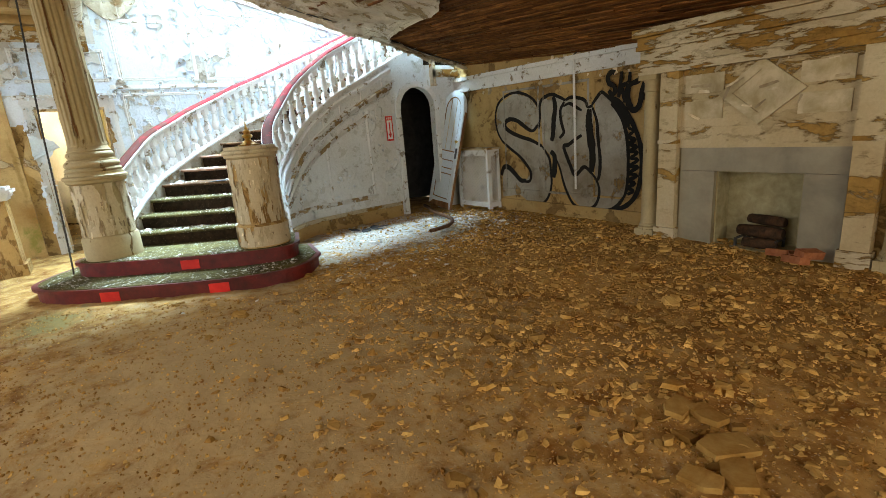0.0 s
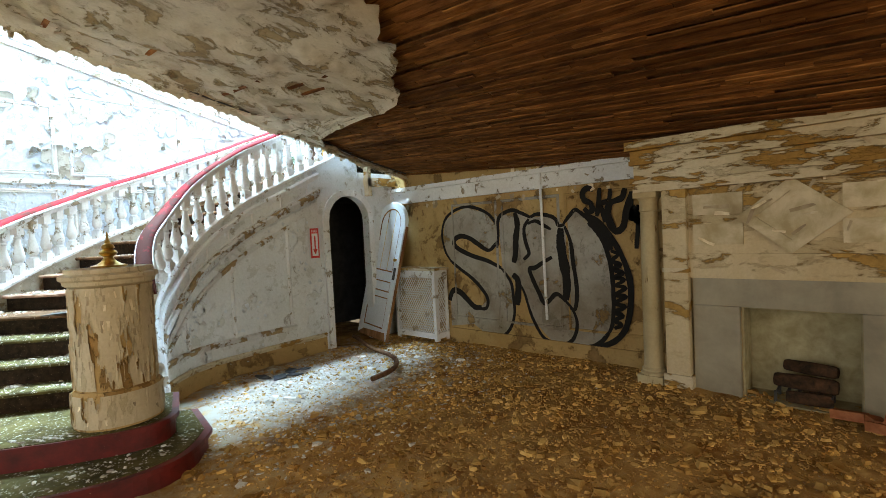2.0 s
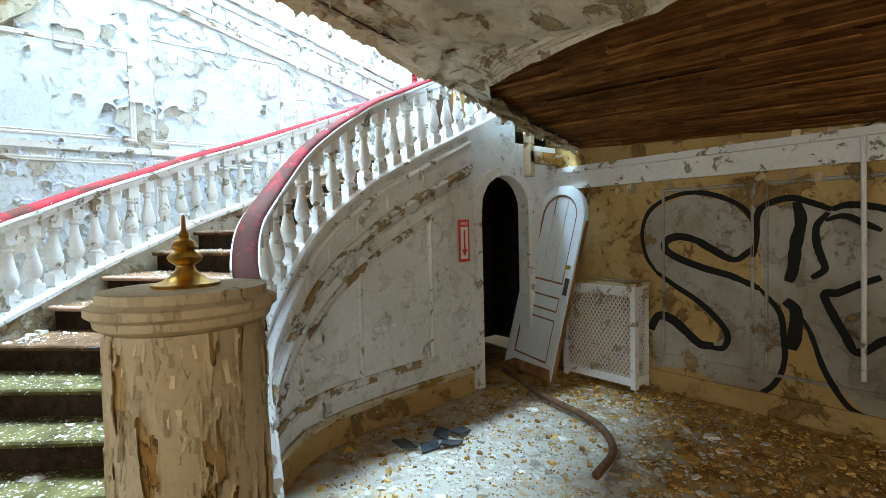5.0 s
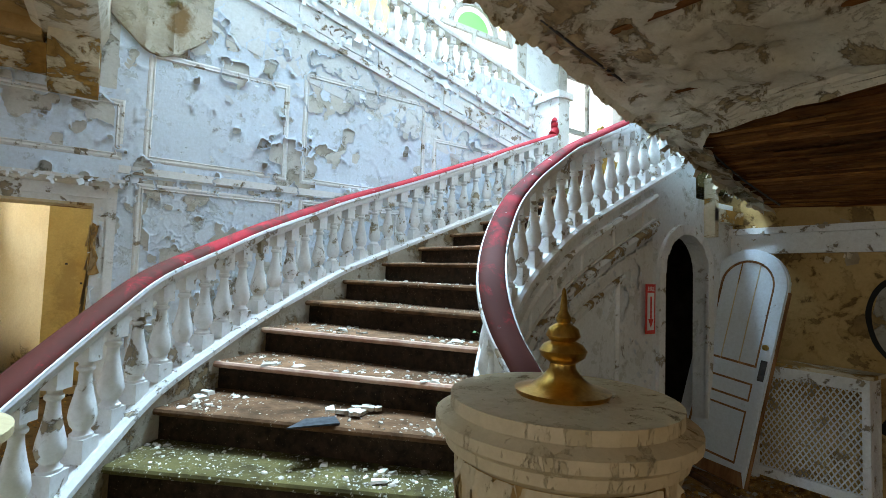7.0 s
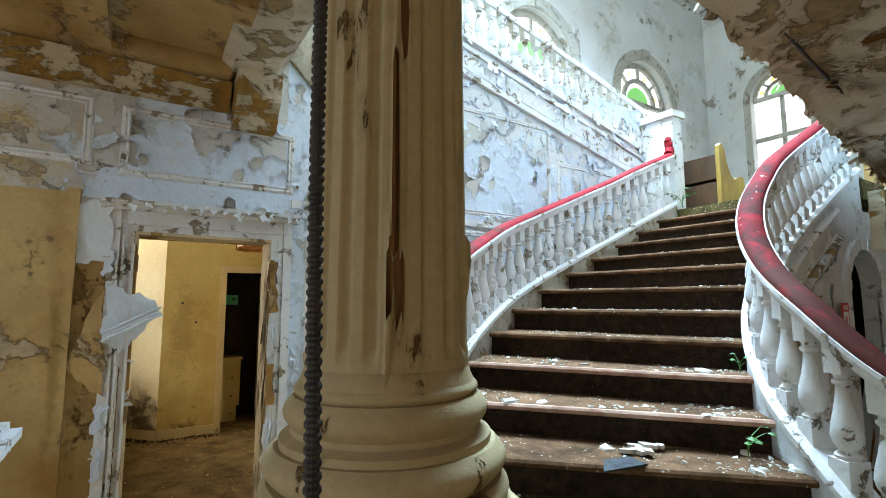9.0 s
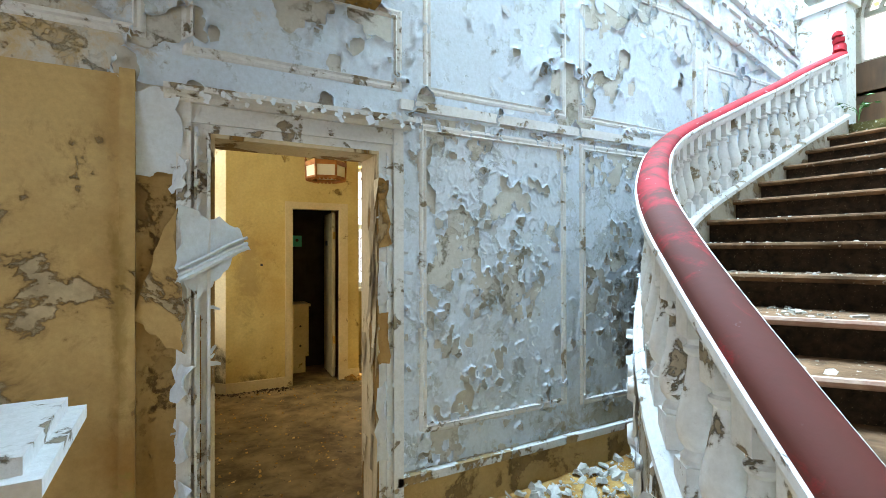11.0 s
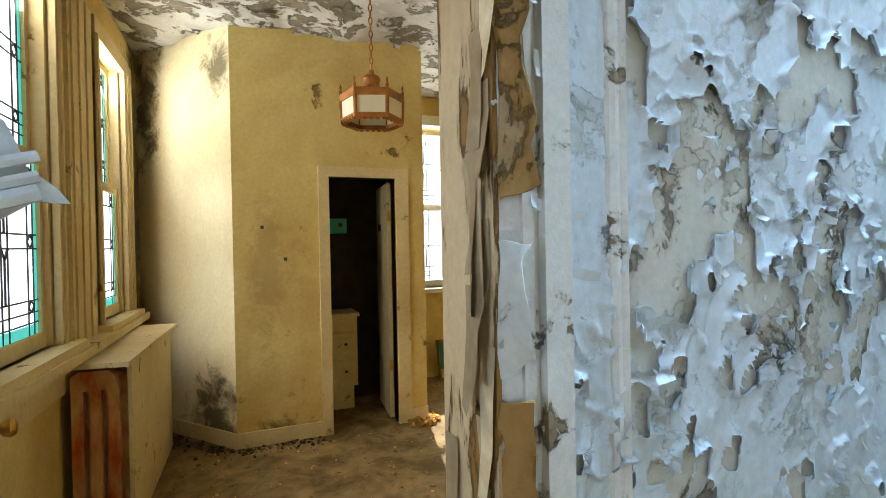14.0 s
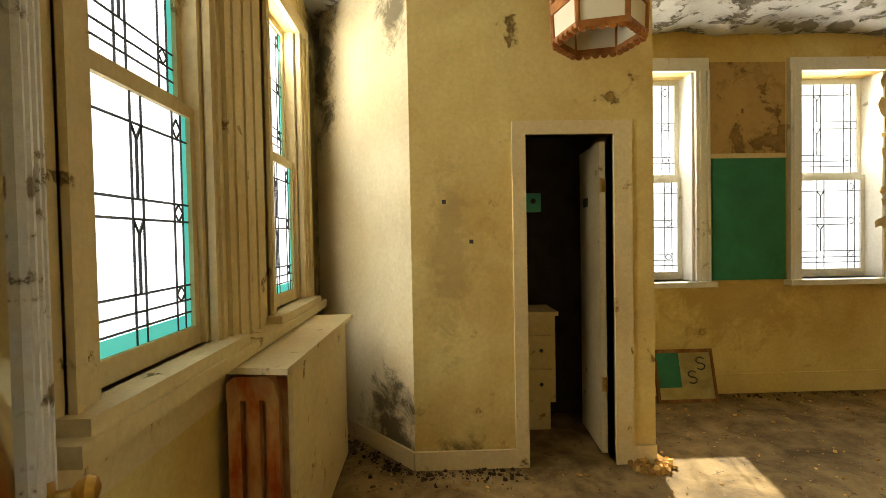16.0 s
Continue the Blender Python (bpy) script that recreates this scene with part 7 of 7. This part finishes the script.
def ceiling_place(r):
    x = r.uniform(0.6, 5.4)
    yy = 6.93 - abs(r.gauss(0, 0.6)) * max(0.12, 1.1 - (x - 0.6) / 3.3)
    return Vector((x, yy, ceil_z(x, yy) - 0.045)), DOWN.copy(), Vector((r.uniform(-1, 1), r.uniform(-1, 1), 0)).normalized()


flakes("hanging_plaster_flakes", 220, ceiling_place, M_SOFFIT, None, "hanging flakes of ceiling plaster", (0.02, 0.09), 0.3, 16)["category"] = "plaster"
flakes("hanging_plaster_fringe", 130, lambda r: (lambda x: (Vector((x, 6.94 + r.uniform(-0.03, 0.03), ceil_z(x, 6.9) - 0.03)), Vector((0, 0.3, -1)).normalized(), Vector((0, 0.5, -0.9)).normalized()))(r.uniform(0.9, 5.4)), M_SOFFIT, None, "ragged plaster fringe along the ceiling edge", (0.012, 0.05), 0.3, 17, 1.2)["category"] = "plaster"


def fire_place(r):
    return Vector((5.16 - r.choice((0.0, 0.08, 0.12)), r.uniform(1.3, 2.7), r.uniform(1.1, 2.28))), Vector((-1, 0, 0)), Vector((0, r.choice((-1, 1)), -0.3)).normalized()


flakes("paint_strips", 24, fire_place, M_FLAKECREAM, fire, "torn cream paint strips", (0.012, 0.035), 0.1, 18, 4.0)
flakes("paint_flakes", 90, lambda r: (Vector((5.595, r.uniform(3.3, 7.1), r.uniform(1.95, 2.3))), Vector((-1, 0, 0)), DOWN), M_FLAKECREAM, None, "torn cream paint along the wall cornice", (0.02, 0.08), 0.3, 19)["category"] = "paint flakes"
flakes("ceiling_flakes", 900, lambda r: (Vector((r.uniform(-0.9, 4.5), r.uniform(9.7, 13.4), 3.17)), DOWN.copy(), Vector((r.uniform(-1, 1), r.uniform(-1, 1), 0.01)).normalized()), M_GREYCEIL, study_ceiling, "hanging grey ceiling flakes", (0.02, 0.08), 0.25, 20)
flakes("paint_flakes", 60, lambda r: (Vector((r.uniform(3.84, 3.98), 13.565, r.uniform(1.2, 2.8))), Vector((0, -1, 0)), Vector((-0.7, 0, -0.7))), M_YTRIM, None, "curled cream paint beside the back window", (0.04, 0.1), 0.6, 21, 1.6)["category"] = "paint flakes"


# ---- rubble ----
def chips(name, count, place, mat, label, category, size, thick, seed, tilt=0.25, parent=None):
    """Broken flat pieces; place(rng) gives where each lies (x, y, z) or None."""
    r = random.Random(seed)
    v, f = [], []
    done = 0
    while done < count:
        got = place(r)
        if got is None:
            continue
        done += 1
        x, y, z = got
        w = size[0] * (size[1] / size[0]) ** (r.random() ** 1.7)
        h = w * r.uniform(*thick)
        n = r.choice((4, 5, 5, 6, 7))
        a0 = r.uniform(0, 6.28)
        tx, ty = r.gauss(0, tilt), r.gauss(0, tilt)
        b = len(v)
        asp = r.uniform(0.55, 1.0)
        ring = []
        for k in range(n):
            a = a0 + 2 * math.pi * (k + r.uniform(-0.3, 0.3)) / n
            q = w * 0.5 * r.uniform(0.6, 1.25)
            ring.append((q * math.cos(a), asp * q * math.sin(a)))
        ca, sa = math.cos(a0), math.sin(a0)
        for up_, sc in ((0, 1.0), (1, r.uniform(0.55, 0.9))):
            for px, py in ring:
                up_ = up_ and r.uniform(0.7, 1.25)
                qx, qy = (px * ca - py * sa) * sc, (px * sa + py * ca) * sc
                v.append((x + qx, y + qy, z - 0.3 * h + up_ * h + qx * tx + qy * ty))
        f.append(tuple(b + n + k for k in range(n)))
        f += [(b + k, b + (k + 1) % n, b + n + (k + 1) % n, b + n + k) for k in range(n)]
    me = bpy.data.meshes.new(name)
    me.from_pydata(v, [], f)
    me.materials.append(mat)
    ob = new(name, me)
    if parent:
        ob.parent = parent
    return tagged(ob, label, "" if parent else category, kind="stuff")


def blocked(x, y):
    if math.hypot(x - NEWEL[0], y - NEWEL[1]) < 0.55 or math.hypot(x - COLUMN[0], y - COLUMN[1]) < 0.6:
        return True
    ax = Vector((1.448, -0.96)).normalized()
    rel = Vector((x - 0.74, y - 6.145))
    if abs(rel.dot(ax)) < 1.4 and rel.dot(Vector((-0.553, -0.833))) < 0.95 and y < 8.9 and x < 2.3:
        return True
    if y > 5.9 and x < 5.0 and y > 6.05 + (x - 1.7) * 0.75 and x < 2.6:
        return True
    return y > 7.05 and x > 2.2 or (x > 5.08 and 0.75 < y < 3.25 and not 1.62 < y < 2.4) or x > 5.55


def hall_dense(r):
    x, y = r.uniform(0.2, 5.55), r.uniform(0.2, 7.1)
    d = 0.12 + 0.88 * min(1, max(0, (x - 0.25 * y + 0.1) / 1.7))
    if r.random() > d or blocked(x, y):
        return None
    if ((x - 3.2) / 1.7) ** 2 + ((y - 6.1) / 1.1) ** 2 < 1 and r.random() < 0.85:
        return None
    return x, y, dirt_height(x, y)


def hall_any(r):
    x, y = r.uniform(-2.0, 5.55), r.uniform(0.1, 9.2)
    if blocked(x, y) or (0.2 < x < 5 and y > 7.0):
        return None
    return x, y, dirt_height(x, y)


def pale_zone(r):
    x, y = r.gauss(3.4, 1.05), r.gauss(5.95, 0.75)
    if blocked(x, y):
        return None
    return x, y, dirt_height(x, y)


def alley(r):
    x, y = r.uniform(0.6, 4.5), r.uniform(8.6, 9.36)
    if y < 8.2 + 0.25 * (x - 1.0) and x < 2.5:
        return None
    return x, y, dirt_height(x, y) + 0.02


chips("plaster_rubble", 15000, hall_dense, M_RUBBLE, "brown broken plaster strewn over the hall floor", "rubble", (0.012, 0.085), (0.14, 0.4), 31, 0.28)
chips("plaster_gravel", 34000, hall_any, M_RUBBLE, "small plaster crumbs on the hall floor", "rubble", (0.006, 0.028), (0.3, 0.7), 32)
chips("large_plaster_pieces", 260, hall_dense, M_RUBBLE, "large flat pieces of fallen plaster", "rubble", (0.08, 0.18), (0.12, 0.3), 33, 0.15)
# pale debris, made denser to stand in for the light pool too
chips("white_plaster_chips", 5500, pale_zone, M_DUSTCHIP, "pale plaster chips in front of the stair wall", "rubble", (0.006, 0.055), (0.06, 0.2), 34, 0.2)
chips("pale_plaster_pieces", 900, pale_zone, M_DUSTCHIP, "dusty plaster pieces in front of the stair wall", "rubble", (0.03, 0.1), (0.08, 0.22), 39, 0.2)
chips("white_plaster_pieces", 60, pale_zone, M_PALERUBBLE, "white plaster pieces in front of the stair wall", "rubble", (0.07, 0.17), (0.08, 0.2), 35, 0.12)
# duller chips than M_PALERUBBLE put the shade of this gap into colour
chips("alley_rubble", 1400, alley, M_DUSTCHIP, "pale rubble between the stairs and the wall", "rubble", (0.015, 0.13), (0.12, 0.4), 36, 0.4)
chips("room_crumbs", 2600, lambda r: (lambda x, y: None if (x < 1.3 and y > 12.35) else (x, y, 0.09))(r.uniform(-0.9, 4.4), r.uniform(9.7, 13.5)), M_RUBBLE, "crumbs on the yellow room floor", "rubble", (0.006, 0.035), (0.2, 0.5), 37)
def wall_foot(r):
    if r.random() < 0.5:
        t = r.random()
        return -0.2 - 0.75 * t - abs(r.gauss(0, 0.07)), 12.36 + 0.9 * t - abs(r.gauss(0, 0.09)), 0.092
    x = r.uniform(-0.2, 0.45) if r.random() < 0.5 else r.uniform(1.3, 4.6)
    return x, (12.37 if x < 1 else 13.55) - abs(r.gauss(0, 0.08)), 0.092


chips("wall_foot_grime", 700, wall_foot, M_GRIME, "dark grime and crumbs along the skirting", "rubble", (0.008, 0.05), (0.15, 0.5), 40)
chips("corner_rubble", 60, lambda r: (r.uniform(1.1, 1.34), r.uniform(12.25, 12.39), 0.1), M_RUBBLE, "plaster heap at the closet corner", "rubble", (0.03, 0.1), (0.3, 0.6), 38)
SLABS = ((2.12, 1.09, 0.15, 10), (2.16, 0.97, 0.15, 70), (2.01, 0.8, 0.2, -25), (1.87, 0.7, 0.17, 35), (1.73, 0.78, 0.13, 100), (1.94, 1.17, 0.08, 60))
for k, (x, y, s_, a) in enumerate(SLABS):
    sl = Shape().prism([(-s_ * 0.6, -s_ * 0.32), (s_ * 0.5, -s_ * 0.38), (s_ * 0.62, s_ * 0.3), (-s_ * 0.2, s_ * 0.4), (-s_ * 0.65, s_ * 0.2)], 0, 0.03, lambda u, w, o: pose(x, y, dirt_height(x, y) + 0.004, 5 - 3 * k, 4, a) @ Vector((u, w, o)))
    tagged(part("plaster_slab", sl, M_RUBBLE), "broken cream plaster slab on the dirt", "plaster slab", "plaster slabs on the floor")


# litter on the treads
def tread_point(lo, hi, bias):
    def place(r):
        n = r.randrange(lo, hi)
        a, b, c, d = (Vector(p) for p in (LEFT[n], RIGHT[n], RIGHT[n + 1], LEFT[n + 1]))
        s_, t_ = r.random(), r.uniform(0.0, 0.97)
        if bias and noise.noise(Vector((n * 1.7, s_ * 4, 0))) < r.uniform(-0.3, 0.3):
            return None
        p = a.lerp(b, s_).lerp(d.lerp(c, s_), t_)
        return p.x, p.y, RISE * (n + 3) + 0.002
    return place


chips("tread_litter", 2600, tread_point(0, 13, True), M_PALERUBBLE, "paint chips scattered on the treads", "", (0.006, 0.04), (0.1, 0.3), 41, 0.15, stairs)
chips("tread_litter", 60, tread_point(0, 6, True), M_PALERUBBLE, "larger plaster bits on the treads", "", (0.05, 0.12), (0.1, 0.25), 42, 0.1, stairs)


def low_step(k):
    poly = bow(*((0.78, 0.55, 0.67, 0.5), (0.35, 0.33, 0.33, 0.5))[k])

    def place(r):
        a = Vector(poly[r.randrange(0, 33)])
        p = a.lerp(Vector((0.74, 6.15)), r.uniform(0.02, 0.3))
        if math.hypot(p.x - NEWEL[0], p.y - NEWEL[1]) < 0.32 or math.hypot(p.x - COLUMN[0], p.y - COLUMN[1]) < 0.34:
            return None
        return p.x, p.y, RISE * (k + 1) + 0.002
    return place


chips("step_litter", 420, low_step(0), M_PALERUBBLE, "paint chips on the bottom step", "", (0.006, 0.05), (0.1, 0.3), 43, 0.1, stairs)
chips("step_litter", 300, low_step(1), M_PALERUBBLE, "paint chips on the second step", "", (0.006, 0.04), (0.1, 0.3), 44, 0.1, stairs)
HEAP = ((0.0, 0.0, 0.06, 10), (0.07, 0.02, 0.05, 70), (-0.06, 0.03, 0.045, 130), (0.11, -0.02, 0.03, 30), (0.03, 0.06, 0.04, 100), (-0.02, -0.05, 0.03, 60))
for k, (dx, dy, r_, a) in enumerate(HEAP):
    tagged(part("plaster_piece", Shape().prism([(-r_, -0.5 * r_), (0.1 * r_, -0.8 * r_), (r_, -0.3 * r_), (0.7 * r_, 0.5 * r_), (-0.5 * r_, 0.7 * r_)], 0, 0.018, lambda u, w, o: pose(1.6 + dx, 7.16 + dy, 6 * RISE + 0.006 + 0.008 * (k % 2), 4 * (k % 3), 3, a) @ Vector((u, w, o))), M_PALERUBBLE), "broken white plaster piece on the stair tread", "plaster piece", "plaster pieces on the tread")
slate = tagged(part("slate_scrap", Shape().prism([(-0.14, -0.05), (0.1, -0.09), (0.12, 0.02), (-0.02, 0.05)], 0, 0.008, lambda u, w, o: Vector((1.36 + u, 7.12 + w, 6 * RISE + 0.006 + o))), M_SLATE), "dark slate scrap on the stair tread", "slate")
for k, (x, y) in enumerate(((3.15, 6.5), (3.35, 6.6), (3.02, 6.62), (3.3, 6.4), (3.5, 6.52))):
    tagged(part("slate_scrap", Shape().prism([(-0.09, -0.05), (0.06, -0.07), (0.1, 0.03), (-0.03, 0.06)], 0, 0.012, lambda u, w, o: pose(x, y, dirt_height(x, y) + 0.02, 6, -5, 50 * k) @ Vector((u, w, o))), M_SLATE), "dark slate scrap on the floor rubble", "slate", "slate scraps on the floor")


# small plants that sprout on the stairs
def sprout(x, y, z, n, size, seed):
    r = random.Random(seed)
    th = thing("sprout", "small green plant sprouting from a tread", "plant", "plants on the stairs")
    for i in range(n):
        a = r.uniform(0, 6.28)
        l = size * r.uniform(0.6, 1.1)
        tip = Vector((x + l * 0.5 * math.cos(a), y + l * 0.5 * math.sin(a), z + l * 0.8))
        part("stem", Shape().tube(spline([(x, y, z), (x + 0.1 * l * math.cos(a), y + 0.1 * l * math.sin(a), z + 0.5 * l), tip], 4), 0.002, 4), M_LEAF, th)
        sd = Vector((-math.sin(a), math.cos(a), 0)) * l * 0.17
        fw = Vector((math.cos(a), math.sin(a), -0.2)) * l * 0.3
        part("leaf", Shape().add([tip, tip + fw * 0.5 + sd, tip + fw, tip + fw * 0.5 - sd, tip + fw * 0.5 + Vector((0, 0, 0.01))], [(0, 1, 4), (1, 2, 4), (2, 3, 4), (3, 0, 4)]), M_LEAF, th)


sprout(2.33, 7.05, 8 * RISE, 5, 0.12, 1)
sprout(1.95, 6.85, 6 * RISE, 6, 0.16, 2)
sprout(4.9, 8.85, 17 * RISE, 9, 0.25, 3)
